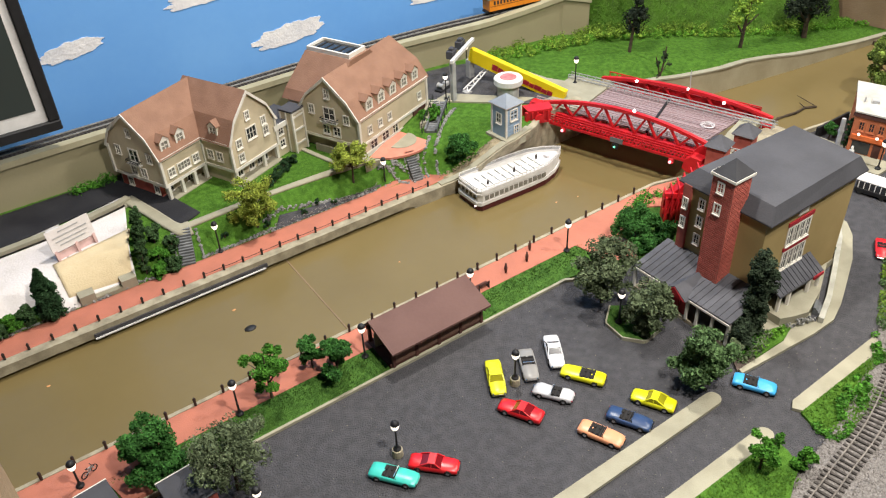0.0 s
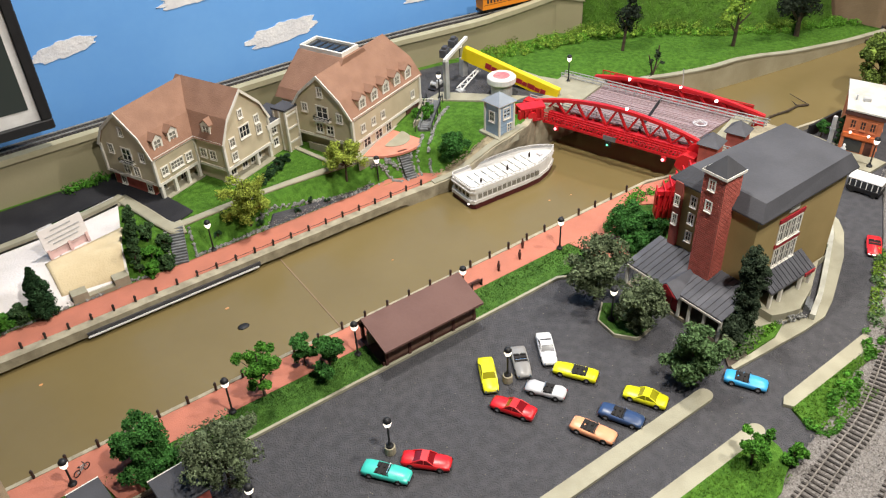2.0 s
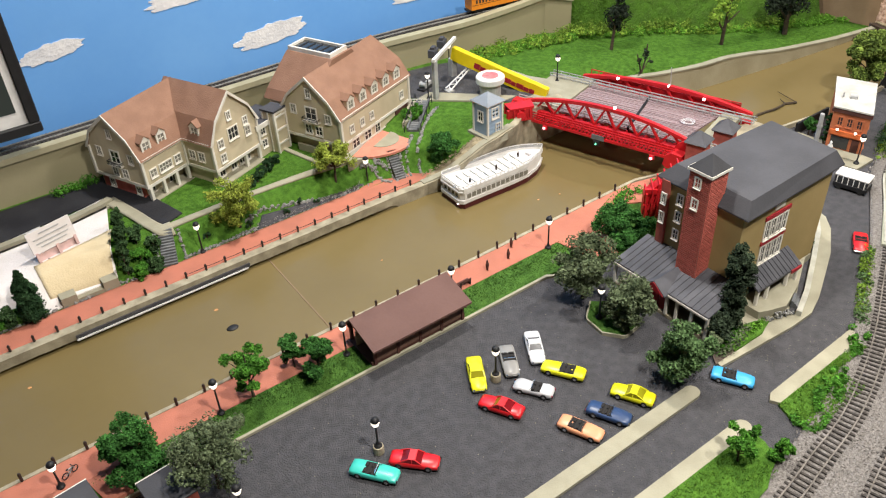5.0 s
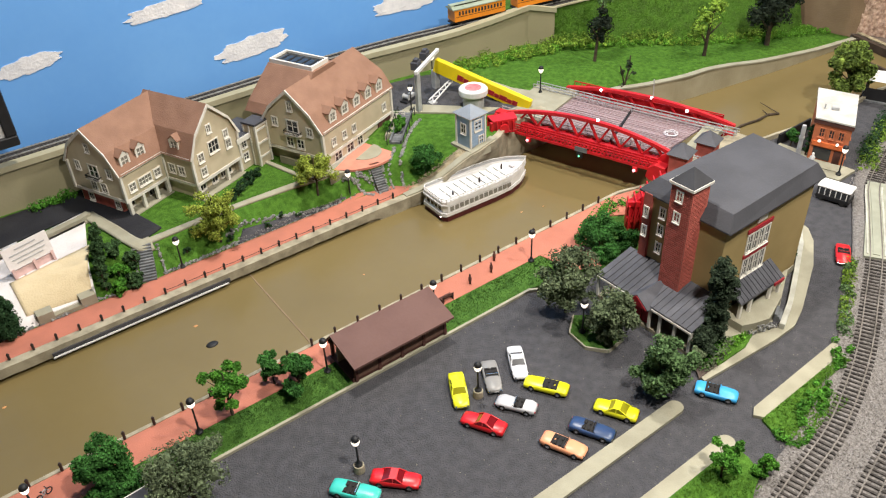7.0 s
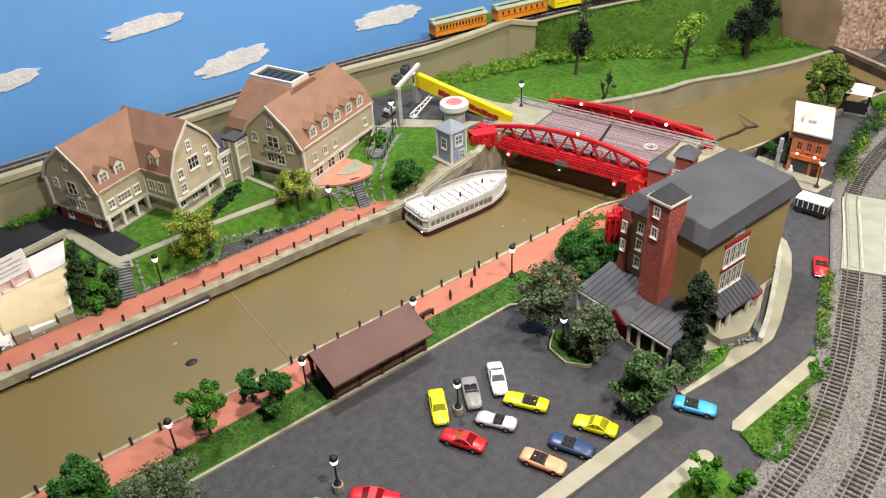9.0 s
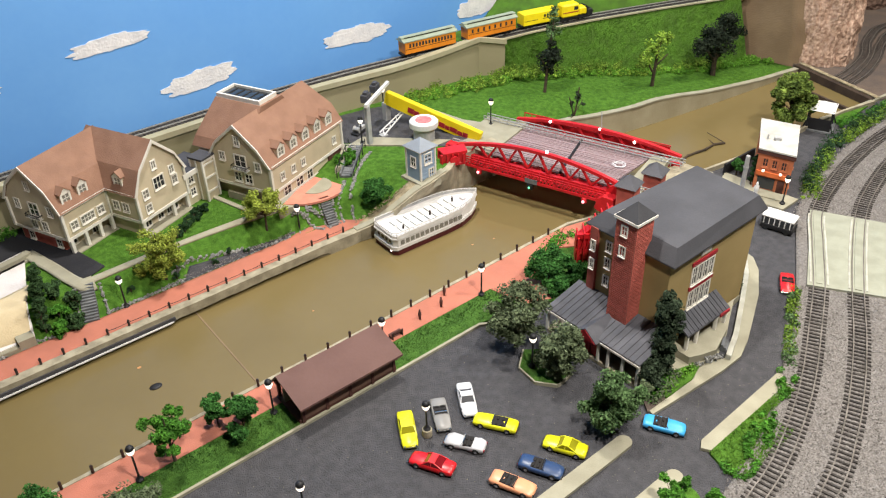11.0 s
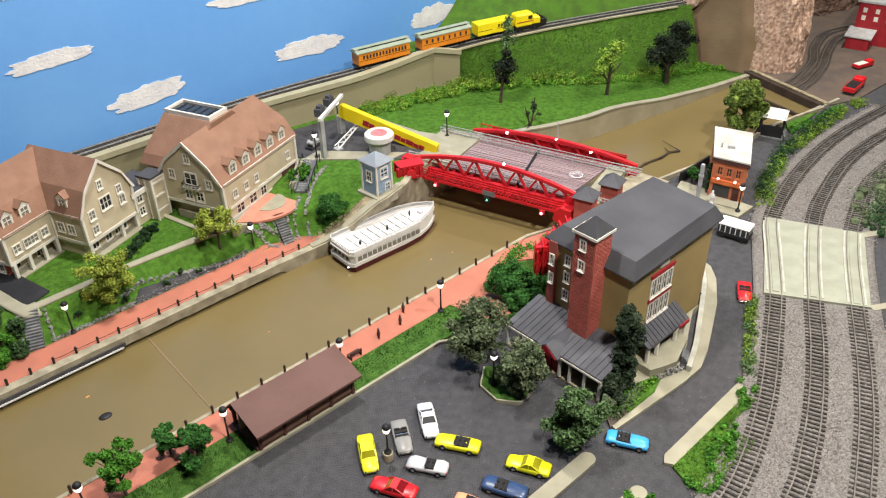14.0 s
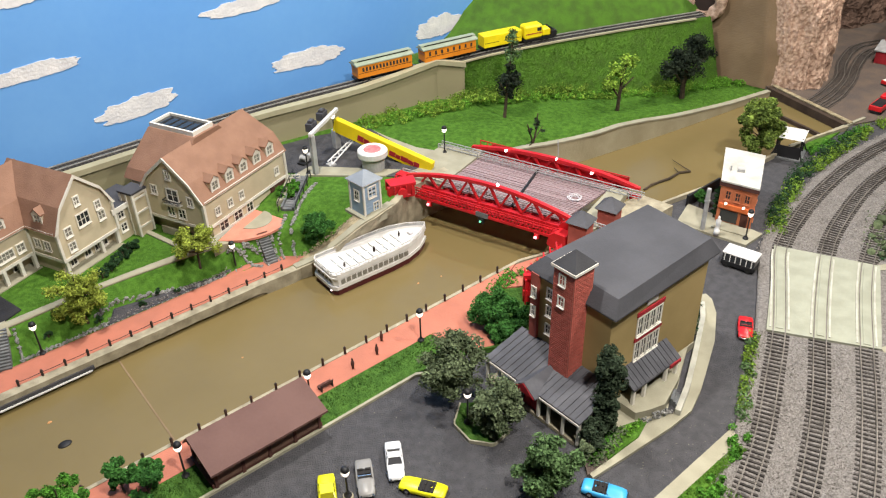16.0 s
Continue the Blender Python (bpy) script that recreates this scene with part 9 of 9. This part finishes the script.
for x, y, r in ((0.048, 0.214, 0.0034), (-0.210, 0.223, 0.0030), (0.601, 0.133, 0.0024), (0.641, 0.123, 0.0018), (0.30, 0.16, 0.0018)):
    bm = lathe(B(), [(r * 0.8, 0.0), (r, 0.0004), (r * 0.6, 0.0008)], 6, pose(x, y, WATER) @ Matrix.Diagonal((1, 0.7, 1, 1)))
    tagged(part("fallen_leaf", bm, M_DRYLEAF, None, "small dry orange leaf floating on the canal"), category="leaf", group="floating leaves")
T(1.117, -0.036, 0.0, 0.034, 0.034, "deep", 90, "dark green bush on the quay before the shop", clumps=10, density=100, trunk=0.08)
T(1.098, -0.078, 0.004, 0.062, 0.020, "conifer", 91, "thin dark green tree beside the metal pole", "column", clumps=14, density=70, trunk=0.10)
g = thing("mooring_light", pose(0.561, 0.272, WATER), "black mooring post with a small white lamp", "mooring light")
part("post", lathe(B(), [(0.0026, -0.004), (0.0026, 0.009), (0.0016, 0.010)], 10), M_BLACK, g)
lamp_ball(g, (0, 0, 0.0118), 0.0022, M_GLOBE, "globe")
hedge("meadow_weeds", [(0.79, 0.552, 0.062), (0.90, 0.522, 0.061), (1.07, 0.490, 0.054), (1.20, 0.448, 0.040), (1.32, 0.394, 0.026), (1.45, 0.338, 0.014), (1.58, 0.302, 0.004), (1.68, 0.270, 0.0)], 0.045, 0.009, "weed", 51, "bright lime-green weeds at the slope's foot")
hedge("meadow_weeds", [(0.80, 0.556, 0.062), (0.92, 0.520, 0.061), (1.09, 0.488, 0.053), (1.22, 0.444, 0.039), (1.34, 0.390, 0.025), (1.47, 0.334, 0.012), (1.60, 0.300, 0.003), (1.69, 0.262, 0.0)], 0.050, 0.008, "weed", 52, "bright lime-green weeds at the slope's foot")
hedge("meadow_weeds", [(1.42, 0.330, 0.014), (1.52, 0.300, 0.006), (1.62, 0.272, 0.001), (1.69, 0.232, -0.002)], 0.030, 0.010, "weed", 53, "bright lime-green weeds by the dark tree")
bm = B()
ribbon(bm, [Vector((x, y - 0.003, up_z(x))) for x, y in resample(CREST[:-1], 40)], -0.0035, 0.0025, -0.002, 0.0012)
struct("trim_crest", bm, M_RETAIN_CAP, "pale edge between the slope and the upper railway")
